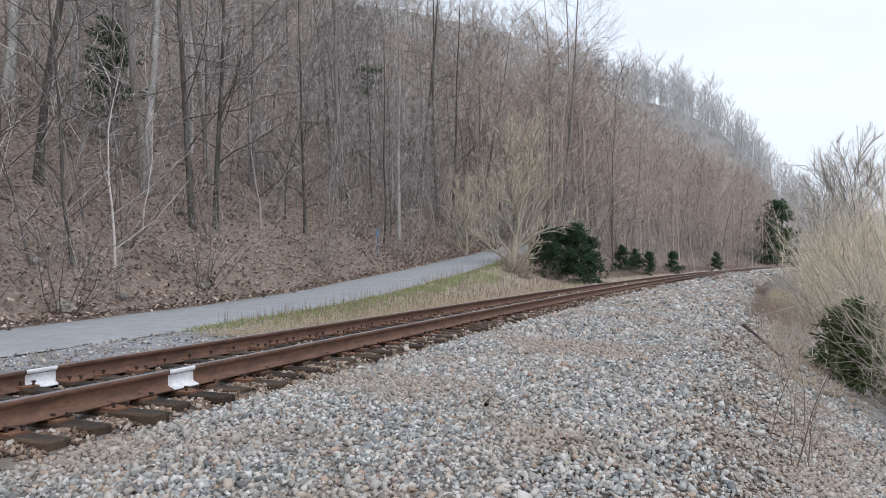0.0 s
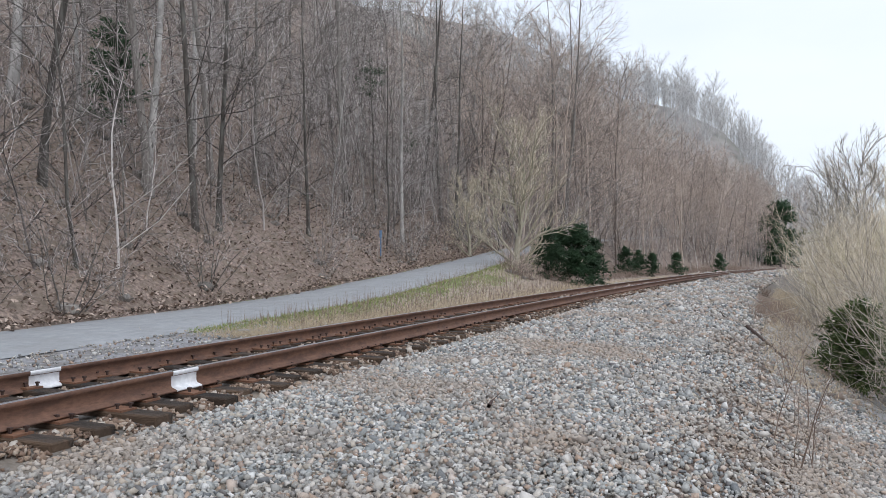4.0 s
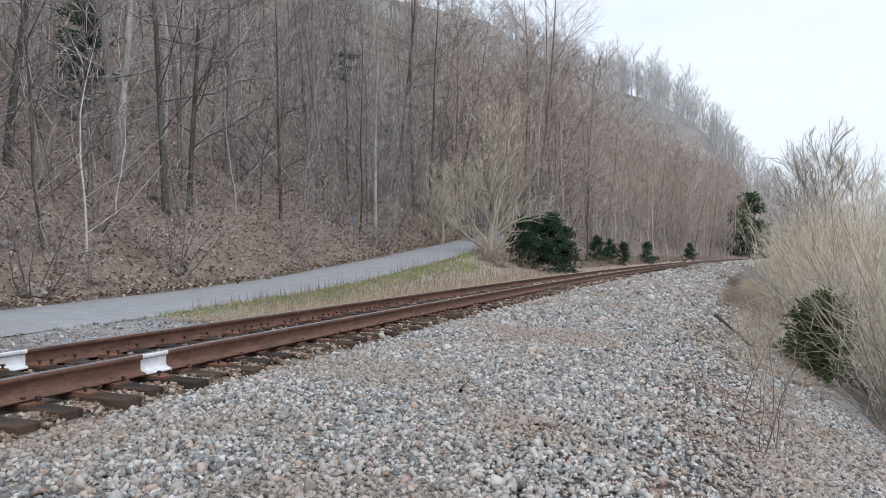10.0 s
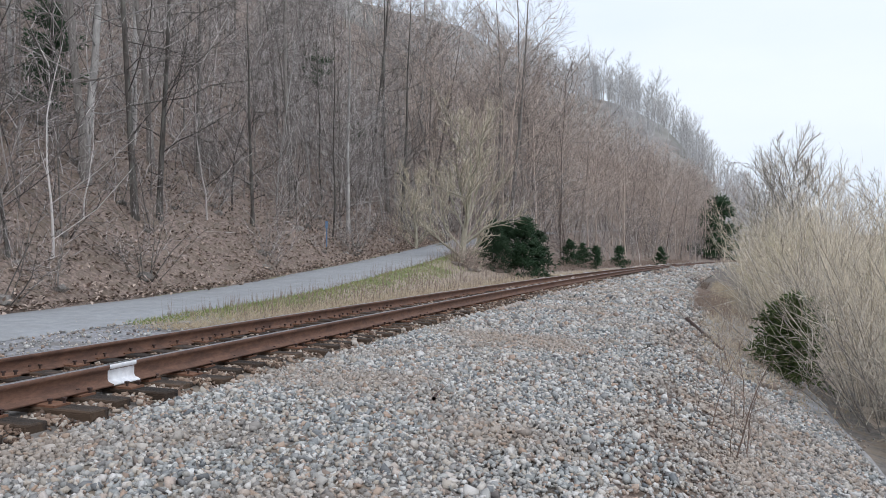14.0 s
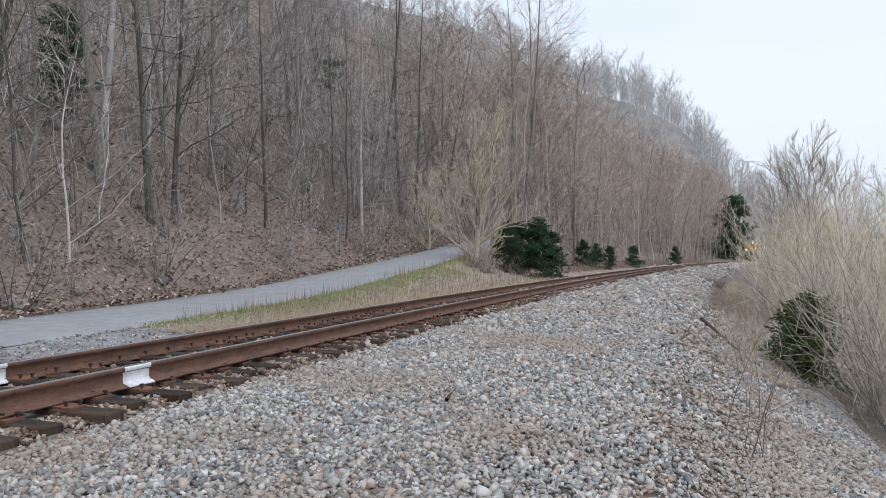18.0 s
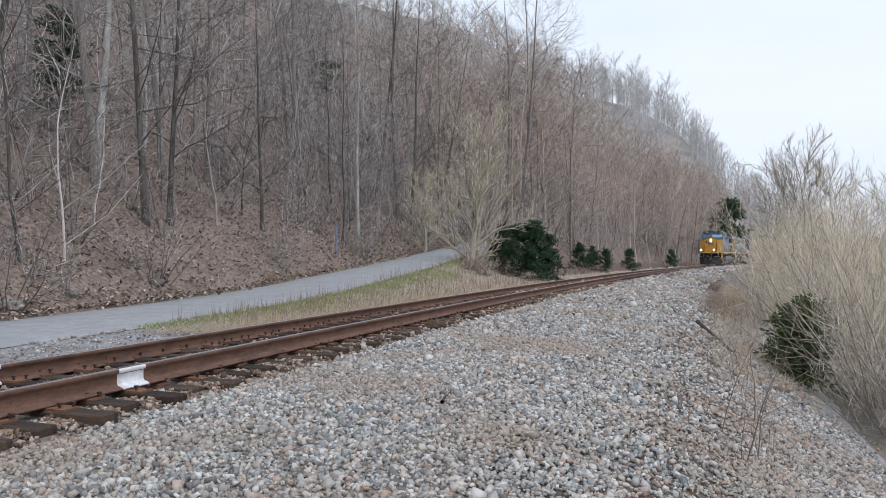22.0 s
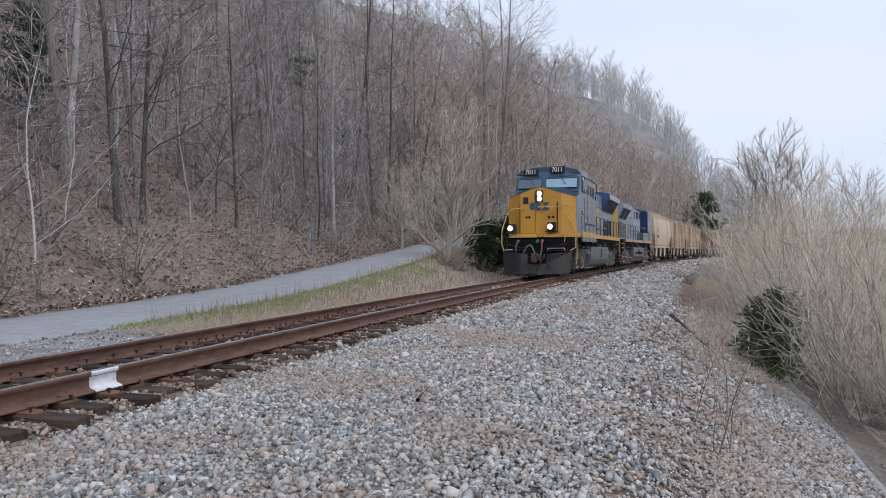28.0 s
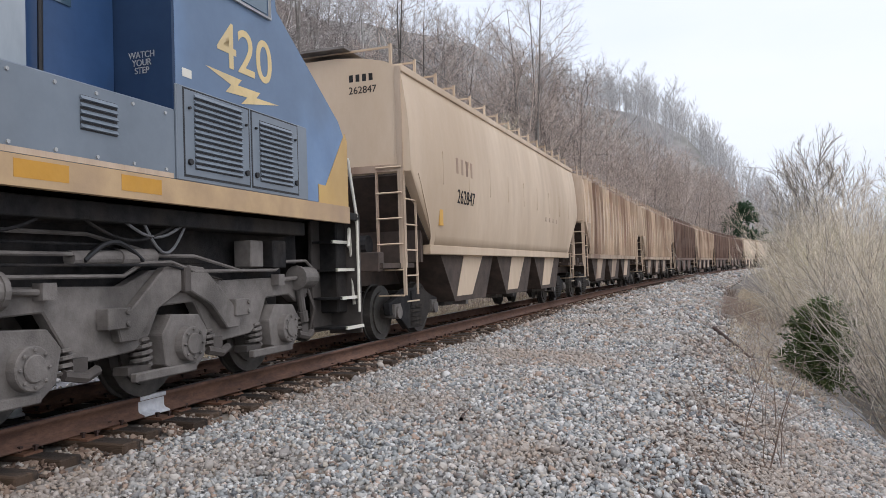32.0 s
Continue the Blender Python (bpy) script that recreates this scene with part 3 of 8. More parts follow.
# Pale blue base colour paints a sky reflection onto the glass.
M["skytint"] = mat("sky_painted_windscreen", (0.22, 0.36, 0.46), (0.26, 0.42, 0.52), 1, 0.08, 0.0, spec=1.0)
M["numberyellow"] = mat("pale_yellow_lettering", (0.62, 0.47, 0.23), (0.74, 0.58, 0.31), 6, 0.6, 0.02, stain=(0.42, 0.36, 0.25), amount=0.4)
M["rustcast"] = mat("rusty_cast_steel", (0.05, 0.035, 0.03), (0.13, 0.085, 0.065), 7, 0.85, 0.3, 0.1)
M["plough"] = mat("scraped_plough_steel", (0.010, 0.010, 0.012), (0.035, 0.034, 0.036), 2.4, 0.7, 0.2, stain=(0.11, 0.10, 0.09), amount=0.5, spec=0.2, stretch=(1, 1, 0.5))
M["cabblue"] = mat("deep_blue_cab_paint", (0.032, 0.072, 0.125), (0.055, 0.11, 0.185), 2, 0.45, 0.04, fine=14, stain=(0.05, 0.08, 0.11), amount=0.5)
M["gusset"] = mat("dusty_brown_grey_steel", (0.06, 0.052, 0.047), (0.115, 0.10, 0.092), 4, 0.8, 0.15, stain=(0.035, 0.032, 0.03), amount=0.5)
M["leadgrey"] = mat("clean_blue_grey_paint", (0.115, 0.142, 0.175), (0.165, 0.20, 0.24), 0.9, 0.34, 0.04, fine=12, stain=(0.125, 0.125, 0.125), amount=0.6, spec=0.5, stretch=(1, 1, 0.4))
# Near-black matt steel for the pilot beam and frame discs.
M["mattblack"] = mat("matt_black_steel", (0.006, 0.006, 0.007), (0.02, 0.019, 0.019), 6, 0.95, 0.3, spec=0.1)
# Darker copy of the blue paint, with the cab rear's shade in it.
M["shadeblue"] = mat("shade_darkened_blue_paint", (0.012, 0.03, 0.075), (0.02, 0.045, 0.10), 2, 0.5, 0.04, spec=0.3)
M["silver"] = mat("bare_light_metal", (0.36, 0.36, 0.36), (0.5, 0.5, 0.5), 6, 0.5, 0.1, 0.4)
M["cream"] = mat("cream_number_paint", (0.62, 0.60, 0.52), (0.72, 0.70, 0.62), 8, 0.6, 0.0)
M["red"] = mat("red_glad_hand", (0.42, 0.05, 0.05), (0.5, 0.07, 0.06), 8, 0.6, 0.0)
M["teal"] = mat("green_glad_hand", (0.03, 0.16, 0.12), (0.05, 0.22, 0.17), 8, 0.6, 0.0)
M["hose"] = mat("grey_air_hose", (0.12, 0.125, 0.13), (0.2, 0.2, 0.21), 8, 0.6, 0.1)
M["cartan"] = mat("tan_hopper_paint", (0.56, 0.43, 0.305), (0.67, 0.54, 0.41), 1.6, 0.6, 0.06, stain=(0.40, 0.29, 0.19), amount=0.55, stretch=(1, 1, 0.4))
M["carrust"] = mat("rust_streaked_tan_paint", (0.44, 0.33, 0.24), (0.60, 0.48, 0.37), 2.6, 0.75, 0.1, stain=(0.20, 0.115, 0.08), amount=0.75, stretch=(1.6, 1.6, 0.25), vary=0.2)
M["carbrown"] = mat("brown_rusted_paint", (0.12, 0.075, 0.06), (0.22, 0.145, 0.115), 2.6, 0.8, 0.1, stain=(0.30, 0.22, 0.17), amount=0.4, stretch=(1.6, 1.6, 0.25), vary=0.25)
# Rusty steel darkened in colour for the shade under the hoppers.
M["carshade"] = mat("shade_dark_rusty_hopper_steel", (0.045, 0.035, 0.03), (0.11, 0.08, 0.065), 3, 0.85, 0.2)
M["wheel"] = mat("dark_wheel_steel", (0.05, 0.047, 0.045), (0.12, 0.11, 0.10), 6, 0.6, 0.1, 0.4)
M["lamp"] = bpy.data.materials.new("lit_headlight")
M["lamp"].use_nodes = True
_b = M["lamp"].node_tree.nodes["Principled BSDF"]
_b.inputs["Base Color"].default_value = (0.55, 0.5, 0.42, 1)
_b.inputs["Emission Color"].default_value = (1.0, 0.80, 0.52, 1)
_b.inputs["Emission Strength"].default_value = 22.0


def box(bm, x0, x1, y0, y1, z0, z1):
    g = bmesh.ops.create_cube(bm, size=1)["verts"]
    bmesh.ops.scale(bm, vec=(abs(x1 - x0), abs(y1 - y0), abs(z1 - z0)), verts=g)
    bmesh.ops.translate(bm, vec=((x0 + x1) / 2, (y0 + y1) / 2, (z0 + z1) / 2), verts=g)
    return g


def prism(bm, outline, a0, a1, axis):
    """An outline of (p, q) drawn from a0 to a1: axis x takes (y, z), y takes (x, z), z takes (x, y)."""
    put = {"x": lambda a, p, q: (a, p, q), "y": lambda a, p, q: (p, a, q), "z": lambda a, p, q: (p, q, a)}[axis]
    f, g = [bm.verts.new(put(a0, p, q)) for p, q in outline], [bm.verts.new(put(a1, p, q)) for p, q in outline]
    n = len(outline)
    faces = [bm.faces.new(f), bm.faces.new(g[::-1])]
    for i in range(n):
        faces.append(bm.faces.new((f[i], g[i], g[(i + 1) % n], f[(i + 1) % n])))
    bmesh.ops.recalc_face_normals(bm, faces=faces)


def rod(bm, a, b, r, sides=8, r2=None):
    a, b = Vector(a), Vector(b)
    m = Matrix.Translation((a + b) / 2) @ (b - a).to_track_quat("Z", "Y").to_matrix().to_4x4()
    bmesh.ops.create_cone(bm, cap_ends=True, segments=sides, radius1=r, radius2=r if r2 is None else r2, depth=(b - a).length, matrix=m)


def pipe(bm, pts, r, sides=6):
    pts = [Vector(p) for p in pts]
    dirs = [(b - a).normalized() for a, b in zip(pts, pts[1:])]
    e, rings = dirs[0].orthogonal().normalized(), []
    for i, p in enumerate(pts):
        t = (dirs[max(0, i - 1)] + dirs[min(i, len(dirs) - 1)]).normalized()
        e = (e - t * e.dot(t)).normalized()
        f = t.cross(e)
        rings.append([bm.verts.new(p + (e * math.cos(2 * math.pi * k / sides) + f * math.sin(2 * math.pi * k / sides)) * r) for k in range(sides)])
    for g, h in zip(rings, rings[1:]):
        for k in range(sides):
            bm.faces.new((g[k], g[(k + 1) % sides], h[(k + 1) % sides], h[k]))
    bm.faces.new(rings[0][::-1])
    bm.faces.new(rings[-1])


SINGLE = {"warning_label", "stencil_bar", "end_rail_post", "end_grab_iron", "pilot_bracket", "mounting_bracket", "bright_mark", "front_beam", "door_latch", "warning_label", "vent_dot", "panel_seam", "door_groove", "side_window", "red_reflector", "faded_lettering", "end_marking", "data_marking", "side_sill", "top_chord", "walk_bracket", "drop_step", "front_sill", "nose_side", "tank_end", "plough_rib", "cable", "hanging_chain", "wiper", "grab_iron", "end_handrail", "nose_handrail", "nose_rail", "drop_step_rail"}


def boxes(name, material, parent, items, label="", bevel=0.0):
    if name in SINGLE and len(items) > 1:
        for it in items[1:]:
            boxes(name, material, parent, [it], label, bevel)
        items = items[:1]
    bm = bmesh.new()
    for it in items:
        box(bm, *it)
    return part(name, bm, material, parent, label, bevel)


def hull(name, material, parent, outline, a0, a1, axis, label="", bevel=0.0):
    bm = bmesh.new()
    prism(bm, outline, a0, a1, axis)
    return part(name, bm, material, parent, label, bevel)


def pipes(name, material, parent, runs, r, label="", sides=6):
    if name in SINGLE and len(runs) > 1:
        for run in runs[1:]:
            pipes(name, material, parent, [run], r, label, sides)
        runs = runs[:1]
    bm = bmesh.new()
    for pts in runs:
        pipe(bm, pts, r, sides)
    return part(name, bm, material, parent, label)


def words(name, text, size, material, parent, m, label="", squeeze=1.0, weight=0.02):
    cu = bpy.data.curves.new(name, "FONT")
    cu.body, cu.size, cu.extrude, cu.align_x = text, size, 0.003, "CENTER"
    cu.space_line, cu.offset = 0.85, size * weight
    tmp = bpy.data.objects.new("tmp", cu)
    me = bpy.data.meshes.new_from_object(tmp)
    bpy.data.objects.remove(tmp)
    me.materials.append(material)
    me.transform(Matrix.Diagonal((squeeze, 1, 1, 1)))
    return link(name, me, parent, m, label)


SIDE = Euler((math.pi / 2, 0, math.pi / 2)).to_matrix().to_4x4()   # writing that faces the river side, reading toward +y
FACE = Euler((math.pi / 2, 0, 0)).to_matrix().to_4x4()             # writing that faces -y
WHEELSETS = []


def on_side(x, y, z, m=SIDE):
    return Matrix.Translation((x, y, z)) @ m


def wheelset(parent, y, r):
    bm = bmesh.new()
    for sx in (-1, 1):
        rod(bm, (sx * 0.69, 0, 0), (sx * 0.81, 0, 0), r, 28)
        rod(bm, (sx * 0.66, 0, 0), (sx * 0.69, 0, 0), r + 0.028, 28)
        rod(bm, (sx * 0.80, 0, 0), (sx * 0.84, 0, 0), r * 0.78, 20)
        rod(bm, (sx * 0.80, 0, 0), (sx * 0.98, 0, 0), 0.12, 10)
        for k in range(3):
            a = k * 2.094
            rod(bm, (sx * 0.98, 0.07 * math.cos(a), 0.07 * math.sin(a)), (sx * 1.0, 0.07 * math.cos(a), 0.07 * math.sin(a)), 0.022, 6)
    rod(bm, (-0.7, 0, 0), (0.7, 0, 0), 0.09, 10)
    ob = part("wheelset", bm, M["wheel"], parent, "dark steel wheels on their axle", smooth=False)
    ob.matrix_basis = pose(0, y, r)
    WHEELSETS.append((ob, y, r))
    return ob


def coil(bm, x, y, z0, z1, r, wire=0.022, turns=5):
    pipe(bm, [(x + r * math.cos(k * 0.785), y + r * math.sin(k * 0.785), z0 + (z1 - z0) * k / (8 * turns)) for k in range(8 * turns + 1)], wire, 5)


def ring(bm, x, y, z, r, depth, sx, bolts=6):
    """A bolted axle cap that faces outward."""
    rod(bm, (x, y, z), (x + sx * depth, y, z), r, 16)
    rod(bm, (x + sx * depth, y, z), (x + sx * (depth + 0.02), y, z), r * 0.62, 14)
    for k in range(bolts):
        q = k * 2 * math.pi / bolts
        rod(bm, (x + sx * depth, y + r * 0.8 * math.cos(q), z + r * 0.8 * math.sin(q)), (x + sx * (depth + 0.025), y + r * 0.8 * math.cos(q), z + r * 0.8 * math.sin(q)), r * 0.11, 6)


def brake_cylinder(parent, xo, sx, y, z, way=-1):
    bm = bmesh.new()
    x = xo + sx * 0.12
    rod(bm, (x, y - 0.16, z), (x, y + 0.16, z), 0.135, 16)
    rod(bm, (x, y + way * 0.16, z), (x, y + way * 0.21, z), 0.15, 16)
    rod(bm, (x, y - way * 0.16, z), (x, y - way * 0.20, z), 0.10, 16)
    rod(bm, (x, y + way * 0.2, z), (x, y + way * 0.62, z - 0.02), 0.026, 8)
    box(bm, x - 0.05, x + 0.05, y + way * 0.58, y + way * 0.72, z - 0.08, z + 0.05)
    box(bm, xo - 0.05, x, y - 0.1, y + 0.1, z - 0.2, z - 0.08)
    part("brake_cylinder", bm, M["truck"], parent)
    bm = bmesh.new()
    rod(bm, (x, y - 0.14, z - 0.1), (x, y - 0.07, z - 0.42), 0.05, 10)
    rod(bm, (x, y - 0.07, z - 0.42), (x, y - 0.04, z - 0.55), 0.065, 10)
    part("damper", bm, M["truck"], parent)


def loco_truck(parent, ys, fancy):
    """A six-wheeled truck: side frames, springs, axle boxes, brake gear and wheels."""
    y0, y1 = ys[0] - 0.6, ys[2] + 0.75
    mid = ys[1]
    for sx in (-1, 1):
        xo = sx * 1.13
        xi, xe = xo - sx * 0.06, xo + sx * 0.07
        bm = bmesh.new()
        if fancy:
            low = [(y0, 0.86)]
            for k, y in enumerate(ys):
                low += [(y - 0.62, 0.50 if k else 0.72), (y - 0.42, 0.62), (y - 0.26, 0.88), (y + 0.26, 0.90), (y + 0.45, 0.62 if k < 2 else 0.8), (y + 0.58, 0.46 if k < 2 else 0.8)]
            top = [(y1, 0.86), (y1 - 0.1, 1.12), (mid + 0.75, 1.10), (mid + 0.38, 1.22), (mid - 0.38, 1.22), (mid - 0.75, 1.08), (y0 + 0.1, 1.12)]
        else:
            low = [(y0, 0.84)]
            for y in ys:
                low += [(y - 0.80, 0.74), (y - 0.72, 0.78), (y - 0.36, 0.78), (y - 0.30, 0.96), (y + 0.30, 0.96), (y + 0.36, 0.74)]
            low.append((y1 - 0.05, 0.74))
            top = [(y1, 0.90), (y1 - 0.1, 1.10), (mid + 0.9, 1.16), (mid + 0.6, 1.06), (mid - 0.6, 1.06), (mid - 0.9, 1.16), (y0 + 0.15, 1.14)]
        prism(bm, low + top, xi, xe, "x")
        frame_ob = part("side_frame", bm, M["truck"], parent, "dusty grey cast steel truck frame", 0.014)
        if not fancy:
            for y in (mid - 1.05, mid + 0.72):
                # Flat black disc on the solid frame paints the dark of a hole.
                bm = bmesh.new()
                rod(bm, (xe - sx * 0.02, y, 0.92), (xe + sx * 0.004, y, 0.92), 0.065, 14)
                part("frame_hole", bm, M["mattblack"], frame_ob, "flat dark disc painting the shade of a frame hole")
        for k, y in enumerate(ys):
            bm = bmesh.new()
            if fancy:
                prism(bm, [(y - 0.34, 0.62), (y - 0.30, 0.34), (y - 0.12, 0.24), (y + 0.14, 0.24), (y + 0.30, 0.36), (y + 0.36, 0.62), (y + 0.22, 0.78), (y - 0.2, 0.80)], xi, xo + sx * 0.15, "x")
                ring(bm, xo + sx * 0.14, y, 0.51, 0.17, 0.10, sx, 8)
            else:
                prism(bm, [(y - 0.42, 0.29), (y - 0.86, 0.34), (y - 0.86, 0.42), (y - 0.36, 0.44), (y - 0.22, 0.80), (y - 0.14, 0.90), (y + 0.16, 0.90), (y + 0.24, 0.66), (y + 0.40, 0.52), (y + 0.44, 0.36), (y + 0.38, 0.29)], xi, xo + sx * 0.13, "x")
                ring(bm, xo + sx * 0.12, y + 0.02, 0.60, 0.19, 0.035, sx, 0)
            part("axle_box", bm, M["truck"], frame_ob, "", 0.012)
            for dy in (-0.48, 0.5) if fancy else (-0.6,):
                bm = bmesh.new()
                if fancy:
                    coil(bm, xo + sx * 0.02, y + dy, 0.36, 0.60, 0.085, 0.02, 4)
                else:
                    coil(bm, xo + sx * 0.03, y + dy, 0.43, 0.76, 0.13, 0.026, 5)
                part("spring", bm, M["truck"], frame_ob, "dusty coil spring")
            bm = bmesh.new()
            box(bm, xi, xo + sx * 0.1, y - 0.75, y - 0.45, 0.30, 0.37)
            pipe(bm, [(xo + sx * 0.1, y + 0.42, 0.40), (xo + sx * 0.14, y + 0.60, 0.36), (xo + sx * 0.1, y + 0.78, 0.40)], 0.045, 7)
            box(bm, xo + sx * 0.0, xo + sx * 0.12, y + 0.5, y + 0.66, 0.38, 0.52)
            part("brake_shoe_head", bm, M["gusset"], frame_ob)
            if fancy:
                bm = bmesh.new()
                box(bm, xo + sx * 0.12, xo + sx * 0.19, y - 0.75, y + 0.12, 0.24, 0.32)
                part("traction_link", bm, M["truck"], frame_ob, "", 0.01)
        if fancy:
            for c in (mid,):
                for sgn in (-1, 1):
                    bm = bmesh.new()
                    prism(bm, [(c + sgn * 0.06, 1.26), (c + sgn * 0.30, 1.24), (c + sgn * 0.95, 0.74), (c + sgn * 0.90, 0.60), (c + sgn * 0.70, 0.60), (c + sgn * 0.42, 0.86), (c + sgn * 0.06, 1.02)], xe, xo + sx * 0.17, "x")
                    part("equaliser_arm", bm, M["truck"], frame_ob, "", 0.012)
                    bm = bmesh.new()
                    box(bm, xe, xo + sx * 0.2, c + sgn * 0.95 - 0.14, c + sgn * 0.95 + 0.14, 0.72, 0.90)
                    for dz in (0.76, 0.86):
                        rod(bm, (xo + sx * 0.2, c + sgn * 0.95 + 0.09, dz), (xo + sx * 0.225, c + sgn * 0.95 + 0.09, dz), 0.028, 6)
                    part("bolt_plate", bm, M["truck"], frame_ob, "", 0.008)
                bm = bmesh.new()
                box(bm, xe, xo + sx * 0.2, c - 0.05, c + 0.05, 1.0, 1.24)
                part("equaliser_pin", bm, M["gusset"], frame_ob, "", 0.01)
            bm = bmesh.new()
            rod(bm, (xo + sx * 0.1, ys[0] + 0.5, 1.32), (xo + sx * 0.1, ys[0] + 1.05, 1.33), 0.062, 14)
            rod(bm, (xo + sx * 0.1, ys[0] + 1.05, 1.33), (xo + sx * 0.1, ys[0] + 1.5, 1.34), 0.075, 14)
            part("lateral_damper", bm, M["truck"], frame_ob)
        brake_cylinder(frame_ob, xo, sx, ys[2] + 0.58, 1.10)
        brake_cylinder(frame_ob, xo, sx, ys[0] - 0.42, 1.08, 1)
        x = xo + sx * 0.16
        pipes("brake_pipe", M["truck"], frame_ob, [[(x, y0 + 0.3, 1.18), (x, mid - 0.85, 1.17), (x, mid - 0.6, 1.28), (x, mid - 0.2, 1.29), (x, mid + 0.15, 1.20), (x, ys[2] - 0.2, 1.20), (x, ys[2] + 0.05, 1.30), (x, ys[2] + 0.55, 1.31), (x, ys[2] + 0.72, 1.22)]], 0.018)
        pipes("sand_pipe", M["gusset"], frame_ob, [[(x - sx * 0.05, y1 - 0.1, 1.0), (x, y1, 0.7), (x - sx * 0.12, y1 + 0.05, 0.35)]], 0.02)
        pipes("brake_hose", M["black"], frame_ob, [[(x, mid - 1.3 + 0.1 * q, 1.3 + 0.16 * math.sin(q * 0.45)) for q in range(8)]], 0.022)
    for y in ys:
        boxes("traction_motor", M["under"], parent, [(-0.62, 0.62, y + 0.1, y + 1.0, 0.22, 0.95)], "", 0.03)
    boxes("centre_frame", M["under"], parent, [(-0.58, 0.58, y0, y1, 0.75, 1.32), (-1.0, 1.0, y0 + 0.3, y1 - 0.3, 1.02, 1.30)], "", 0.02)
    boxes("bolster", M["under"], parent, [(-0.95, 0.95, mid - 0.5, mid + 0.5, 0.55, 1.1), (-0.6, 0.6, y0 + 0.2, y1 - 0.2, 0.35, 0.75)], "", 0.02)
    for y in ys:
        wheelset(parent, y, 0.51)


def handrail(parent, y0, y1, x, z0, z1, step, colour, ends=()):
    n = max(2, int(round((y1 - y0) / step)) + 1)
    for i in range(n):
        y = y0 + (y1 - y0) * i / (n - 1)
        bm = bmesh.new()
        rod(bm, (x, y, z0), (x, y, z1), 0.022, 6)
        box(bm, x - 0.03, x + 0.03, y - 0.03, y + 0.03, z0 - 0.22, z0 + 0.03)
        part("stanchion", bm, M[colour], parent)
    pipes("handrail", M[colour], parent, [[(x, y0, z1), (x, y1, z1)]], 0.02)


def steps(parent, y, sgn, side_x, colour):
    """A corner stairwell: cheeks and treads."""
    sx = 1 if side_x > 0 else -1
    boxes("step_well", M["gusset"], parent, [(sx * 0.98, sx * 1.04, y - 0.28, y + 0.28, 0.35, 1.95), (sx * 1.0, sx * 1.5, y + sgn * 0.26, y + sgn * 0.30, 0.3, 1.95)], "", 0.01)
    for k, z in enumerate((0.42, 0.82, 1.2, 1.58)):
        tread = boxes("step", M["under"], parent, [(sx * 1.02, sx * (1.52 - 0.06 * k), y - 0.27, y + 0.27, z - 0.03, z)])
        boxes("step_edge", M[colour], tread, [(sx * (1.50 - 0.06 * k), sx * (1.535 - 0.06 * k), y - 0.27, y + 0.27, z - 0.035, z + 0.006)], "worn step edge")


def bars_logo(parent, x, y, z, size, material, name="emblem", m=SIDE):
    """A wide emblem of plain shapes: a ring open to one side, a bent bar and two crossed wedges."""
    bm = bmesh.new()
    k = size
    def poly(pts):
        prism(bm, [(px * k, pz * k) for px, pz in pts], 0.0, 0.004, "z")
    poly([(-1.3, 0.2), (-1.1, 0.42), (-0.62, 0.42), (-0.62, -0.42), (-1.1, -0.42), (-1.3, -0.2)])
    poly([(-0.45, 0.42), (0.1, 0.42), (0.1, -0.42), (-0.45, -0.42)])
    poly([(0.2, 0.42), (1.3, 0.42), (0.78, 0.02), (0.72, 0.02)])
    poly([(0.72, -0.02), (0.78, -0.02), (1.3, -0.42), (0.2, -0.42)])
    ob = part(name, bm, material, parent, "plain dark emblem shapes")
    ob.matrix_basis = Matrix.Translation((x, y, z)) @ m
    return ob


def nose_gear(body, y, sgn, swag=False):
    """Coupler, air hoses and glad hands at an end that faces sgn."""
    bm = bmesh.new()
    box(bm, -0.16, 0.16, y, y + sgn * 0.35, 0.72, 0.98)
    box(bm, -0.22, 0.02, y + sgn * 0.3, y + sgn * 0.62, 0.66, 1.06)
    box(bm, 0.06, 0.2, y + sgn * 0.3, y + sgn * 0.55, 0.7, 1.0)
    rod(bm, (-0.08, y + sgn * 0.5, 0.62), (-0.08, y + sgn * 0.5, 1.1), 0.05, 8)
    part("coupler", bm, M["rustcast"], body, "rusty dark cast steel knuckle coupler", 0.015)
    if swag:
        run = [(-0.95, 1.56), (-1.02, 1.4), (-1.04, 1.15), (-0.98, 0.95), (-0.86, 0.9), (-0.72, 1.0), (-0.6, 1.22), (-0.5, 1.38), (-0.38, 1.42), (-0.28, 1.34), (-0.2, 1.12), (-0.12, 0.95), (0.0, 0.9), (0.1, 1.0), (0.15, 1.2), (0.16, 1.58)]
        pipes("air_hose", M["hose"], body, [[(x, y - 0.05, z) for x, z in run]], 0.034, "looped grey air hose", 10)
        return
    for x0, x1 in ((-0.75, -0.25), (0.2, 0.78)):
        pipes("air_hose", M["hose"], body, [[(x0, y + sgn * 0.1, 1.55), (x0 + 0.02, y + sgn * 0.3, 1.35), (x0 + 0.1, y + sgn * 0.42, 1.05), ((x0 + x1) / 2, y + sgn * 0.45, 0.95), (x1 - 0.1, y + sgn * 0.42, 1.1), (x1, y + sgn * 0.3, 1.4), (x1, y + sgn * 0.1, 1.62)]], 0.035, "looped grey air hose")


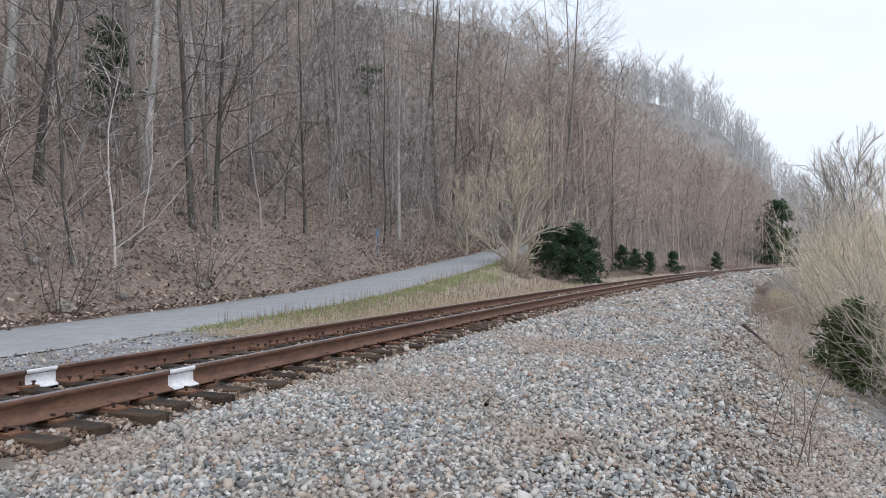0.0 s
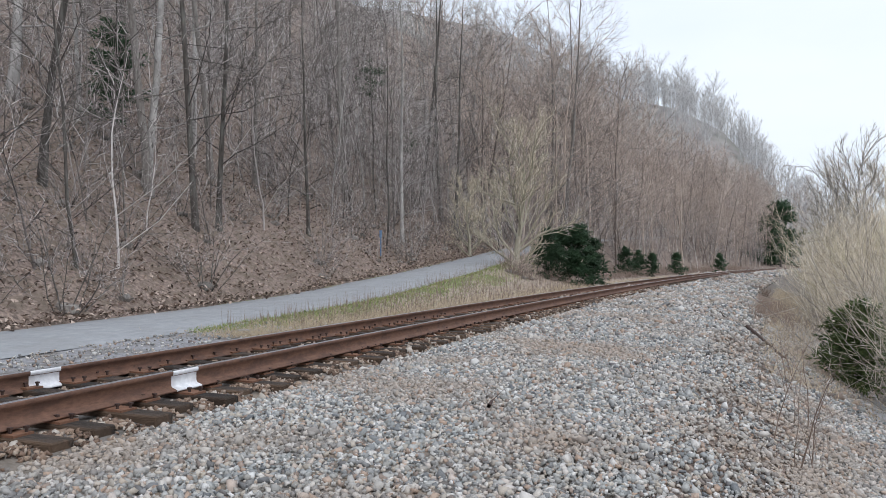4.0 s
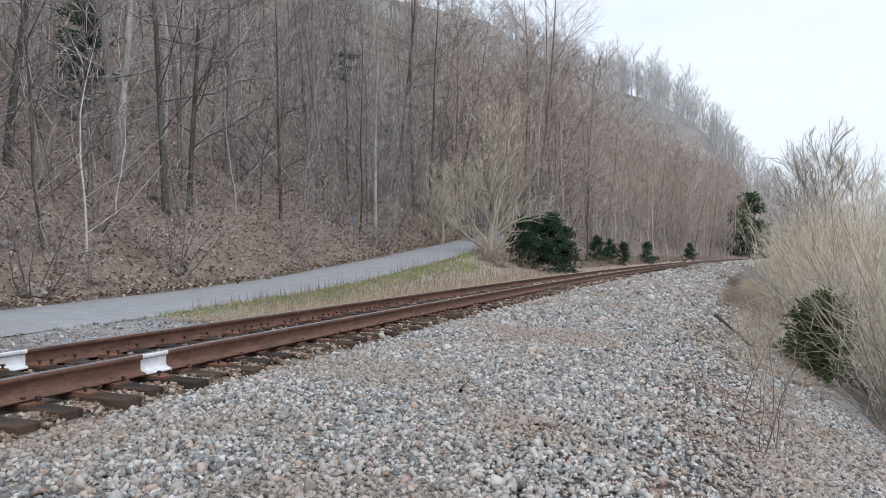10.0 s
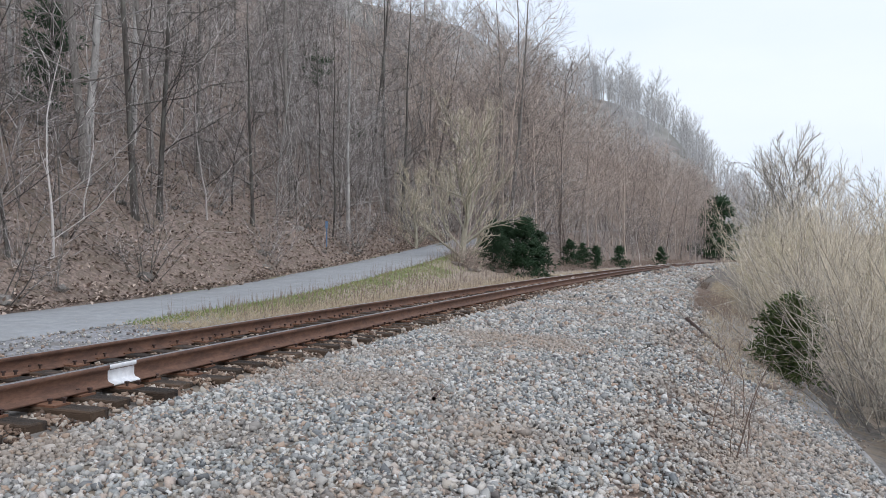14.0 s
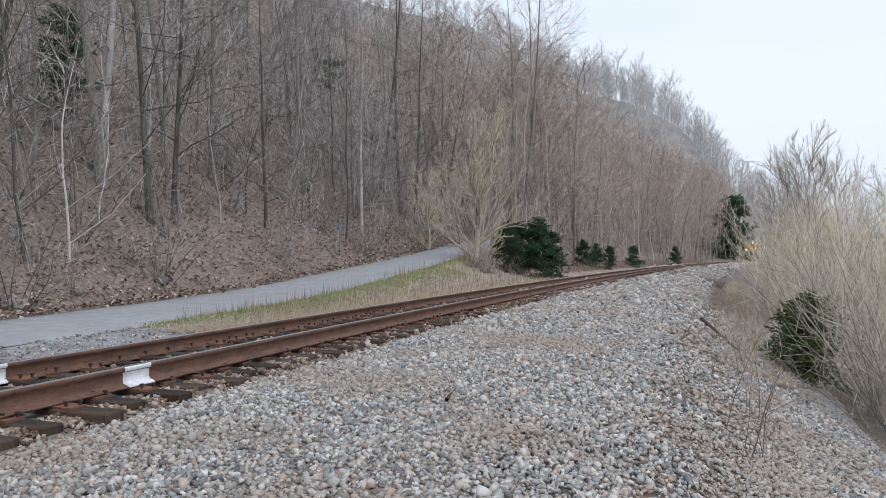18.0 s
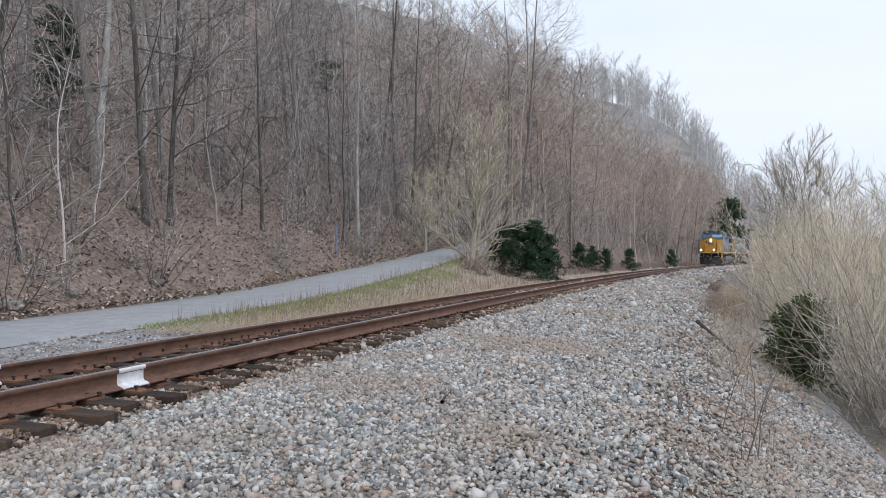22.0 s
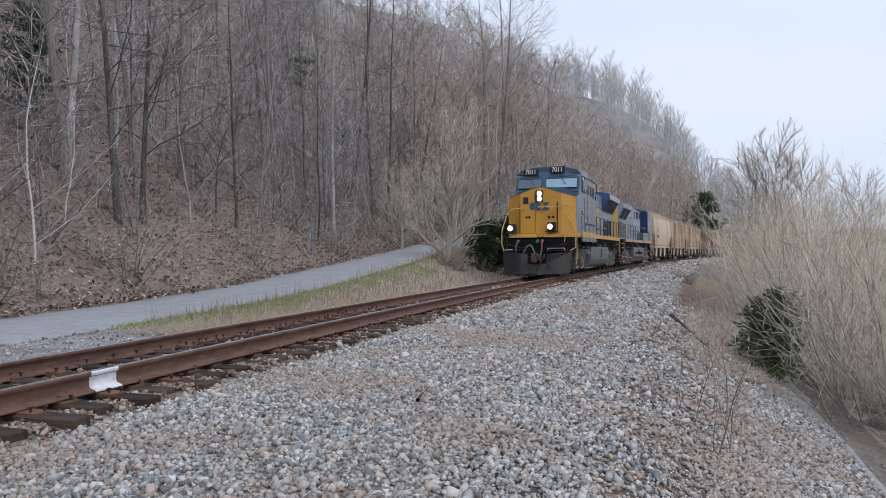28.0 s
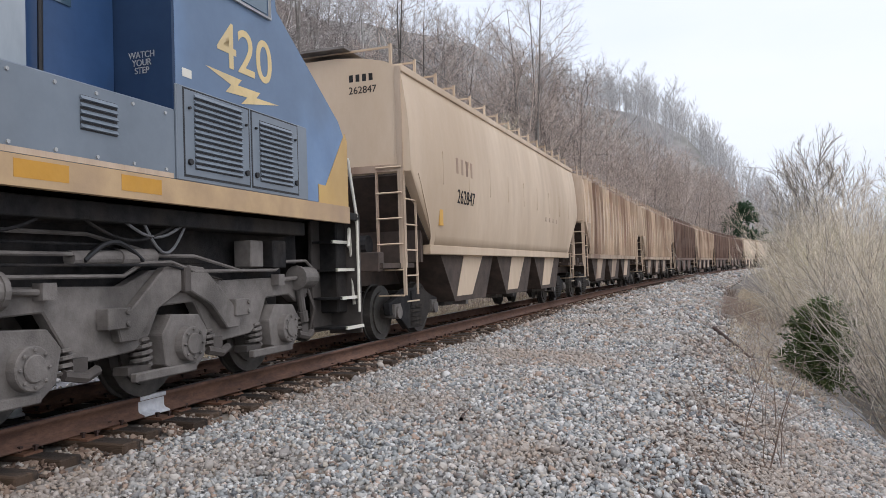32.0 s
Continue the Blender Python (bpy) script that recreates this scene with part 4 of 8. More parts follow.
def radiator(body, y0, y1, zt, colour, roof):
    """The wide cooling wings at the hood's end, with slanted screens."""
    hull("radiator_wing", M[colour], body, [(-1.5, zt - 0.36), (-1.5, zt - 0.02), (-1.0, zt + 0.10), (1.0, zt + 0.10), (1.5, zt - 0.02), (1.5, zt - 0.36), (1.05, zt - 0.42), (-1.05, zt - 0.42)], y0, y1, "y", "broad overhanging radiator roof", 0.012)
    boxes("radiator_fascia", M[roof], body, [(1.501, 1.515, y0 + 0.05, y1 - 0.02, zt - 0.33, zt - 0.04)], "", 0.0)
    n = 2
    for i in range(n):
        ya, yb = y0 + 0.25 + i * (y1 - y0 - 0.9) / n, y0 + 0.2 + (i + 1) * (y1 - y0 - 0.9) / n
        for sx in (-1, 1):
            bm = bmesh.new()
            prism(bm, [(sx * 1.02, zt - 1.05), (sx * 1.06, zt - 1.07), (sx * 1.42, zt - 0.40), (sx * 1.38, zt - 0.38)], ya, yb, "y")
            scr = part("radiator_screen", bm, M["screen"], body, "dark slanted radiator screen")
            pipes("screen_frame", M[colour], scr, [[(sx * 1.06, ya, zt - 1.07), (sx * 1.42, ya, zt - 0.4)], [(sx * 1.06, ya, zt - 1.07), (sx * 1.06, yb, zt - 1.07)], [(sx * 1.06, yb, zt - 1.07), (sx * 1.42, yb, zt - 0.4)]], 0.03, "", 4)
    hull("radiator_end", M[colour], body, [(1.02, zt - 1.07), (1.42, zt - 0.40), (1.0, zt - 0.40)], y0, y0 + 0.05, "y")


def fuel_tank(root, y0, y1, reservoirs):
    if not reservoirs:
        half = [(0.9, 0.26), (1.12, 0.32), (1.28, 0.46), (1.38, 0.68), (1.41, 0.9), (1.42, 1.36)]
        out = half + [(-x, z) for x, z in half[::-1]]
        tk = hull("fuel_tank", M["tank"], root, out, y0, y1, "y", "long grey fuel tank with a rounded lower side", 0.012)
        boxes("sight_gauge", M["black"], tk, [(1.422, 1.435, y0 + 3.9, y0 + 4.05, 0.75, 1.25)])
        boxes("mounting_bracket", M["under"], tk, [(1.2, 1.4, y0 + k, y0 + k + 0.12, 1.36, 1.62) for k in (0.5, 2.5, 5.0, 7.2)])
        return
    out = [(-1.42, 0.8), (-1.05, 0.30), (1.05, 0.30), (1.42, 0.72), (1.42, 0.86), (1.0, 0.9), (-1.42, 0.9)]
    tk = hull("fuel_tank", M["tank"], root, out, y0, y1, "y", "long grey fuel tank under two air reservoirs", 0.025)
    boxes("tank_end", M["tank"], tk, [(0.6, 1.4, y0, y0 + 1.05, 0.86, 1.42), (0.6, 1.4, y1 - 1.9, y1 - 0.15, 0.86, 1.42), (-1.4, 0.6, y0, y1, 0.88, 1.40)], "", 0.03)
    for ya, yb in reservoirs:
        bm = bmesh.new()
        rod(bm, (1.12, ya + 0.15, 1.18), (1.12, yb - 0.15, 1.18), 0.30, 20)
        rod(bm, (1.12, ya, 1.18), (1.12, ya + 0.15, 1.18), 0.2, 20, 0.30)
        rod(bm, (1.12, yb - 0.15, 1.18), (1.12, yb, 1.18), 0.30, 20, 0.2)
        tank = part("air_reservoir", bm, M["tank"], root, "round grey air reservoir", smooth=False)
        bm = bmesh.new()
        for y in (ya + 0.35, yb - 0.4):
            rod(bm, (1.12, y, 1.18), (1.12, y + 0.05, 1.18), 0.312, 20)
            box(bm, 1.3, 1.48, y - 0.05, y + 0.1, 0.85, 1.05)
        part("strap", bm, M["under"], tank)


def under_clutter(root, y0, y1, seed):
    """Pipes, cables and boxes below the deck."""
    rnd = random.Random(seed)
    boxes("frame_sill", M["under"], root, [(-1.0, 1.0, y0, y1, 1.28, 1.75), (-1.35, 1.35, y0 + 0.4, y1 - 0.4, 1.62, 1.78)], "", 0.01)
    for k in range(5):
        x, z = 1.05 + 0.07 * k, 1.62 - 0.09 * k
        ya, yb = y0 + rnd.uniform(0.3, 3), y1 - rnd.uniform(0.3, 3)
        pipes("conduit", M["truck" if k % 2 else "under"], root, [[(x, ya, z), (x, ya + 0.8, z + 0.03), (x, yb - 1, z), (x - 0.1, yb, z - 0.15)]], 0.013 + 0.006 * (k % 2))
    for k in range(9):
        y, drop, w = rnd.uniform(y0 + 0.5, y1 - 1.9), rnd.uniform(0.12, 0.34), rnd.uniform(0.5, 1.3)
        pipes("hanging_hose", M["under" if k % 3 else "hose"], root, [[(1.3, y + w * q / 10, 1.66 - drop * math.sin(math.pi * q / 10)) for q in range(11)]], 0.014)
    for k in range(9):
        y = rnd.uniform(y0 + 0.5, y1 - 0.5)
        s = rnd.uniform(0.08, 0.2)
        boxes("equipment_box", M["truck" if k % 5 == 0 else "under"], root, [(1.1, 1.32, y, y + s * 1.6, 1.3 - s * 0.4, 1.45 + s * 0.5)], "", 0.012)


def locomotive_lead():
    root = tagged(new("locomotive"), "diesel locomotive with a yellow nose and blue-grey body, headlights lit", "locomotive", "locomotives of the train")
    under_clutter(root, 0.5, 18.3, 3)
    # cab and nose
    front_edge = [(-1.57, 0.38, 3.45), (-0.95, 0.0, 3.62), (-0.2, 0.0, 3.87), (0.1, 0.0, 3.87), (0.95, 0.0, 3.62), (1.57, 0.40, 3.46)]
    nose = bmesh.new()
    lo = [nose.verts.new((x, y, 1.78)) for x, y, z in front_edge + [(1.55, 1.75, 0), (-1.55, 1.75, 0)]]
    hi = [nose.verts.new((x, y + 0.08, z)) for x, y, z in front_edge + [(1.55, 1.6, 3.66), (-1.55, 1.6, 3.66)]]
    for i in range(8):
        nose.faces.new((lo[i], lo[(i + 1) % 8], hi[(i + 1) % 8], hi[i]))
    bmesh.ops.recalc_face_normals(nose, faces=nose.faces)
    nose_ob = part("nose", nose, M["yellow"], root, "ochre-yellow angled nose", 0.012)
    bm = bmesh.new()
    rim = [bm.verts.new((x, y + 0.065, z + 0.004)) for x, y, z in front_edge]
    rear = [bm.verts.new(p) for p in ((1.57, 1.6, 3.67), (0.9, 1.62, 3.92), (-0.9, 1.62, 3.92), (-1.57, 1.6, 3.67))]
    bm.faces.new((rim[4], rim[5], rear[0], rear[1]))
    bm.faces.new((rim[3], rim[4], rear[1]))
    bm.faces.new((rim[2], rim[3], rear[1], rear[2]))
    bm.faces.new((rim[1], rim[2], rear[2]))
    bm.faces.new((rim[0], rim[1], rear[2], rear[3]))
    bmesh.ops.solidify(bm, geom=list(bm.faces), thickness=0.02)
    part("nose_top", bm, M["cabblue"], root, "faded blue nose top below the windscreen")
    for sx in (1, -1):
        hull("nose_side", M["leadgrey"], root, [(0.50, 2.02), (1.8, 2.02), (1.8, 3.70), (1.6, 3.665), (0.50, 3.475)], sx * 1.555, sx * 1.574, "x")
    boxes("nose_corner_stripe", M["steelblue"], root, [(1.556, 1.580, 0.43, 0.50, 1.80, 3.44)], "faded blue corner stripe")
    cab = hull("cab", M["leadgrey"], root, [(1.45, 1.78), (1.45, 3.62), (1.62, 3.9), (1.98, 4.62), (2.2, 4.72), (4.0, 4.72), (4.0, 1.78)], -1.55, 1.55, "x", "blue-grey wide cab", 0.03)
    roof = hull("cab_roof", M["cabblue"], root, [(-1.56, 4.55), (-1.35, 4.74), (-0.7, 4.88), (0.7, 4.88), (1.35, 4.74), (1.56, 4.55)], 1.9, 4.05, "y", "dark blue rounded cab roof", 0.02)
    bm = bmesh.new()
    prism(bm, [(-1.5, 3.78), (-1.52, 4.5), (-0.6, 4.86), (0.6, 4.86), (1.52, 4.5), (1.5, 3.78)], 0.0, 0.05, "y")
    bmesh.ops.rotate(bm, cent=(0, 0, 3.78), matrix=Matrix.Rotation(radians(-24), 3, "X"), verts=bm.verts)
    bmesh.ops.translate(bm, vec=(0, 1.50, -0.02), verts=bm.verts)
    front = part("cab_front", bm, M["cabblue"], root, "dark blue windscreen panel")
    tilt = Matrix.Translation((0, 1.48, 3.78)) @ Matrix.Rotation(radians(-24), 4, "X")
    # The river-side pane has its sky reflection in the colour.
    for x0, x1, key in ((-1.40, -0.25, "glass"), (-0.05, 1.42, "skytint")):
        w = boxes("windscreen", M[key], front, [(x0, x1, -0.035, -0.01, 0.15, 0.60)], "cab windscreen, sky reflection painted into the river-side pane", 0.008)
        w.matrix_basis = tilt
        fr = pipes("window_frame", M["black"], w, [[(x0, -0.03, 0.15), (x1, -0.03, 0.15), (x1, -0.03, 0.60), (x0, -0.03, 0.60), (x0, -0.03, 0.15)]], 0.02, "", 4)
        wp = pipes("wiper", M["black"], w, [[((x0 + x1) / 2 - 0.1, -0.06, 0.75), ((x0 + x1) / 2 + 0.2, -0.06, 0.3)], [(x0 + 0.1, -0.06, 0.66), (x1 - 0.1, -0.06, 0.70)]], 0.014, "", 4)
    for x, up in ((-0.80, 0.0), (0.46, 0.07)):
        nb = boxes("number_board", M["black"], root, [(x - 0.36, x + 0.36, 1.72, 1.80, 4.52 + up, 4.80 + up)], "black number board with pale numerals", 0.02)
        words("number", "7011", 0.28, M["cream"], nb, Matrix.Translation((x, 1.712, 4.575 + up)) @ FACE, "", 0.95, 0.015)
    # nose details
    boxes("nose_door", M["yellow"], nose_ob, [(-0.92, -0.26, -0.015, 0.03, 1.95, 3.52)], "", 0.008)
    boxes("door_groove", M["under"], nose_ob, [(-0.955, -0.935, -0.006, 0.03, 1.95, 3.2), (-0.245, -0.232, -0.010, 0.03, 1.95, 3.7), (0.76, 0.80, -0.03, 0.03, 1.98, 3.25)])
    boxes("nose_window", M["black"], nose_ob, [(-0.80, -0.52, -0.022, 0.03, 3.16, 3.48)], "small dark nose door window", 0.05)
    hl = boxes("headlight_panel", M["rustcast"], nose_ob, [(-0.21, 0.13, -0.012, 0.1, 3.26, 3.74)], "", 0.02)
    for z in (3.385, 3.605):
        bm = bmesh.new()
        rod(bm, (-0.04, -0.02, z), (-0.04, 0.05, z), 0.115, 18)
        rim_ob = part("headlight_rim", bm, M["silver"], hl)
        bm = bmesh.new()
        rod(bm, (-0.04, -0.028, z), (-0.04, -0.01, z), 0.095, 16)
        part("headlight", bm, M["lamp"], hl, "lit warm headlight")
    for x, z in ((-1.33, 2.17), (0.50, 2.22)):
        d = boxes("ditch_light_box", M["under"], root, [(x - 0.13, x + 0.20, -0.28, 0.10, z - 0.16, z + 0.18), (x - 0.22, x + 0.24, -0.30, 0.0, z - 0.22, z - 0.17)], "dark ditch light housing", 0.015)
        bm = bmesh.new()
        rod(bm, (x, -0.31, z), (x, -0.26, z), 0.125, 16)
        part("ditch_light_rim", bm, M["silver"], d)
        bm = bmesh.new()
        rod(bm, (x, -0.325, z), (x, -0.28, z), 0.098, 16)
        part("ditch_light", bm, M["lamp"], d, "lit warm ditch light")
    em = bars_logo(nose_ob, -0.02, -0.022, 3.08, 0.36, M["bluepaint"], "emblem", FACE)
    for x, z in ((-0.63, 2.62), (-0.5, 2.62), (0.40, 2.63), (0.58, 2.63)):
        bm = bmesh.new()
        rod(bm, (x, -0.022, z), (x, 0.02, z), 0.055, 12)
        part("vent_dot", bm, M["under"], nose_ob)
    pipes("nose_handrail", M["paleyellow"], root, [[(-0.05, -0.05, 3.04), (-0.05, -0.25, 3.04), (0.95, -0.25, 3.04), (1.12, -0.25, 2.98), (1.6, -0.1, 2.05), (1.6, -0.1, 1.3), (1.35, -0.2, 1.15)], [(-0.66, -0.05, 2.98), (-0.69, -0.3, 3.0), (-1.2, -0.35, 2.97), (-1.42, -0.4, 2.82), (-1.6, -0.72, 2.1), (-1.6, -0.8, 1.5), (-1.5, -0.8, 1.16)], [(1.18, 0.05, 2.98), (1.27, 0.08, 2.9), (1.57, 0.3, 2.05)], [(1.0, -0.25, 1.82), (0.98, -0.27, 1.95), (1.08, -0.27, 2.02), (1.18, -0.25, 1.92), (1.12, -0.2, 1.55)]], 0.022, "yellow nose handrail")
    pipes("grab_iron", M["yellow"], nose_ob, [[(0.9, 0.0, 3.1), (0.9, -0.05, 3.1), (1.25, 0.18, 3.1), (1.25, 0.22, 3.1)], [(-1.25, 0.18, 2.6), (-1.1, 0.04, 2.6)], [(0.2, -0.01, 3.58), (0.22, -0.06, 3.55), (0.68, -0.06, 3.52), (0.7, -0.01, 3.55)], [(0.2, -0.01, 2.82), (0.2, -0.06, 2.8), (0.7, -0.06, 2.8)], [(-1.2, 0.1, 2.75), (-1.02, 0.0, 2.75)]], 0.014)
    boxes("front_sill", M["stripe"], root, [(-1.32, -0.16, -0.16, 0.3, 1.76, 1.90), (0.18, 1.0, -0.16, 0.3, 1.76, 1.90)], "yellow front sill edge", 0.01)
    boxes("pilot_beam", M["mattblack"], root, [(-1.5, 1.5, -0.10, 0.5, 0.95, 1.70), (1.05, 1.52, 0.0, 0.45, 1.0, 1.76), (-1.52, -1.05, 0.0, 0.45, 1.0, 1.76)], "", 0.02)
    bm = bmesh.new()
    for sx in (-1, 1):
        v = [bm.verts.new(p) for p in ((0.42 * sx, -0.73, 1.02), (1.57 * sx, -0.70, 1.16), (1.52 * sx, -0.797, 0.7), (1.45 * sx, -0.92, 0.12), (0.0, -0.92, 0.12), (0.0, -0.829, 0.55), (0.42 * sx, -0.818, 0.6))]
        bm.faces.new(v if sx > 0 else v[::-1])
    res = bmesh.ops.solidify(bm, geom=list(bm.faces), thickness=0.03)
    part("plough", bm, M["plough"], root, "dark steel snow plough, dusty at its foot")
    pipes("plough_rib", M["black"], root, [[(x, -0.74 - 0.01 * k, 0.98), (x, -0.96, 0.3)] for k, x in enumerate((-0.9, -0.8, 0.5, 0.62))], 0.025)
    boxes("drop_step", M["under"], root, [(0.45, 1.4, -0.76, -0.1, 1.14, 1.18), (-1.5, -0.7, -0.76, -0.1, 1.14, 1.18), (-1.4, 1.4, -0.5, -0.1, 0.2, 0.9)])
    pipes("drop_step_rail", M["silver"], root, [[(0.45, -0.74, 1.18), (0.5, -0.76, 1.27), (1.2, -0.76, 1.27), (1.25, -0.74, 1.18)], [(-1.5, -0.76, 1.2), (-1.1, -0.76, 1.22)]], 0.018)
    nose_gear(root, -0.42, -1, True)
    pipes("plough_hose", M["black"], root, [[(0.35, -0.8, 1.0), (0.33, -0.95, 0.85), (0.2, -1.0, 0.65), (0.05, -1.04, 0.35), (0.0, -1.06, 0.2)]], 0.035, "black dangling hose")
    pipes("pilot_cable", M["under"], root, [[(-1.45, -0.5, 1.5), (-1.0, -0.62, 1.32), (-0.5, -0.6, 1.28)]], 0.022)
    pipes("pilot_cable", M["under"], root, [[(0.3, -0.55, 1.3), (0.8, -0.6, 1.35), (1.3, -0.45, 1.5)]], 0.022)
    for x, key in ((-0.95, "teal"), (0.16, "red"), (-0.06, "teal")):
        bm = bmesh.new()
        rod(bm, (x, -0.30, 1.62), (x, -0.46, 1.56), 0.062, 10)
        part("hose_cap", bm, M[key], root, "coloured hose coupling")
    steps(root, 0.75, -1, 1, "stripe")
    steps(root, 0.75, -1, -1, "stripe")
    pipes("step_handrail", M["paleyellow"], root, [[(1.56, 0.44, 2.0), (1.58, 0.42, 1.2), (1.56, 0.42, 0.55)]], 0.022)
    # sides
    for sx in (1, -1):
        boxes("sill_stripe", M["stripe"], root, [(sx * 1.50, sx * 1.566, 2.26, 6.85, 1.81, 2.04)], "yellow stripe along the sill")
        boxes("sill_end", M["grimystripe"], root, [(sx * 1.46, sx * 1.55, 0.45, 2.24, 1.81, 2.0)], "rusty faded sill end")
        boxes("side_skirt", M["greypaint"], root, [(sx * 1.48, sx * 1.562, 2.26, 6.85, 1.59, 1.808)], "", 0.006)
        eb = boxes("equipment_body", M["leadgrey"], root, [(sx * 0.2, sx * 1.555, 4.0, 6.85, 2.02, 3.78), (sx * 0.2, sx * 1.46, 4.02, 7.1, 3.78, 4.64)], "blue-grey equipment cabinet behind the cab", 0.012)
        sw = boxes("side_window", M["glass"], cab, [(sx * 1.548, sx * 1.566, 2.15, 2.75, 3.82, 4.42), (sx * 1.548, sx * 1.566, 2.95, 3.5, 3.82, 4.42)], "tinted cab side window", 0.006)
        pipes("side_window_frame", M["black"], sw, [[(sx * 1.57, 2.1, 3.78), (sx * 1.57, 3.56, 3.78), (sx * 1.57, 3.56, 4.46), (sx * 1.57, 2.1, 4.46), (sx * 1.57, 2.1, 3.78)], [(sx * 1.57, 2.85, 3.78), (sx * 1.57, 2.85, 4.46)]], 0.02, "", 4)
        boxes("sun_shade", M["silver"], cab, [(sx * 1.57, sx * 1.72, 2.55, 2.58, 3.86, 4.3)], "pale mirror shield beside the cab window")
        for y in (4.4, 5.3, 6.2):
            boxes("roof_vent", M["screen"], eb, [(sx * 1.455, sx * 1.47, y, y + 0.55, 3.86, 4.42)], "dark equipment vent")
        pipes("roof_rail", M["black"], root, [[(sx * 1.5, 4.1, 4.75), (sx * 1.5, 7.6, 4.70)], [(sx * 1.5, 4.1, 3.7), (sx * 1.5, 4.1, 4.75)], [(sx * 1.5, 7.6, 4.7), (sx * 1.3, 7.9, 3.2)]], 0.025, "", 5)
    # hood
    hood = boxes("hood", M["leadgrey"], root, [(-1.02, 1.02, 7.7, 18.3, 2.0, 4.42)], "blue-grey engine hood", 0.03)
    hull("hood_roof", M["palegrey"], hood, [(-1.02, 4.41), (-0.8, 4.54), (0.8, 4.54), (1.02, 4.41)], 7.7, 13.2, "y")
    for sx in (1, -1):
        for k in range(14):
            y = 8.1 + k * 0.42
            dr = boxes("hood_door", M["leadgrey"], hood, [(sx * 1.02, sx * 1.034, y, y + 0.395, 2.1, 4.25)], "", 0.008)
            boxes("door_latch", M["black"], dr, [(sx * 1.034, sx * 1.05, y + 0.03, y + 0.07, 2.35, 2.47), (sx * 1.034, sx * 1.05, y + 0.03, y + 0.07, 3.6, 3.72)])
        for y in (14.2, 14.76):
            for z in (2.1, 2.58):
                boxes("louvre_panel", M["screen"], hood, [(sx * 1.02, sx * 1.036, y, y + 0.5, z, z + 0.42)], "dark hood louvre")
        for y in (15.45, 15.95, 16.45, 16.95, 17.45):
            boxes("louvre_panel", M["screen"], hood, [(sx * 1.02, sx * 1.036, y, y + 0.33, 2.15, 3.1)], "dark hood louvre")
    bars_logo(hood, 1.04, 10.5, 3.25, 1.05, M["stripe"])
    boxes("hood_patch", M["stripe"], hood, [(1.036, 1.041, 8.35, 8.75, 2.5, 3.75)], "yellow painted panel")
    for y in (11.2, 11.75):
        bm = bmesh.new()
        rod(bm, (1.036, y, 2.38), (1.042, y, 2.38), 0.13, 18)
        part("yellow_dot", bm, M["stripe"], hood)
    radiator(root, 13.2, 18.75, 4.62, "bluepaint", "silver")
    boxes("exhaust_stack", M["under"], root, [(-0.4, 0.4, 10.6, 11.6, 4.52, 4.72)], "", 0.02)
    pipes("antenna", M["black"], root, [[(0.6, 3.0, 4.85), (0.6, 3.0, 5.05)], [(-0.5, 3.2, 4.85), (-0.5, 3.2, 5.0)]], 0.03)
    boxes("deck", M["under"], root, [(-1.52, 1.52, 6.8, 18.3, 1.86, 1.96), (-1.0, 1.0, 18.3, 18.95, 1.86, 1.96)], "dark walkway deck", 0.01)
    for sx in (1, -1):
        boxes("deck_stripe", M["stripe"], root, [(sx * 1.515, sx * 1.535, 6.9, 18.2, 1.80, 2.0)], "yellow walkway edge")
        handrail(root, 7.3, 18.0, sx * 1.5, 1.98, 2.95, 1.5, "black")
        pipes("end_handrail", M["paleyellow"], root, [[(sx * 1.5, 18.0, 2.95), (sx * 1.52, 18.3, 2.9), (sx * 1.5, 18.42, 2.2), (sx * 1.5, 18.42, 0.9)], [(sx * 0.6, 18.95, 2.9), (sx * 1.0, 18.95, 2.9), (sx * 1.1, 18.95, 1.9)]], 0.022, "yellow end handrail")
        steps(root, 18.6, 1, sx, "stripe")
    boxes("hood_end", M["yellow"], root, [(-1.03, 1.03, 18.29, 18.35, 2.0, 4.38)], "yellow hood end")
    boxes("rear_beam", M["under"], root, [(-1.02, 1.02, 18.55, 18.9, 0.5, 1.85)], "", 0.02)
    nose_gear(root, 18.9, 1)
    fuel_tank(root, 5.9, 13.0, None)
    bm = bmesh.new()
    rod(bm, (1.25, 5.6, 0.98), (1.25, 5.6, 1.03), 0.19, 16, 0.165)
    rod(bm, (1.25, 5.6, 1.03), (1.25, 5.6, 1.26), 0.165, 16, 0.10)
    rod(bm, (1.25, 5.6, 1.26), (1.25, 5.6, 1.32), 0.05, 10)
    box(bm, 1.1, 1.32, 5.5, 5.9, 1.32, 1.42)
    part("bell", bm, M["truck"], root, "grey cast bell")
    loco_truck(root, (0.6, 2.05, 4.05), False)
    loco_truck(root, (13.9, 15.4, 16.95), False)
    # the cab end stands taller than the hood
    for o in root.children_recursive:
        m, p = o.matrix_basis.copy(), o.parent
        while p is not root:
            m, p = p.matrix_basis @ m, p.parent
        back = m.inverted()
        for v in o.data.vertices:
            q = m @ v.co
            if q.z > 2.02 and q.y < 4.06:
                q.z = 2.02 + (q.z - 2.02) * 1.095
                v.co = back @ q
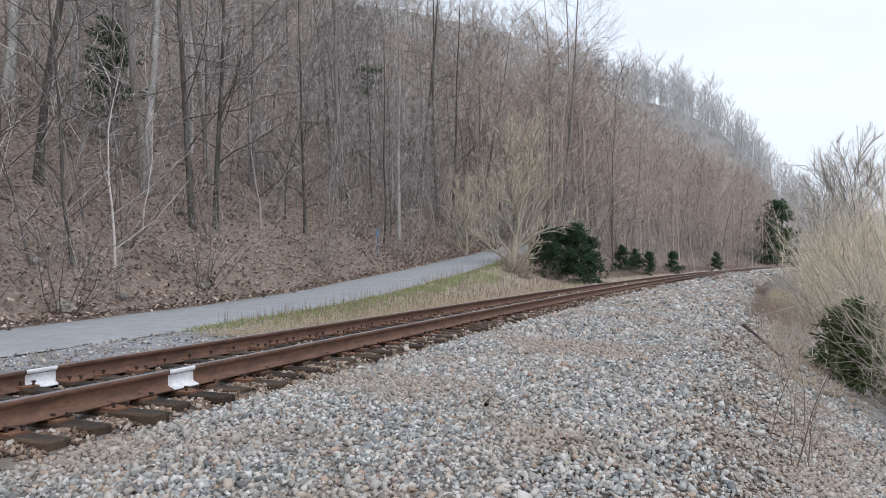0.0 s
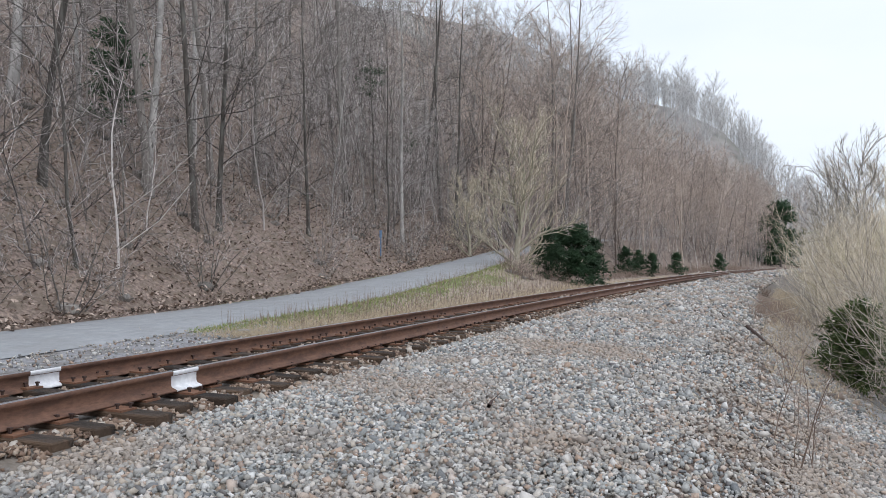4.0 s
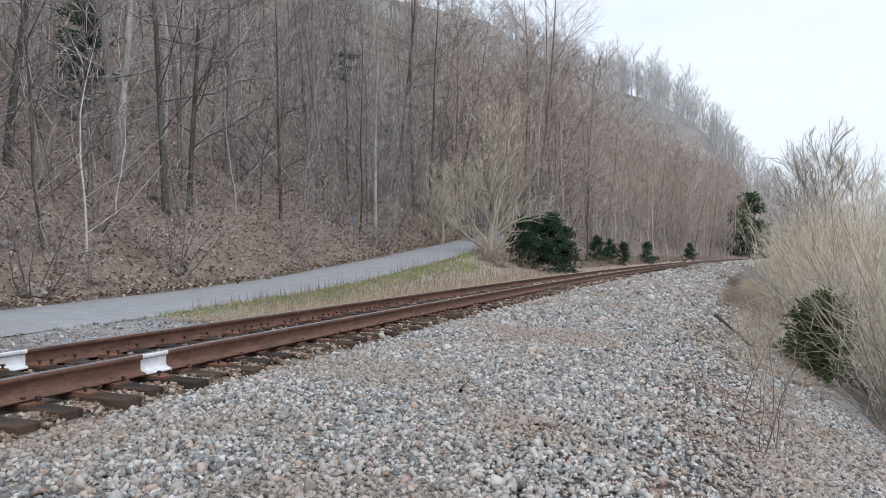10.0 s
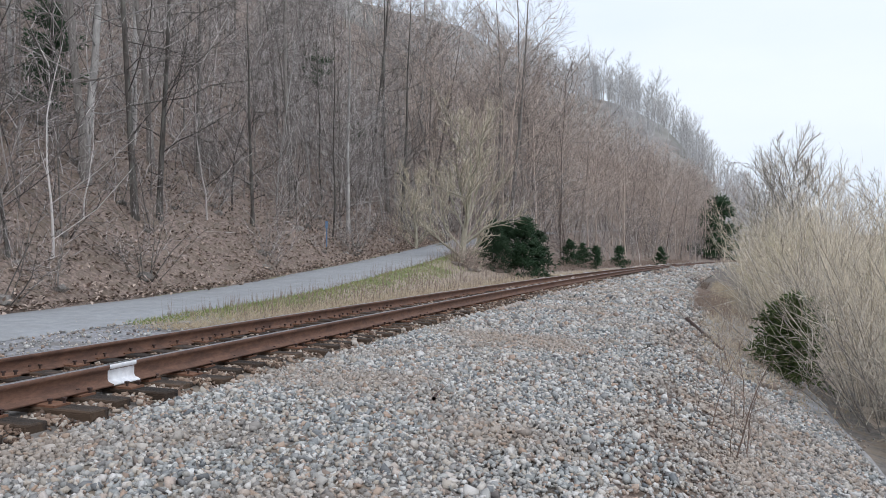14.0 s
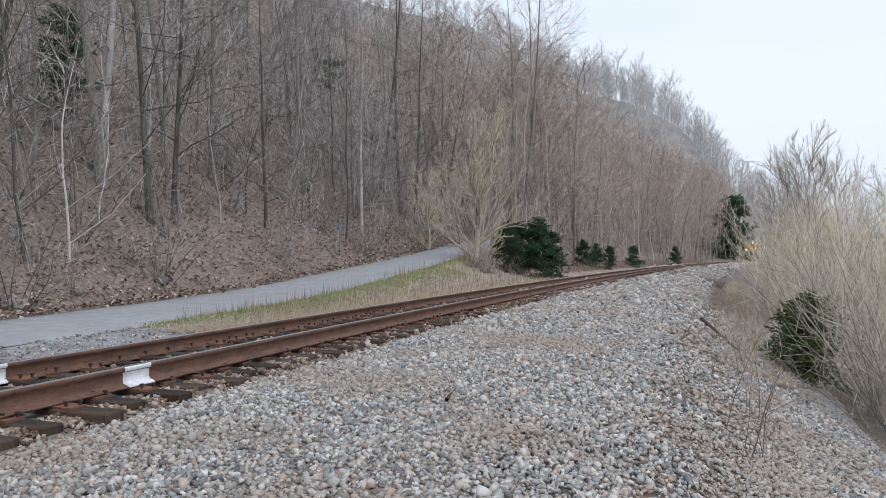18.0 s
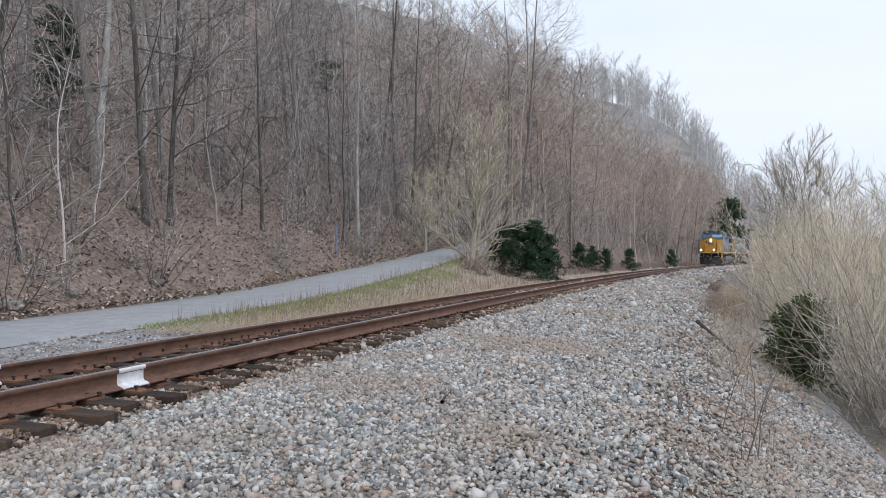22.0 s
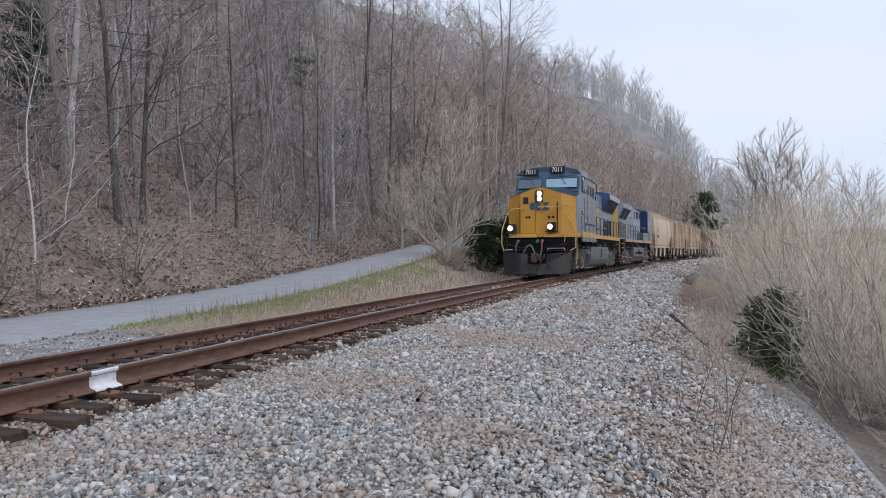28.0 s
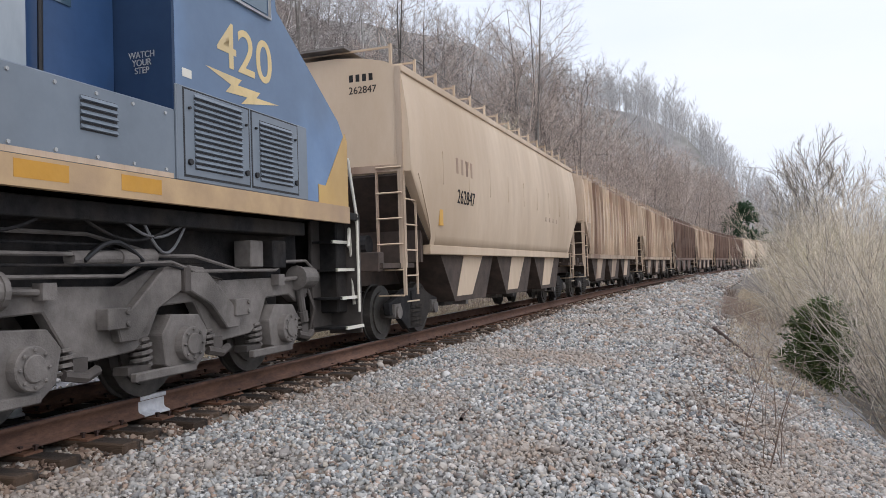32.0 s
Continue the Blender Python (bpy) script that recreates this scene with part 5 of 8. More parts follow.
    # seams, ledges, bolts, vents and labels of the cab and cabinet sides
    for sx in (1, -1):
        xs, xt = sx * 1.55, sx * 1.5605
        for y, za, zb in ((2.87, 2.05, 3.7), (3.2, 1.6, 2.49), (4.33, 1.6, 2.49), (5.66, 1.6, 2.49), (3.92, 2.5, 4.2), (5.32, 2.5, 3.77)):
            boxes("panel_seam", M["black"], root, [(xs, sx * (1.567 if zb < 2.5 else 1.5605), y, y + 0.012, za, zb)])
        for ya, yb, z in ((0.5, 2.87, 2.91), (3.2, 6.84, 2.49)):
            ledge = boxes("ledge", M["leadgrey"], root, [(xs, sx * 1.585, ya, yb, z - 0.012, z + 0.02)], "", 0.004)
            # Black strip paints the ledge's shadow on the side below it.
            boxes("ledge_shadow_gap", M["black"], ledge, [(xs, sx * 1.572, ya, yb, z - 0.024, z - 0.012)])
            for k in range(int((yb - ya) / 0.3)):
                bm = bmesh.new()
                rod(bm, (sx * 1.555, ya + 0.15 + 0.3 * k, z - 0.06), (sx * 1.575, ya + 0.15 + 0.3 * k, z - 0.06), 0.014, 6)
                part("bolt", bm, M["black"], ledge)
        for y in (2.95, 3.85, 4.26, 4.40, 5.58, 5.74, 6.76):
            for z in (1.66, 1.92, 2.2, 2.4):
                bm = bmesh.new()
                rod(bm, (sx * 1.56, y, z), (sx * 1.576, y, z), 0.013, 6)
                part("bolt", bm, M["black"], root)
        boxes("cab_vent", M["screen"], root, [(sx * 1.555, sx * 1.57, 1.72, 2.05, 2.14, 2.78)], "dark slatted vent")
        for k in range(6):
            boxes("vent_slot", M["black"], root, [(sx * 1.555, sx * 1.568, 2.05 + 0.05 * k, 2.08 + 0.05 * k, 2.96, 3.03)])
        boxes("vent_frame", M["leadgrey"], root, [(xs, sx * 1.564, 2.0, 2.38, 2.94, 3.06)], "", 0.004)
        boxes("flag_decal", M["cream"], root, [(xs, sx * 1.5615, 2.58, 2.75, 3.0, 3.10)], "faded pale decal")
        boxes("warning_label", M["cream"], root, [(xs, sx * 1.5615, 2.99, 3.18, 2.56, 2.62)] + [(xs, sx * 1.569, y, y + 0.16, 2.01, 2.11) for y in (2.5, 3.7, 4.92, 6.18)])
        for z in (2.68, 3.45):
            hinge = boxes("door_hinge", M["leadgrey"], root, [(xs, sx * 1.585, 3.70, 3.76, z, z + 0.13)], "", 0.008)
    return root


def locomotive_trailing():
    """The second engine, its hood end leading. Distances are from its leading end."""
    root = tagged(new("locomotive"), "weathered grey and blue diesel locomotive running hood first", "locomotive", "locomotives of the train")
    under_clutter(root, 0.5, 20.3, 5)
    hood = boxes("hood", M["palegrey"], root, [(-1.02, 1.02, 1.62, 16.0, 2.0, 4.5)], "weathered light grey engine hood", 0.03)
    hull("hood_roof", M["palegrey"], hood, [(-1.02, 4.49), (-0.8, 4.63), (0.8, 4.63), (1.02, 4.49)], 6.3, 16.0, "y")
    end = boxes("hood_end", M["paleyellow"], root, [(-1.04, 1.04, 1.55, 1.66, 1.98, 4.46)], "yellow hood end", 0.02)
    bars_logo(end, -0.03, 1.545, 3.05, 0.54, M["bluepaint"], "emblem", FACE)
    words("number", "420", 0.30, M["steelblue"], end, Matrix.Translation((0.62, 1.545, 3.86)) @ FACE, "", 1.0, 0.0)
    hb = boxes("headlight_panel", M["black"], end, [(-0.42, -0.03, 1.53, 1.62, 3.67, 4.28)], "", 0.02)
    for z in (3.82, 4.10):
        bm = bmesh.new()
        rod(bm, (-0.22, 1.515, z), (-0.22, 1.55, z), 0.11, 14)
        part("headlight", bm, M["gusset"], hb, "unlit headlight")
    pipes("end_grab_iron", M["paleyellow"], end, [[(0.2, 1.54, 2.45), (0.22, 1.47, 2.45), (0.75, 1.47, 2.45), (0.77, 1.54, 2.45)], [(-0.72, 1.54, 2.42), (-0.70, 1.46, 2.44), (-0.45, 1.46, 2.46), (-0.43, 1.54, 2.48)]], 0.014)
    for x, z in ((0.25, 2.5), (0.7, 2.5), (0.55, 2.28), (-0.9, 2.9), (-0.9, 3.9)):
        boxes("door_hinge", M["paleyellow"], end, [(x - 0.04, x + 0.04, 1.52, 1.55, z - 0.03, z + 0.03)], "", 0.006)
    boxes("end_seam", M["gusset"], end, [(-0.93, -0.915, 1.543, 1.55, 2.05, 4.3)])
    radiator(root, 1.58, 6.35, 4.5, "palegrey", "palegrey")
    for sx in (1, -1):
        for k in range(9):
            y = 2.0 + k * 0.46
            boxes("louvre_panel", M["screen"], hood, [(sx * 1.02, sx * 1.036, y, y + 0.27, 2.15, 3.2 + 0.03 * (k % 2))], "dark hood louvre")
            boxes("louvre_frame", M["palegrey"], hood, [(sx * 1.02, sx * 1.045, y + 0.28, y + 0.38, 2.1, 3.3)], "", 0.008)
        for k in range(17):
            y = 6.45 + k * 0.54
            low = boxes("hood_door_foot", M["fadedblue"], hood, [(sx * 1.02, sx * 1.032, y, y + 0.515, 2.05, 2.55)], "", 0.006)
            dr = boxes("hood_door", M["palegrey"], hood, [(sx * 1.02, sx * 1.034, y, y + 0.515, 2.55, 4.3)], "", 0.008)
            boxes("door_latch", M["black"], dr, [(sx * 1.034, sx * 1.05, y + 0.42, y + 0.46, 2.7, 2.82), (sx * 1.034, sx * 1.05, y + 0.42, y + 0.46, 3.7, 3.8)])
        for y in (11.6, 13.0, 13.9, 15.2):
            boxes("hood_vent", M["screen"], hood, [(sx * 1.02, sx * 1.06, y, y + 0.55, 3.85, 4.42)], "dark hood vent", 0.006)
        boxes("inertial_vent", M["bluepaint"], hood, [(sx * 0.3, sx * 1.03, 10.6, 11.5, 4.5, 4.76)], "", 0.01)
    bars_logo(hood, 1.04, 8.7, 3.3, 1.15, M["fadedblue"])
    boxes("hood_band", M["fadedblue"], hood, [(1.035, 1.04, 6.5, 11.6, 2.55, 2.78)], "faded blue painted band")
    # cab
    back = boxes("cab_back", M["bluepaint"], root, [(-0.92, 0.92, 15.9, 17.1, 2.0, 4.6)], "dark blue cab rear with a door", 0.03)
    # Shade on this rearward face is put into its paint colour.
    rear = boxes("cab_rear_panel", M["shadeblue"], root, [(0.9, 1.545, 17.086, 17.13, 2.66, 4.55)], "dark blue cab rear panel, darkened in colour for shade")
    pipes("door_grab_rail", M["black"], back, [[(0.98, 16.15, 2.75), (1.0, 16.15, 4.3)]], 0.022)
    boxes("cab_door_window", M["glass"], back, [(0.92, 0.932, 16.1, 16.55, 3.5, 4.15)], "dark rounded door window", 0.003)
    words("door_writing", "WATCH\nYOUR\nSTEP", 0.085, M["silver"], rear, Matrix.Translation((1.22, 17.082, 3.16)) @ FACE, "", 0.9, 0.0)
    out = [(17.1, 2.0), (17.1, 4.66), (18.7, 4.66), (18.95, 4.45), (19.0, 4.15), (20.55, 3.15), (20.75, 2.9), (20.75, 2.0)]
    cab = hull("cab", M["steelblue"], root, out, -1.55, 1.55, "x", "faded blue cab sloping to its nose", 0.03)
    hull("cab_roof", M["bluepaint"], root, [(-1.57, 4.55), (-1.3, 4.72), (-0.7, 4.84), (0.7, 4.84), (1.3, 4.72), (1.57, 4.55)], 17.05, 18.95, "y", "dark blue cab roof", 0.02)
    for sx in (1, -1):
        hull("nose_flash", M["paleyellow"], cab, [(20.1, 2.25), (20.70, 3.0), (20.76, 2.9), (20.76, 2.0), (19.9, 2.0), (19.9, 2.25)], sx * 1.551, sx * 1.559, "x", "faded yellow nose corner")
        w = boxes("side_window", M["glass"], cab, [(sx * 1.551, sx * 1.566, 17.5, 18.1, 4.02, 4.5), (sx * 1.551, sx * 1.566, 18.25, 18.75, 4.02, 4.5)], "tinted cab side window")
        pipes("side_window_frame", M["silver"], w, [[(sx * 1.57, 17.45, 3.98), (sx * 1.57, 18.8, 3.98), (sx * 1.57, 18.8, 4.53), (sx * 1.57, 17.45, 4.53), (sx * 1.57, 17.45, 3.98)], [(sx * 1.57, 18.18, 3.98), (sx * 1.57, 18.18, 4.53)]], 0.022, "", 4)
        bx = boxes("battery_box", M["greypaint"], root, [(sx * 1.0, sx * 1.55, 13.4, 17.1, 2.02, 2.66), (sx * 1.0, sx * 1.57, 17.1, 19.6, 2.02, 2.90)], "grey riveted equipment boxes along the sill", 0.012)
        for yy in np.arange(13.6, 17.0, 0.42):
            for zz in (2.10, 2.60):
                bm = bmesh.new()
                rod(bm, (sx * 1.545, yy, zz), (sx * 1.562, yy, zz), 0.016, 6)
                part("rivet", bm, M["silver"], bx)
        for y0, y1, z0, z1 in ((15.95, 16.35, 2.3, 2.56), (14.5, 14.9, 2.3, 2.56), (17.35, 18.15, 2.15, 2.82), (18.5, 19.2, 2.15, 2.80)):
            for zz in np.arange(z0, z1, 0.055):
                bm = bmesh.new()
                xo = 1.577 if y0 > 17 else 1.552
                prism(bm, [(sx * xo, zz), (sx * (xo + 0.022), zz + 0.006), (sx * xo, zz + 0.04)], y0, y1, "y")
                part("louvre", bm, M["greypaint"], bx)
            if y0 > 17:
                gap = boxes("door_gap", M["black"], bx, [(sx * 1.565, sx * 1.5725, y0 - 0.16, y1 + 0.16, 2.06, 2.885)])
                door = boxes("access_door", M["greypaint"], bx, [(sx * 1.565, sx * 1.576, y0 - 0.14, y1 + 0.14, 2.08, 2.87)], "faded blue-grey louvred access door", 0.004)
                for yy in (y0 - 0.08, y1 + 0.08):
                    for zz in (2.2, 2.7):
                        bm = bmesh.new()
                        rod(bm, (sx * 1.576, yy, zz), (sx * 1.60, yy, zz), 0.03 if zz < 2.5 else 0.014, 8)
                        part("door_latch", bm, M["black"], door)
            # Black backing paints the shadow between the slats.
            boxes("louvre_shadow_gap", M["black"], bx, [(sx * (xo - 0.001), sx * (xo + 0.002), y0, y1, z0 - 0.01, z1)])
        boxes("sill_rust_band", M["carrust"], bx, [(sx * 1.552, sx * 1.5535, 13.42, 17.06, 2.03, 2.075)], "rusty stain along the seam")
        boxes("sill_stripe", M["grimystripe"], root, [(sx * 1.5, sx * 1.575, 13.3, 20.76, 1.80, 2.02)], "grimy yellow stripe along the sill")
        boxes("bright_mark", M["yellow"], root, [(sx * 1.575, sx * 1.577, y, y + 0.5, 1.86, 1.99) for y in (13.6, 14.4, 15.3, 16.36)], "bright yellow reflective mark")
        boxes("deck_stripe", M["grimystripe"], root, [(sx * 1.515, sx * 1.535, 2.0, 13.3, 1.80, 2.0)], "grimy yellow walkway edge")
        handrail(root, 2.06, 13.2, sx * 1.5, 1.98, 3.05, 1.5, "black")
        pipes("end_handrail", M["paleyellow"], root, [[(sx * 1.5, 2.04, 3.05), (sx * 1.51, 1.46, 3.05), (sx * 1.52, 1.40, 2.95), (sx * 1.52, 1.68, 2.06), (sx * 1.52, 1.66, 0.95)], [(sx * 0.2, 0.62, 3.02), (sx * 0.62, 0.62, 3.06), (sx * 0.75, 0.62, 2.95), (sx * 1.08, 0.62, 2.28), (sx * 1.08, 0.62, 1.72), (sx * 0.9, 0.62, 1.55)], [(sx * 0.66, 0.62, 1.75), (sx * 0.62, 0.62, 1.98), (sx * 0.74, 0.62, 2.05), (sx * 0.84, 0.62, 1.92), (sx * 0.78, 0.62, 1.5)]], 0.026, "yellow end handrail")
        well = boxes("step_well", M["gusset"], root, [(sx * 0.97, sx * 1.0, 0.66, 1.7, 0.3, 1.95)], "dark back plate of the step well", 0.006)
        hull("step_cheek", M["gusset"], root, [(sx * 0.9, 1.95), (sx * 1.1, 1.95), (sx * 1.2, 1.62), (sx * 1.2, 0.75), (sx * 1.5, 0.42), (sx * 1.5, 0.28), (sx * 0.9, 0.28)], 0.62, 0.66, "y", "", 0.006)
        hull("corner_gusset", M["gusset"], root, [(1.02, 1.94), (2.0, 1.94), (1.64, 0.40), (1.50, 0.40)], sx * 1.46, sx * 1.50, "x", "dusty tapered corner plate", 0.006)
        boxes("gusset_rib", M["gusset"], root, [(sx * 1.5, sx * 1.545, 1.60, 1.72, 0.5, 1.9)], "", 0.01)
        for z, ye in ((0.42, 1.56), (0.74, 1.32), (1.05, 1.18), (1.36, 1.08), (1.66, 0.98)):
            tread = boxes("step", M["under"], root, [(sx * 1.0, sx * 1.46, 0.66, ye, z - 0.03, z)])
            boxes("step_edge", M["numberyellow"], tread, [(sx * 1.46, sx * 1.50, 0.66, ye, z - 0.035, z + 0.008)], "worn pale step edge")
        boxes("red_reflector", M["red"], root, [(sx * 1.36, sx * 1.5, 0.60, 0.62, 0.5, 0.66)], "red reflector plate")
        pipes("nose_rail", M["cream" if sx > 0 else "paleyellow"], root, [[(sx * 1.5, 20.9, 2.7), (sx * 1.5, 21.15, 1.9), (sx * 1.5, 21.15, 0.6)], [(sx * 1.45, 20.95, 1.5), (sx * 1.4, 21.1, 1.75), (sx * 1.35, 21.25, 1.3), (sx * 1.4, 21.2, 0.7)]], 0.022, "pale nose handrail")
        steps(root, 20.95, 1, sx, "cream")
    words("number", "420", 0.66, M["numberyellow"], cab, on_side(1.551, 18.32, 3.25), "faded yellow road number", 1.08, 0.006)
    hull("lightning_mark", M["numberyellow"], cab, [(17.58, 3.18), (18.22, 3.17), (18.14, 3.10), (18.58, 3.11), (18.5, 3.04), (18.97, 3.05), (18.2, 2.92), (18.32, 3.01), (17.92, 2.99), (18.02, 3.08)], 1.551, 1.553, "x", "yellow zigzag mark")
    boxes("flag_decal", M["cream"], cab, [(1.551, 1.553, 17.22, 17.36, 2.99, 3.07)])
    boxes("deck", M["under"], root, [(-1.52, 1.52, 1.0, 21.2, 1.86, 1.96), (-1.0, 1.0, 0.6, 1.0, 1.86, 1.96)], "dark walkway deck", 0.01)
    boxes("front_beam", M["under"], root, [(-0.98, 0.98, 0.60, 0.95, 0.45, 1.85), (-1.3, 1.3, 20.9, 21.2, 0.6, 1.85)], "", 0.02)
    pipes("hanging_chain", M["under"], root, [[(1.42, 2.75, 1.76), (1.45, 2.9, 1.58), (1.45, 3.15, 1.44), (1.45, 3.4, 1.42), (1.45, 3.65, 1.5), (1.42, 3.85, 1.74)], [(1.42, 3.9, 1.74), (1.45, 4.15, 1.56), (1.45, 4.5, 1.5), (1.45, 4.85, 1.56), (1.42, 5.1, 1.76)]], 0.03)
    pipes("cable", M["black"], root, [[(0.42 - 0.11 * k, 0.55, 1.36), (0.40 - 0.11 * k, 0.48, 1.28), (0.34 - 0.12 * k, 0.47, 0.9), (0.26 - 0.14 * k, 0.50, 0.42)] for k in range(3)], 0.03)
    boxes("red_reflector", M["red"], root, [(-1.0, -0.8, 0.545, 0.56, 0.5, 0.65)], "red reflector plate")
    pipes("end_rail_post", M["black"], root, [[(x, 0.64, 1.9), (x, 0.64, 3.03)] for x in (-0.55, 0.22)], 0.03, "", 6)
    pipes("uncoupling_lever", M["truck"], root, [[(-0.1, 0.52, 1.25), (0.5, 0.5, 1.45), (0.9, 0.52, 1.66), (1.0, 0.52, 1.72)]], 0.018)
    hull("pilot_sheet", M["gusset"], root, [(-1.35, 1.92), (1.02, 1.92), (1.02, 0.75), (0.75, 0.28), (-1.1, 0.28), (-1.35, 0.75)], 0.56, 0.585, "y", "dark pilot plate with hoses", 0.004)
    boxes("stencil_bar", M["cream"], root, [(0.42 + 0.075 * k, 0.47 + 0.075 * k, 0.556, 0.56, 1.22, 1.29) for k in range(5)])
    boxes("pilot_bracket", M["gusset"], root, [(0.5, 0.86, 0.44, 0.56, 0.92, 1.0), (0.72, 0.86, 0.42, 0.56, 0.9, 1.16)], "", 0.02)
    nose_gear(root, 0.5, -1)
    nose_gear(root, 21.15, 1)
    fuel_tank(root, 8.0, 15.0, ((9.0, 11.1), (11.3, 13.4)))
    loco_truck(root, (2.35, 4.35, 6.4), True)
    loco_truck(root, (15.65, 17.55, 19.45), True)
    return root


def hopper(style, label):
    """A covered hopper car: curved or ribbed body, slanted ends, bays, ladders, roof walk and trucks."""
    root = tagged(new("hopper_car"), label, "freight car", "hopper cars of the train")
    L = 17.0
    y0, y1 = 0.9, L - 0.6
    paint = {"tan": M["cartan"], "rust": M["carrust"], "brown": M["carbrown"]}[style]
    bulge = 1.56 if style == "tan" else 1.50
    flank = lambda z: 1.40 + (bulge - 1.40) * math.sin(math.pi * min(1, max(0, (z - 1.5) / 3.0))) ** 0.8
    def ring(bm, y, zmin):
        zs = [zmin + (4.48 - zmin) * k / 13 for k in range(14)]
        side = [(flank(z), z) for z in zs]
        crown = [(1.15, 4.62), (0.75, 4.71), (0.3, 4.76)]
        half = side + crown
        return [bm.verts.new((x, y, z)) for x, z in half + [(-x, z) for x, z in half[::-1]]]
    bm = bmesh.new()
    stations = [(y0, 2.78), (y0 + 1.4, 1.55), (y0 + 4.5, 1.55), (L / 2, 1.55), (y1 - 4.5, 1.55), (y1 - 1.4, 1.55), (y1, 2.78)]
    rings = [ring(bm, y, zmin) for y, zmin in stations]
    n = len(rings[0])
    for a, b in zip(rings, rings[1:]):
        for i in range(n):
            f = bm.faces.new((a[i], a[(i + 1) % n], b[(i + 1) % n], b[i]))
            f.smooth = i != n - 1
    caps = [bm.faces.new(rings[0]), bm.faces.new(rings[-1][::-1])]
    bmesh.ops.split_edges(bm, edges=[e for f in caps for e in f.edges])
    bmesh.ops.recalc_face_normals(bm, faces=bm.faces)
    body = part("body", bm, paint, root)
    for ye, sg in ((y0, 1), (y1, -1)):
        for sx in (-1, 1):
            bm = bmesh.new()
            rows = []
            for k in range(8):
                z = 1.55 + (2.78 - 1.55) * k / 7
                rag = 0.05 * math.sin(7.0 * k + sx)
                a, b = ye + sg * (1.15 - 0.75 * (k / 7) ** 1.3 + rag * (0 < k < 7)), ye + sg * 1.45
                if k == 7:
                    a, b = ye + sg * 0.35, ye + sg * 1.4
                rows.append([bm.verts.new((sx * (flank(z) - 0.004), yy, z)) for yy in (a, b)])
            for p, q in zip(rows, rows[1:]):
                bm.faces.new((p[0], p[1], q[1], q[0]))
            bmesh.ops.recalc_face_normals(bm, faces=bm.faces)
            bmesh.ops.solidify(bm, geom=list(bm.faces), thickness=0.012)
            part("end_skirt", bm, paint, body)
        # Dark sheet added below the tan slope to paint its shade.
        hull("slope_face", M["carshade"], body, [(ye + sg * 0.02, 2.755), (ye + sg * 1.42, 1.52), (ye + sg * 1.42, 1.49), (ye + sg * 0.02, 2.72)], -1.37, 1.37, "x", "dark sheet painting the shade under the slope")
        boxes("end_seam", M["carrust"], body, [(-1.36, 1.36, ye - sg * 0.02, ye, 2.78, 2.9)], "rusty lower edge of the end sheet")
        for sx in (-1, 1):
            boxes("end_post", M["carrust"], body, [(sx * 1.33, sx * 1.43, ye - sg * 0.03, ye + sg * 0.06, 1.2, 4.5)])
    for sx in (-1, 1):
        boxes("side_sill", paint, body, [(sx * 1.28, sx * 1.43, y0 + 1.15, y1 - 1.15, 1.43, 1.60)], "", 0.01)
    boxes("top_chord", paint, body, [(sx * 1.30, sx * 1.455, y0, y1, 4.42, 4.54) for sx in (-1, 1)], "", 0.01)
    if style != "tan":
        for k in range(19):
            y = y0 + 0.35 + k * (y1 - y0 - 0.7) / 18
            for sx in (-1, 1):
                zb = 1.6 if min(y - y0, y1 - y) > 1.1 else 2.4 if min(y - y0, y1 - y) > 0.5 else 2.78
                boxes("rib", paint, body, [(sx * 1.38, sx * (bulge + 0.06), y - 0.035, y + 0.035, zb, 4.42)])
    else:
        for k in range(9):
            y = y0 + 1.6 + k * (y1 - y0 - 3.2) / 8
            boxes("weld_seam", paint, body, [(bulge - 0.02, bulge + 0.004, y - 0.01, y + 0.01, 2.7, 3.3)])
        words("car_number", "262847", 0.38, M["under"], body, on_side(flank(2.42) + 0.006, y0 + 2.95, 2.42) @ Matrix.Rotation(radians(4), 4, "X"), "dark painted car number", 0.98, 0.0)
        words("end_number", "262847", 0.17, M["under"], body, Matrix.Translation((0.74, y0 - 0.003, 4.13)) @ FACE, "", 1.0, 0.0)
        boxes("faded_lettering", M["carrust"], body, [(bulge - 0.008, bulge + 0.001, y0 + 2.35 + 0.3 * k, y0 + 2.47 + 0.3 * k, 2.98, 3.28) for k in range(4)], "faded lettering as plain bars")
        boxes("end_marking", M["under"], body, [(0.50 + 0.12 * k, 0.57 + 0.12 * k, y0 - 0.003, y0, 4.33, 4.45) for k in range(4)])
        boxes("data_marking", M["carrust"], body, [(flank(2.5) - 0.01, flank(2.5) + 0.004, L * 0.66 + 0.5 * k, L * 0.66 + 0.15 + 0.5 * k, 2.45, 2.58) for k in range(4)])
        boxes("yellow_marking", M["stripe"], body, [(flank(2.2) - 0.05, flank(2.2) + 0.004, y0 + 1.45, y0 + 1.62, 1.95, 2.35)])
    # bays
    for k in range(3):
        ya = y0 + 1.9 + k * (y1 - y0 - 3.8) / 3
        yb = ya + (y1 - y0 - 3.8) / 3
        m = (ya + yb) / 2
        bm = bmesh.new()
        prism(bm, [(ya + 0.05, 1.58), (yb - 0.05, 1.58), (m + 1.1, 0.52), (m - 1.0, 0.52)], -1.28, 1.28, "x")
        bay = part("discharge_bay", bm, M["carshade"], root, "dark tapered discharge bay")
        for sx in (-1, 1):
            bm = bmesh.new()
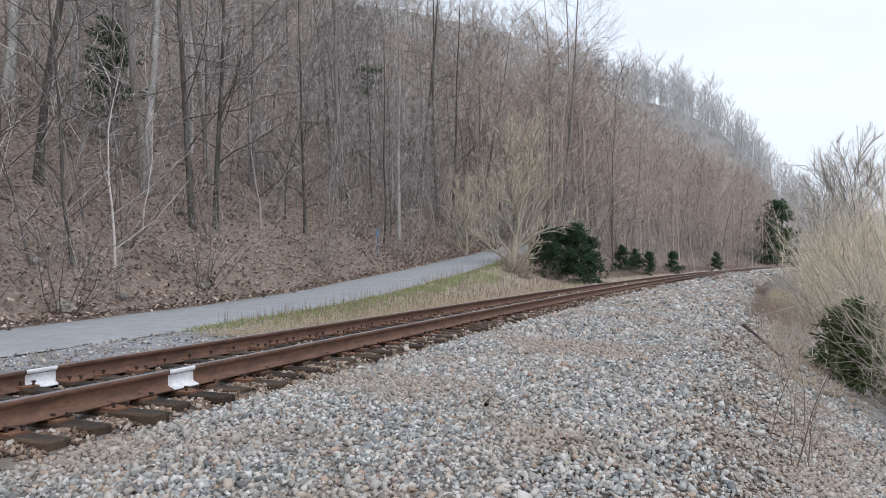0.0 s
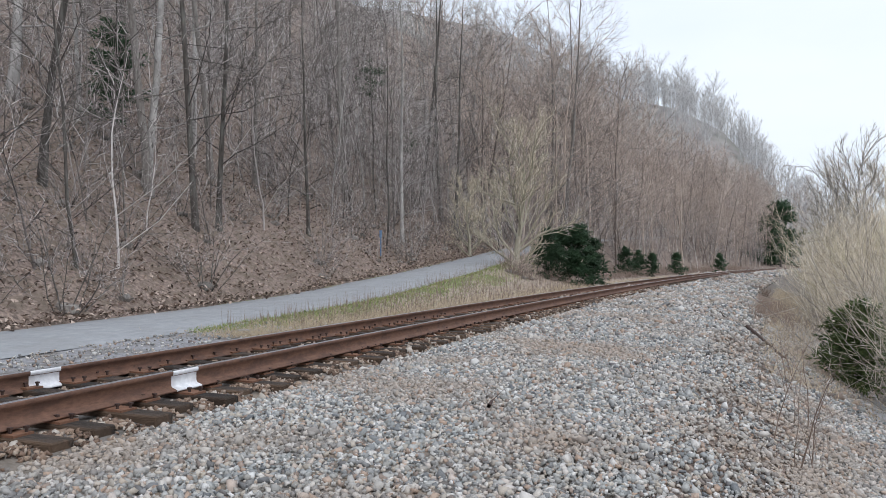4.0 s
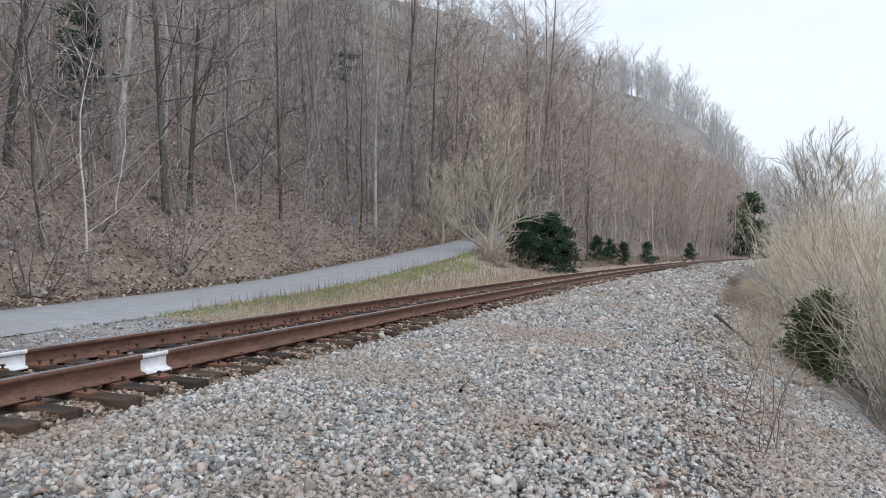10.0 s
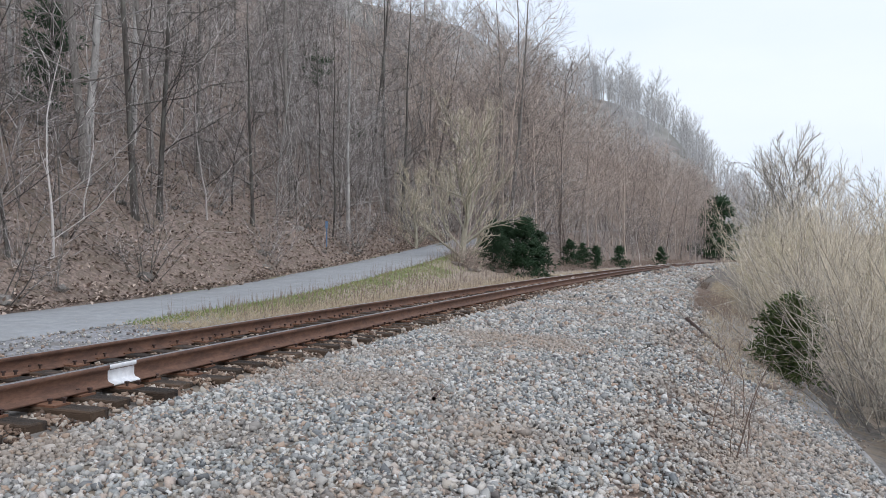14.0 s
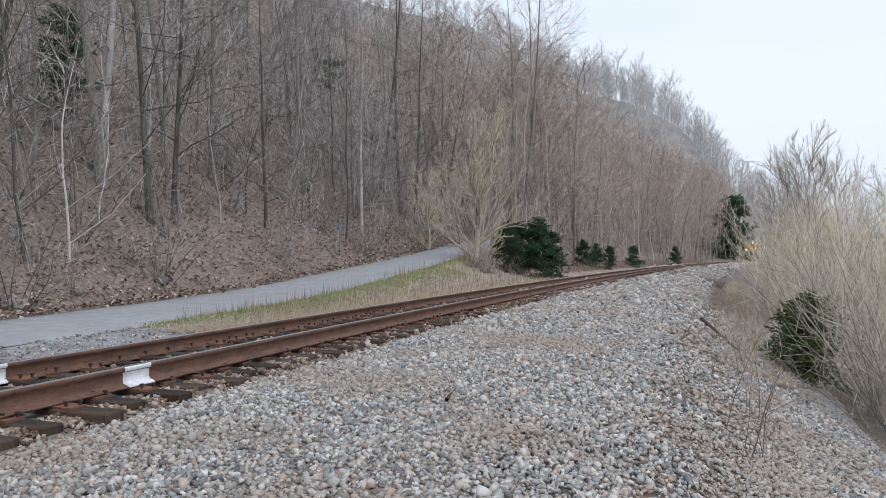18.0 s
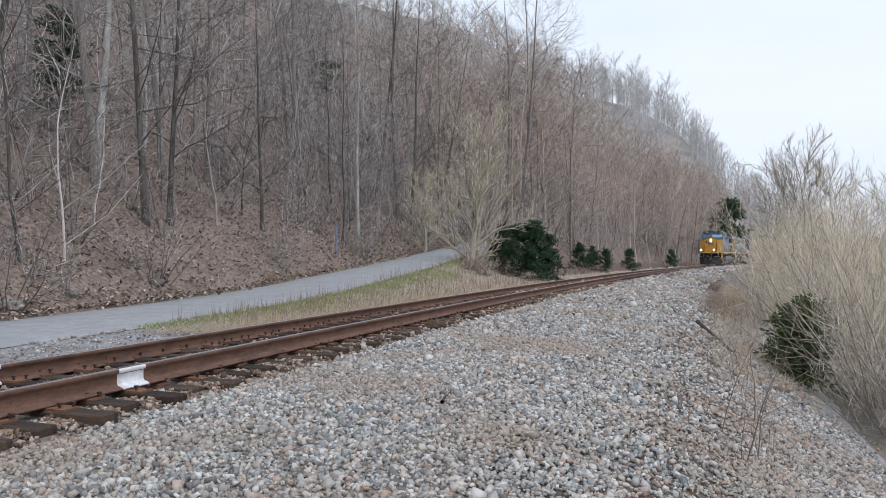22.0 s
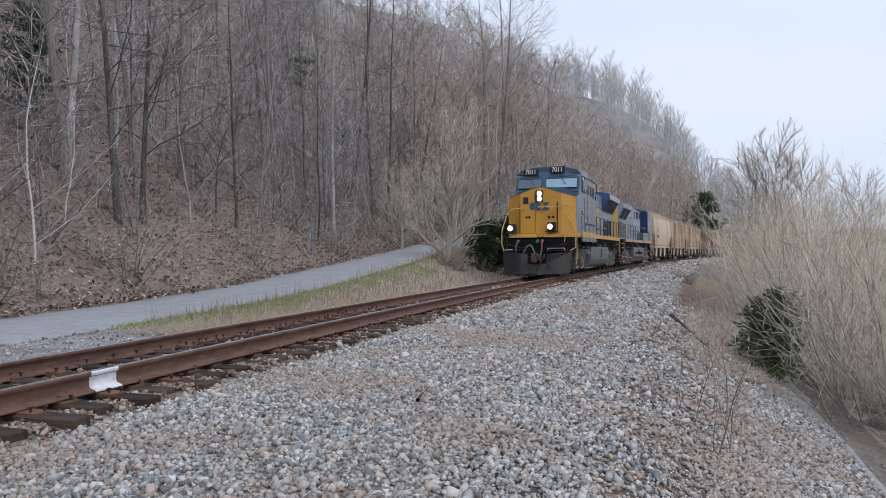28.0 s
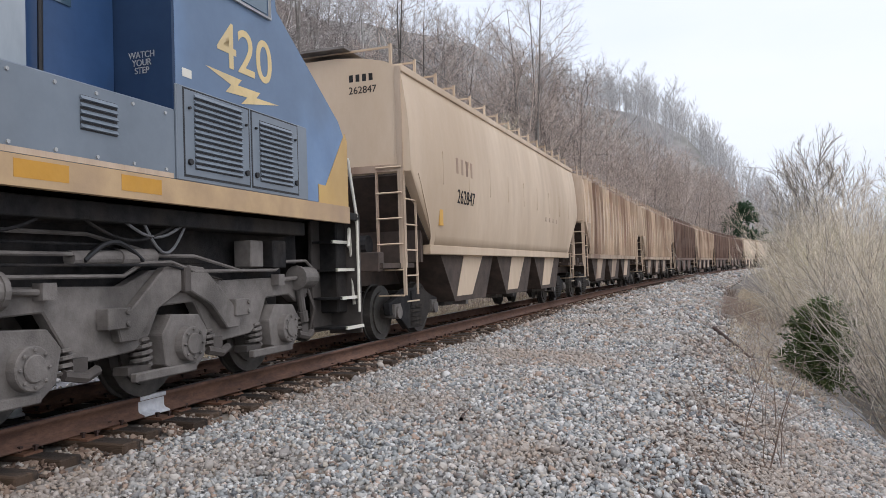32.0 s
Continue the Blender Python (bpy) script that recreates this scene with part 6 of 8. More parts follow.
            prism(bm, [(m - 0.35, 1.5), (m + 1.0, 1.5), (m + 0.1, 0.62), (m - 0.9, 0.62)], sx * 1.281, sx * 1.29, "x")
            part("bay_side", bm, paint, bay)
        boxes("outlet_gate", M["truck"], bay, [(-0.9, 0.9, m - 0.55, m + 0.55, 0.42, 0.54), (0.9, 1.2, m - 0.08, m + 0.08, 0.42, 0.52)], "", 0.01)
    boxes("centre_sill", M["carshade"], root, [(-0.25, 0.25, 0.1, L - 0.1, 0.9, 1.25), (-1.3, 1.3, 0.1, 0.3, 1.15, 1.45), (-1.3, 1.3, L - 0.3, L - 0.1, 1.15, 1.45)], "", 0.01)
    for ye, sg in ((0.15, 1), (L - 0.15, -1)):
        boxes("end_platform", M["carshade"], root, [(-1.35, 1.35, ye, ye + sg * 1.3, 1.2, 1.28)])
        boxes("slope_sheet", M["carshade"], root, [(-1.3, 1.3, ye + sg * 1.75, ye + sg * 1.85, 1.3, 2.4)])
        for sx in (-1, 1):
            ladder = boxes("corner_post", M["carrust"], root, [(sx * 1.38, sx * 1.43, ye + sg * 0.72, ye + sg * 0.77, 0.75, 2.8), (sx * 1.40, sx * 1.43, ye + sg * 1.25, ye + sg * 1.28, 0.75, 2.5)])
            for k in range(9):
                z = 0.65 + 0.42 * k
                if z < 2.4:
                    pipes("rung", M["cartan"], ladder, [[(sx * 1.43, ye + sg * 0.75, z), (sx * 1.43, ye + sg * 1.27, z)]], 0.014, "", 5)
                z < 3.0 and pipes("end_rung", M["cartan"], ladder, [[(sx * 0.95, ye + sg * 0.7, z + 0.1), (sx * 1.4, ye + sg * 0.7, z + 0.1)]], 0.016, "", 5)
            boxes("post", M["carrust"], root, [(sx * 0.94, sx * 0.97, ye + sg * 0.70, ye + sg * 0.76, 1.25, 2.8)])
        bm = bmesh.new()
        rod(bm, (0.2, ye + sg * 0.8, 1.6), (0.75, ye + sg * 0.8, 1.6), 0.16, 12)
        box(bm, -0.8, -0.3, ye + sg * 0.6, ye + sg * 0.95, 1.4, 1.75)
        part("brake_gear", bm, M["under"], root)
        bm = bmesh.new()
        box(bm, -0.14, 0.14, ye - sg * 0.45, ye + sg * 0.2, 0.74, 0.98)
        part("coupler", bm, M["under"], root, "", 0.01)
    # roof walk
    rw = boxes("roof_walk", M["truck"], root, [(-0.5, 0.5, y0 - 0.15, y1 + 0.15, 4.88, 4.92)], "grated roof walkway")
    for k in range(15):
        y = y0 + 0.1 + k * (y1 - y0 - 0.2) / 14
        boxes("walk_bracket", paint, rw, [(sx * 1.22 - 0.02, sx * 1.22 + 0.02, y - 0.025, y + 0.025, 4.55, 4.93) for sx in (-1, 1)] + [(-1.22, 1.22, y - 0.015, y + 0.015, 4.86, 4.89)])
    pipes("walk_rail", M["truck"], rw, [[(sx * 1.22, y0, 4.92), (sx * 1.22, y1, 4.92)] for sx in (-1, 1)], 0.008, "", 4)
    # trucks
    for yc in (2.1, L - 2.1):
        for sx in (-1, 1):
            xo = sx * 1.02
            bm = bmesh.new()
            prism(bm, [(yc - 1.15, 0.62), (yc - 1.1, 0.42), (yc - 0.75, 0.40), (yc - 0.35, 0.14), (yc + 0.35, 0.14), (yc + 0.75, 0.40), (yc + 1.1, 0.42), (yc + 1.15, 0.62), (yc + 0.8, 0.70), (yc + 0.4, 0.84), (yc - 0.4, 0.84), (yc - 0.8, 0.70)], xo - 0.06, xo + 0.06, "x")
            sf = part("side_frame", bm, M["under"], root, "dark cast truck frame", 0.012)
            for dy in (-0.16, 0.0, 0.16):
                bm = bmesh.new()
                for k in range(5):
                    rod(bm, (xo + sx * 0.05, yc + dy, 0.2 + k * 0.075), (xo + sx * 0.05, yc + dy, 0.245 + k * 0.075), 0.075, 8)
                part("spring", bm, M["under"], sf)
            for dy in (-0.88, 0.88):
                bm = bmesh.new()
                rod(bm, (xo, yc + dy, 0.46), (xo + sx * 0.14, yc + dy, 0.46), 0.11, 12)
                box(bm, xo - 0.08, xo + 0.1, yc + dy - 0.14, yc + dy + 0.14, 0.38, 0.6)
                part("axle_cap", bm, M["truck"], sf)
        boxes("bolster", M["under"], root, [(-1.1, 1.1, yc - 0.2, yc + 0.2, 0.5, 0.8)])
        for dy in (-0.88, 0.88):
            wheelset(root, yc + dy, 0.46)
    return root


TRAIN = []
TRAIN.append((locomotive_lead(), 0.0, 19.3))
TRAIN.append((locomotive_trailing(), 19.55, 21.2))
_tan, _rust, _brown = (hopper("tan", "tan covered hopper car with curved sides"), hopper("rust", "rust-streaked tan ribbed hopper car"), hopper("brown", "brown weathered ribbed hopper car"))
_order = ["tan", "rust", "rust", "brown", "rust", "brown", "brown", "tan", "tan", "brown", "rust", "brown", "rust"]
_used = set()
for _k, _n in enumerate(_order):
    _src = {"tan": _tan, "rust": _rust, "brown": _brown}[_n]
    _car = _src if _n not in _used else copy_thing(_src, Matrix())
    _used.add(_n)
    TRAIN.append((_car, 41.8 + 17.5 * _k, 17.0))

# ---- trees and brush ----
class Wood:
    """Collects tapered limbs, and twigs that end in a point."""

    def __init__(self):
        self.limbs, self.twigs, self.path = [], [], []

    def limb(self, a, b, ra, rb):
        self.limbs.append((*a, *b, ra, rb))

    def twig(self, a, b, r):
        self.twigs.append((*a, *b, r))

    def mesh(self, name, material, limbs=True, twigs=True, sides=5):
        vs, qs, ts, base = [], [], [], 0
        def frames(p, q):
            d = q - p
            d /= np.maximum(1e-9, np.linalg.norm(d, axis=1))[:, None]
            ref = np.where(np.abs(d[:, 2:3]) > 0.9, np.array([[1.0, 0, 0]]), np.array([[0, 0, 1.0]]))
            e = np.cross(d, ref)
            e /= np.linalg.norm(e, axis=1)[:, None]
            return e, np.cross(d, e)
        if self.path:
            pts, n = self.path, len(self.path)
            for i, (c, r) in enumerate(pts):
                a, b = pts[max(0, i - 1)][0], pts[min(n - 1, i + 1)][0]
                q = (b - a).to_track_quat("Z", "Y")
                vs.append(np.array([c + q @ Vector((r * math.cos(2 * math.pi * k / sides), r * math.sin(2 * math.pi * k / sides), 0)) for k in range(sides)]))
            qs.append(np.array([(i * sides + k, i * sides + (k + 1) % sides, (i + 1) * sides + (k + 1) % sides, (i + 1) * sides + k) for i in range(n - 1) for k in range(sides)]))
            base += n * sides
        if limbs and self.limbs:
            L = np.array(self.limbs)
            p, q, ra, rb = L[:, :3], L[:, 3:6], L[:, 6:7], L[:, 7:8]
            e, f = frames(p, q)
            ring = []
            for c, r in ((p, ra), (q, rb)):
                for k in range(sides):
                    g = 2 * math.pi * k / sides
                    ring.append(c + (e * math.cos(g) + f * math.sin(g)) * r)
            v = np.stack(ring, 1)
            n = len(L)
            vs.append(v.reshape(-1, 3))
            o = base + (np.arange(n) * 2 * sides)[:, None, None]
            qd = np.array([(k, (k + 1) % sides, sides + (k + 1) % sides, sides + k) for k in range(sides)])[None]
            qs.append((o + qd).reshape(-1, 4))
            base += n * 2 * sides
        if twigs and self.twigs:
            L = np.array(self.twigs)
            p, q, r = L[:, :3], L[:, 3:6], L[:, 6:7]
            e, f = frames(p, q)
            v = np.stack([p + e * r, p + (-0.5 * e + 0.87 * f) * r, p + (-0.5 * e - 0.87 * f) * r, q], 1)
            n = len(L)
            vs.append(v.reshape(-1, 3))
            o = base + (np.arange(n) * 4)[:, None, None]
            ts.append((o + np.array([(0, 1, 3), (1, 2, 3), (2, 0, 3)])[None]).reshape(-1, 3))
        return mesh_np(name, np.concatenate(vs), np.concatenate(ts) if ts else None, np.concatenate(qs) if qs else None, material, smooth=True)


def bend(d, rnd, amount, up=0.0):
    v = Vector((d[0] + rnd.gauss(0, amount), d[1] + rnd.gauss(0, amount), d[2] + rnd.gauss(0, amount) + up))
    return v.normalized()


def grow(w, base, d, length, r, depth, rnd, spread=0.7, up=0.12, kids=4, twig_r=0.006, seg=4, limb_min=0.012):
    """A limb with its side limbs, down to twigs."""
    p, step = Vector(base), length / seg
    for i in range(seg):
        d = bend(d, rnd, 0.13, up * 0.4)
        q = p + d * step
        r0, r1 = r * (1 - i / seg * 0.8), r * (1 - (i + 1) / seg * 0.8)
        if depth == 0 or r < limb_min:
            if i == 0:
                w.twig(p, p + d * length, max(twig_r, r * 0.8))
        else:
            w.limb(p, q, r0, r1)
        if depth > 0 and i >= (1 if depth > 1 else 0):
            for _ in range(max(1, kids // seg + (rnd.random() < (kids % seg) / seg))):
                side = Vector((rnd.gauss(0, 1), rnd.gauss(0, 1), rnd.gauss(0, 0.5))).normalized()
                nd = (d * (1 - spread) + side * spread + Vector((0, 0, up))).normalized()
                grow(w, p.lerp(q, rnd.random()), nd, length * rnd.uniform(0.38, 0.62), max(twig_r, r1 * 0.55), depth - 1, rnd, spread, up, kids, twig_r, max(2, seg - 1), limb_min)
        if depth == 0:
            break
        p = q


def unit(v):
    return v / np.maximum(1e-9, np.linalg.norm(v, axis=-1, keepdims=True))


def shoots(r, start, way, length, seg, wander, up):
    """Curved shoots, each a row of points."""
    pts, d = [start], way
    for _ in range(seg):
        d = d + r.normal(0, wander, d.shape)
        d[:, 2] += up
        d = unit(d)
        pts.append(pts[-1] + d * (length / seg)[:, None])
    return np.stack(pts, 1)


def sprout(r, pts, length, count, first, spread, up, ratio):
    """Side shoots along each of the given shoots: where they start, their way and length."""
    n, m, _ = pts.shape
    t = first + (1 - first) * (np.arange(count)[None] + r.random((n, count))) / count
    k = np.minimum((t * (m - 1)).astype(int), m - 2)
    row = np.arange(n)[:, None]
    a, b = pts[row, k], pts[row, k + 1]
    d = unit(b - a)
    side = r.normal(size=d.shape)
    side = unit(side - d * (side * d).sum(-1, keepdims=True))
    way = d * (1 - spread) + side * spread
    way[..., 2] += up
    long = length[:, None] * ratio * (1.2 - 0.6 * t) * r.uniform(0.6, 1.25, t.shape)
    return (a + (b - a) * (t * (m - 1) - k)[..., None]).reshape(-1, 3), unit(way).reshape(-1, 3), long.ravel()


class Growth:
    """A trunk, curved limbs and pointed twigs, kept as rows of points."""

    def __init__(self):
        self.trunk, self.limbs, self.twigs = [], [], []

    def limb(self, pts, r0, r1):
        k = np.linspace(0, 1, pts.shape[1])[None]
        self.limbs.append((pts, np.asarray(r0)[:, None] * (1 - k) + np.asarray(r1)[:, None] * k))

    def twig(self, start, way, length, radius):
        self.twigs.append((start, start + way * length[:, None], np.full(len(start), radius)))

    def arrays(self, trunk=True, limbs=True, twigs=True, sides=4, trunk_sides=7):
        vs, qs, ts, base = [], [], [], 0
        for rows, n in ((self.trunk if trunk else [], trunk_sides), (self.limbs if limbs else [], sides)):
            for pts, rad in rows:
                d = unit(pts[:, -1] - pts[:, 0])
                e = unit(np.cross(d, np.where(np.abs(d[:, 2:3]) > 0.8, np.array([[1.0, 0.2, 0]]), np.array([[0, 0, 1.0]]))))
                f = np.cross(d, e)
                g = np.arange(n) * 2 * math.pi / n
                ring = e[:, None] * np.cos(g)[None, :, None] + f[:, None] * np.sin(g)[None, :, None]
                v = pts[:, :, None] + ring[:, None] * rad[:, :, None, None]
                c, m = pts.shape[:2]
                idx = base + np.arange(c * m * n).reshape(c, m, n)
                nxt = np.roll(idx, -1, 2)
                qs.append(np.stack([idx[:, :-1], nxt[:, :-1], nxt[:, 1:], idx[:, 1:]], -1).reshape(-1, 4))
                vs.append(v.reshape(-1, 3))
                base += c * m * n
        for p, q, rad in self.twigs if twigs else []:
            d = unit(q - p)
            e = unit(np.cross(d, np.where(np.abs(d[:, 2:3]) > 0.8, np.array([[1.0, 0.2, 0]]), np.array([[0, 0, 1.0]]))))
            f, k = np.cross(d, e), rad[:, None]
            vs.append(np.stack([p + e * k, p + (-0.5 * e + 0.87 * f) * k, p + (-0.5 * e - 0.87 * f) * k, q], 1).reshape(-1, 3))
            o = base + (np.arange(len(p)) * 4)[:, None, None]
            ts.append((o + np.array([(0, 1, 3), (1, 2, 3), (2, 0, 3)])[None]).reshape(-1, 3))
            base += 4 * len(p)
        return np.concatenate(vs), np.concatenate(ts) if ts else np.zeros((0, 3), int), np.concatenate(qs) if qs else np.zeros((0, 4), int)

    def mesh(self, name, material, smooth=True, **which):
        v, t, q = self.arrays(**which)
        return mesh_np(name, v, t, q, material, smooth=smooth)


def winter_tree(seed, height, radius, first=0.3, limbs=24, forks=6, tips=5, reach=0.3, rise=(0.1, 1.0), spread=0.5, up=0.1, twig_r=0.008, crook=0.04, seg=5, cheap=False, lean=0.03, limb_k=0.26):
    """A leafless tree: a tapering trunk, ascending limbs in a rounded crown, forked into fine twigs."""
    r = np.random.RandomState(seed)
    g = Growth()
    n = 10
    d, pts = unit(np.array([r.normal(0, lean), r.normal(0, lean), 1.0])), [np.array([0, 0, -0.5])]
    for i in range(n):
        d = unit(d + np.array([r.normal(0, crook), r.normal(0, crook), 0.08]))
        pts.append(pts[-1] + d * height * 0.94 / n)
    pts = np.array(pts)
    k = np.linspace(0, 1, n + 1)
    rad = radius * (1 - 0.9 * k)
    rad[0] *= 1.4
    g.trunk.append((pts[None], rad[None]))
    if limbs:
        f = first + (1 - first) * (np.arange(limbs) + r.random(limbs)) / limbs
        i = np.minimum(n - 1, (f * n).astype(int))
        start = pts[i] + (pts[i + 1] - pts[i]) * (f * n - i)[:, None]
        ang = r.uniform(0, 6.28, limbs)
        way = unit(np.stack([np.cos(ang), np.sin(ang), r.uniform(rise[0], rise[1], limbs) + 0.5 * f], -1))
        c = (f - first) / (1 - first)
        length = height * reach * (0.35 + 0.65 * np.sqrt(np.maximum(0, 1 - (1.25 * c - 0.35) ** 2))) * r.uniform(0.6, 1.2, limbs)
        thick = np.maximum(twig_r * 1.6, radius * (1 - 0.85 * f) * limb_k)
        p1 = shoots(r, start, way, length, seg, 0.17, up)
        g.limb(p1, thick, np.full(limbs, twig_r))
        s2, w2, l2 = sprout(r, p1, length, forks, 0.2, spread, up, 0.48)
        if cheap:
            g.twig(s2, w2, l2, twig_r * 1.4)
            p2 = np.stack([s2, s2 + w2 * l2[:, None]], 1)
        else:
            p2 = shoots(r, s2, w2, l2, 2, 0.14, up)
            g.limb(p2, np.repeat(np.maximum(twig_r * 1.2, thick * 0.38), forks), np.full(len(l2), twig_r * 0.6))
        s3, w3, l3 = sprout(r, p2, l2, tips, 0.15, spread, up, 0.55)
        g.twig(s3, w3, l3, twig_r)
    return g


def thicket_shrub(seed, height, stems, root, lean=0.3, forks=6, tips=3, twig_r=0.007, up=0.06, spread=0.34, ratio=0.4, wander=0.07, first=0.2):
    """Many stems from one root that fan out and fork into steep fine twigs."""
    r = np.random.RandomState(seed)
    g = Growth()
    ang, rr = r.uniform(0, 6.28, stems), np.sqrt(r.random(stems))
    start = np.stack([np.cos(ang) * rr * root, np.sin(ang) * rr * root, np.full(stems, -0.15)], -1)
    way = unit(np.stack([np.cos(ang) * lean * rr + r.normal(0, 0.07, stems), np.sin(ang) * lean * rr + r.normal(0, 0.07, stems), np.ones(stems)], -1))
    length = height * r.uniform(0.6, 1.05, stems) * (1 - 0.25 * rr)
    p1 = shoots(r, start, way, length, 4, wander, up * 0.3)
    g.limb(p1, r.uniform(1.4, 2.6, stems) * twig_r, np.full(stems, twig_r * 0.5))
    s2, w2, l2 = sprout(r, p1, length, forks, first, spread, up, ratio)
    p2 = shoots(r, s2, w2, l2, 2, 0.1, up)
    g.twig(s2, unit(p2[:, 1] - s2), l2 * 0.55, twig_r * 1.1)
    g.twig(p2[:, 1], unit(p2[:, 2] - p2[:, 1]), l2 * 0.5, twig_r * 0.8)
    s3, w3, l3 = sprout(r, p2, l2, tips, 0.1, spread, up, 0.5)
    g.twig(s3, w3, l3, twig_r * 0.75)
    return g


def clump(seed, height, stems, spread, twig_r=0.008, depth=1, kids=5, lean=0.25, up=0.2, fork=0.42):
    """Many stems from one root."""
    rnd = random.Random(seed)
    w = Wood()
    for _ in range(stems):
        ang, rr = rnd.uniform(0, 6.28), spread * math.sqrt(rnd.random())
        b = Vector((math.cos(ang) * rr, math.sin(ang) * rr, -0.1))
        d = Vector((math.cos(ang) * lean * rnd.random() + rnd.gauss(0, 0.08), math.sin(ang) * lean * rnd.random() + rnd.gauss(0, 0.08), 1)).normalized()
        grow(w, b, d, height * rnd.uniform(0.55, 1.05), rnd.uniform(1.2, 2.4) * twig_r, depth, rnd, fork, up, kids, twig_r * 0.7, 4, twig_r * 1.1)
    return w


def needles(seed, height, radius, count, size, top=0.6, ragged=0.35):
    """Whorls of uneven boughs with many small sprays on them, with gaps between."""
    rnd = random.Random(seed)
    w = Wood()
    boughs = max(24, count // 16)
    for _ in range(boughs):
        f = rnd.random() ** 0.85
        reach = radius * (1 - f) ** top * rnd.uniform(1 - ragged * 1.6, 1 + ragged)
        ang = rnd.uniform(0, 6.28)
        out = Vector((math.cos(ang), math.sin(ang), rnd.uniform(-0.15, 0.55))).normalized()
        a = Vector((0, 0, f * height))
        w.limb(a, a + out * reach, 0.02 * height / 3, 0.006)
        for _k in range(count // boughs):
            g = rnd.uniform(0.2, 1.05)
            c = a + out * reach * g + Vector((rnd.gauss(0, 0.1), rnd.gauss(0, 0.1), rnd.gauss(0, 0.08))) * radius
            for _j in range(3):
                e = bend(out, rnd, 0.55)
                w.twig(c, c + e * size * rnd.uniform(0.5, 1.4), size * 0.13)
    return w


def crown_mesh(g, wood, twig, sides=4):
    """Limbs and twigs in one mesh, each with its own bark."""
    v, t, q = g.arrays(trunk=False, sides=sides)
    me = mesh_np("crown", v, t, q)
    me.materials.append(wood)
    me.materials.append(twig)
    me.polygons.foreach_set("material_index", np.repeat([1, 0], [len(t), len(q)]).astype(np.int32))
    return me


def tree_kind(g, bark, twig, sides=4):
    return [("trunk", g.mesh("trunk", bark, limbs=False, twigs=False)), ("crown", crown_mesh(g, bark, twig, sides))]


def shrub_kind(g, stem, twig):
    bm = bmesh.new()
    bmesh.ops.create_icosphere(bm, subdivisions=2, radius=0.3)
    for v in bm.verts:
        v.co = Vector((v.co.x, v.co.y, v.co.z * 0.6)) * (1 + 0.5 * noise.noise(v.co * 6))
    foot = bpy.data.meshes.new("root_stock")
    bm.to_mesh(foot)
    bm.free()
    foot.materials.append(M["bark"])
    return [("crown", crown_mesh(g, stem, twig, 3)), ("root_stock", foot)]


def stand(kind, name, x, y, turn, size, label, category, group, z=None):
    """A tree or bush: an empty at its foot with its parts."""
    root = tagged(new(name), label, category, group)
    root.matrix_basis = pose(x, y, ground_at(x, y) if z is None else z, 0, 0, turn) @ Matrix.Diagonal((size, size, size, 1))
    for pn, me in kind:
        link(pn, me, root)
    return root



def hill(s, d):
    """World x and y of a place d metres up the hill from the lane's far edge."""
    u = float(np.interp(s, ROAD_S, ROAD_U)) - ROAD_HALF - d
    x, y = at(s, u)
    return float(x), float(y)


def sight(px, dist):
    """World x and y at a bearing, given as a tangent from straight ahead, and a distance ahead."""
    return px * dist, dist


def spread_mesh(name, woods, spots, material, label, category):
    """Many trees in one piece of stuff: spots of (which, x, y, z, size, turn)."""
    cut = [g.arrays(sides=3, trunk_sides=4) for g in woods]
    vs, ts, qs, o = [], [], [], 0
    for w, x, y, z, k, g in spots:
        v, t, q = cut[w]
        c, sn = math.cos(g), math.sin(g)
        vs.append(np.stack([(v[:, 0] * c - v[:, 1] * sn) * k + x, (v[:, 0] * sn + v[:, 1] * c) * k + y, v[:, 2] * k + z], -1))
        ts.append(t + o)
        qs.append(q + o)
        o += len(v)
    me = mesh_np(name, np.concatenate(vs), np.concatenate(ts), np.concatenate(qs), material)
    return tagged(link(name, me), label, category, kind="stuff")


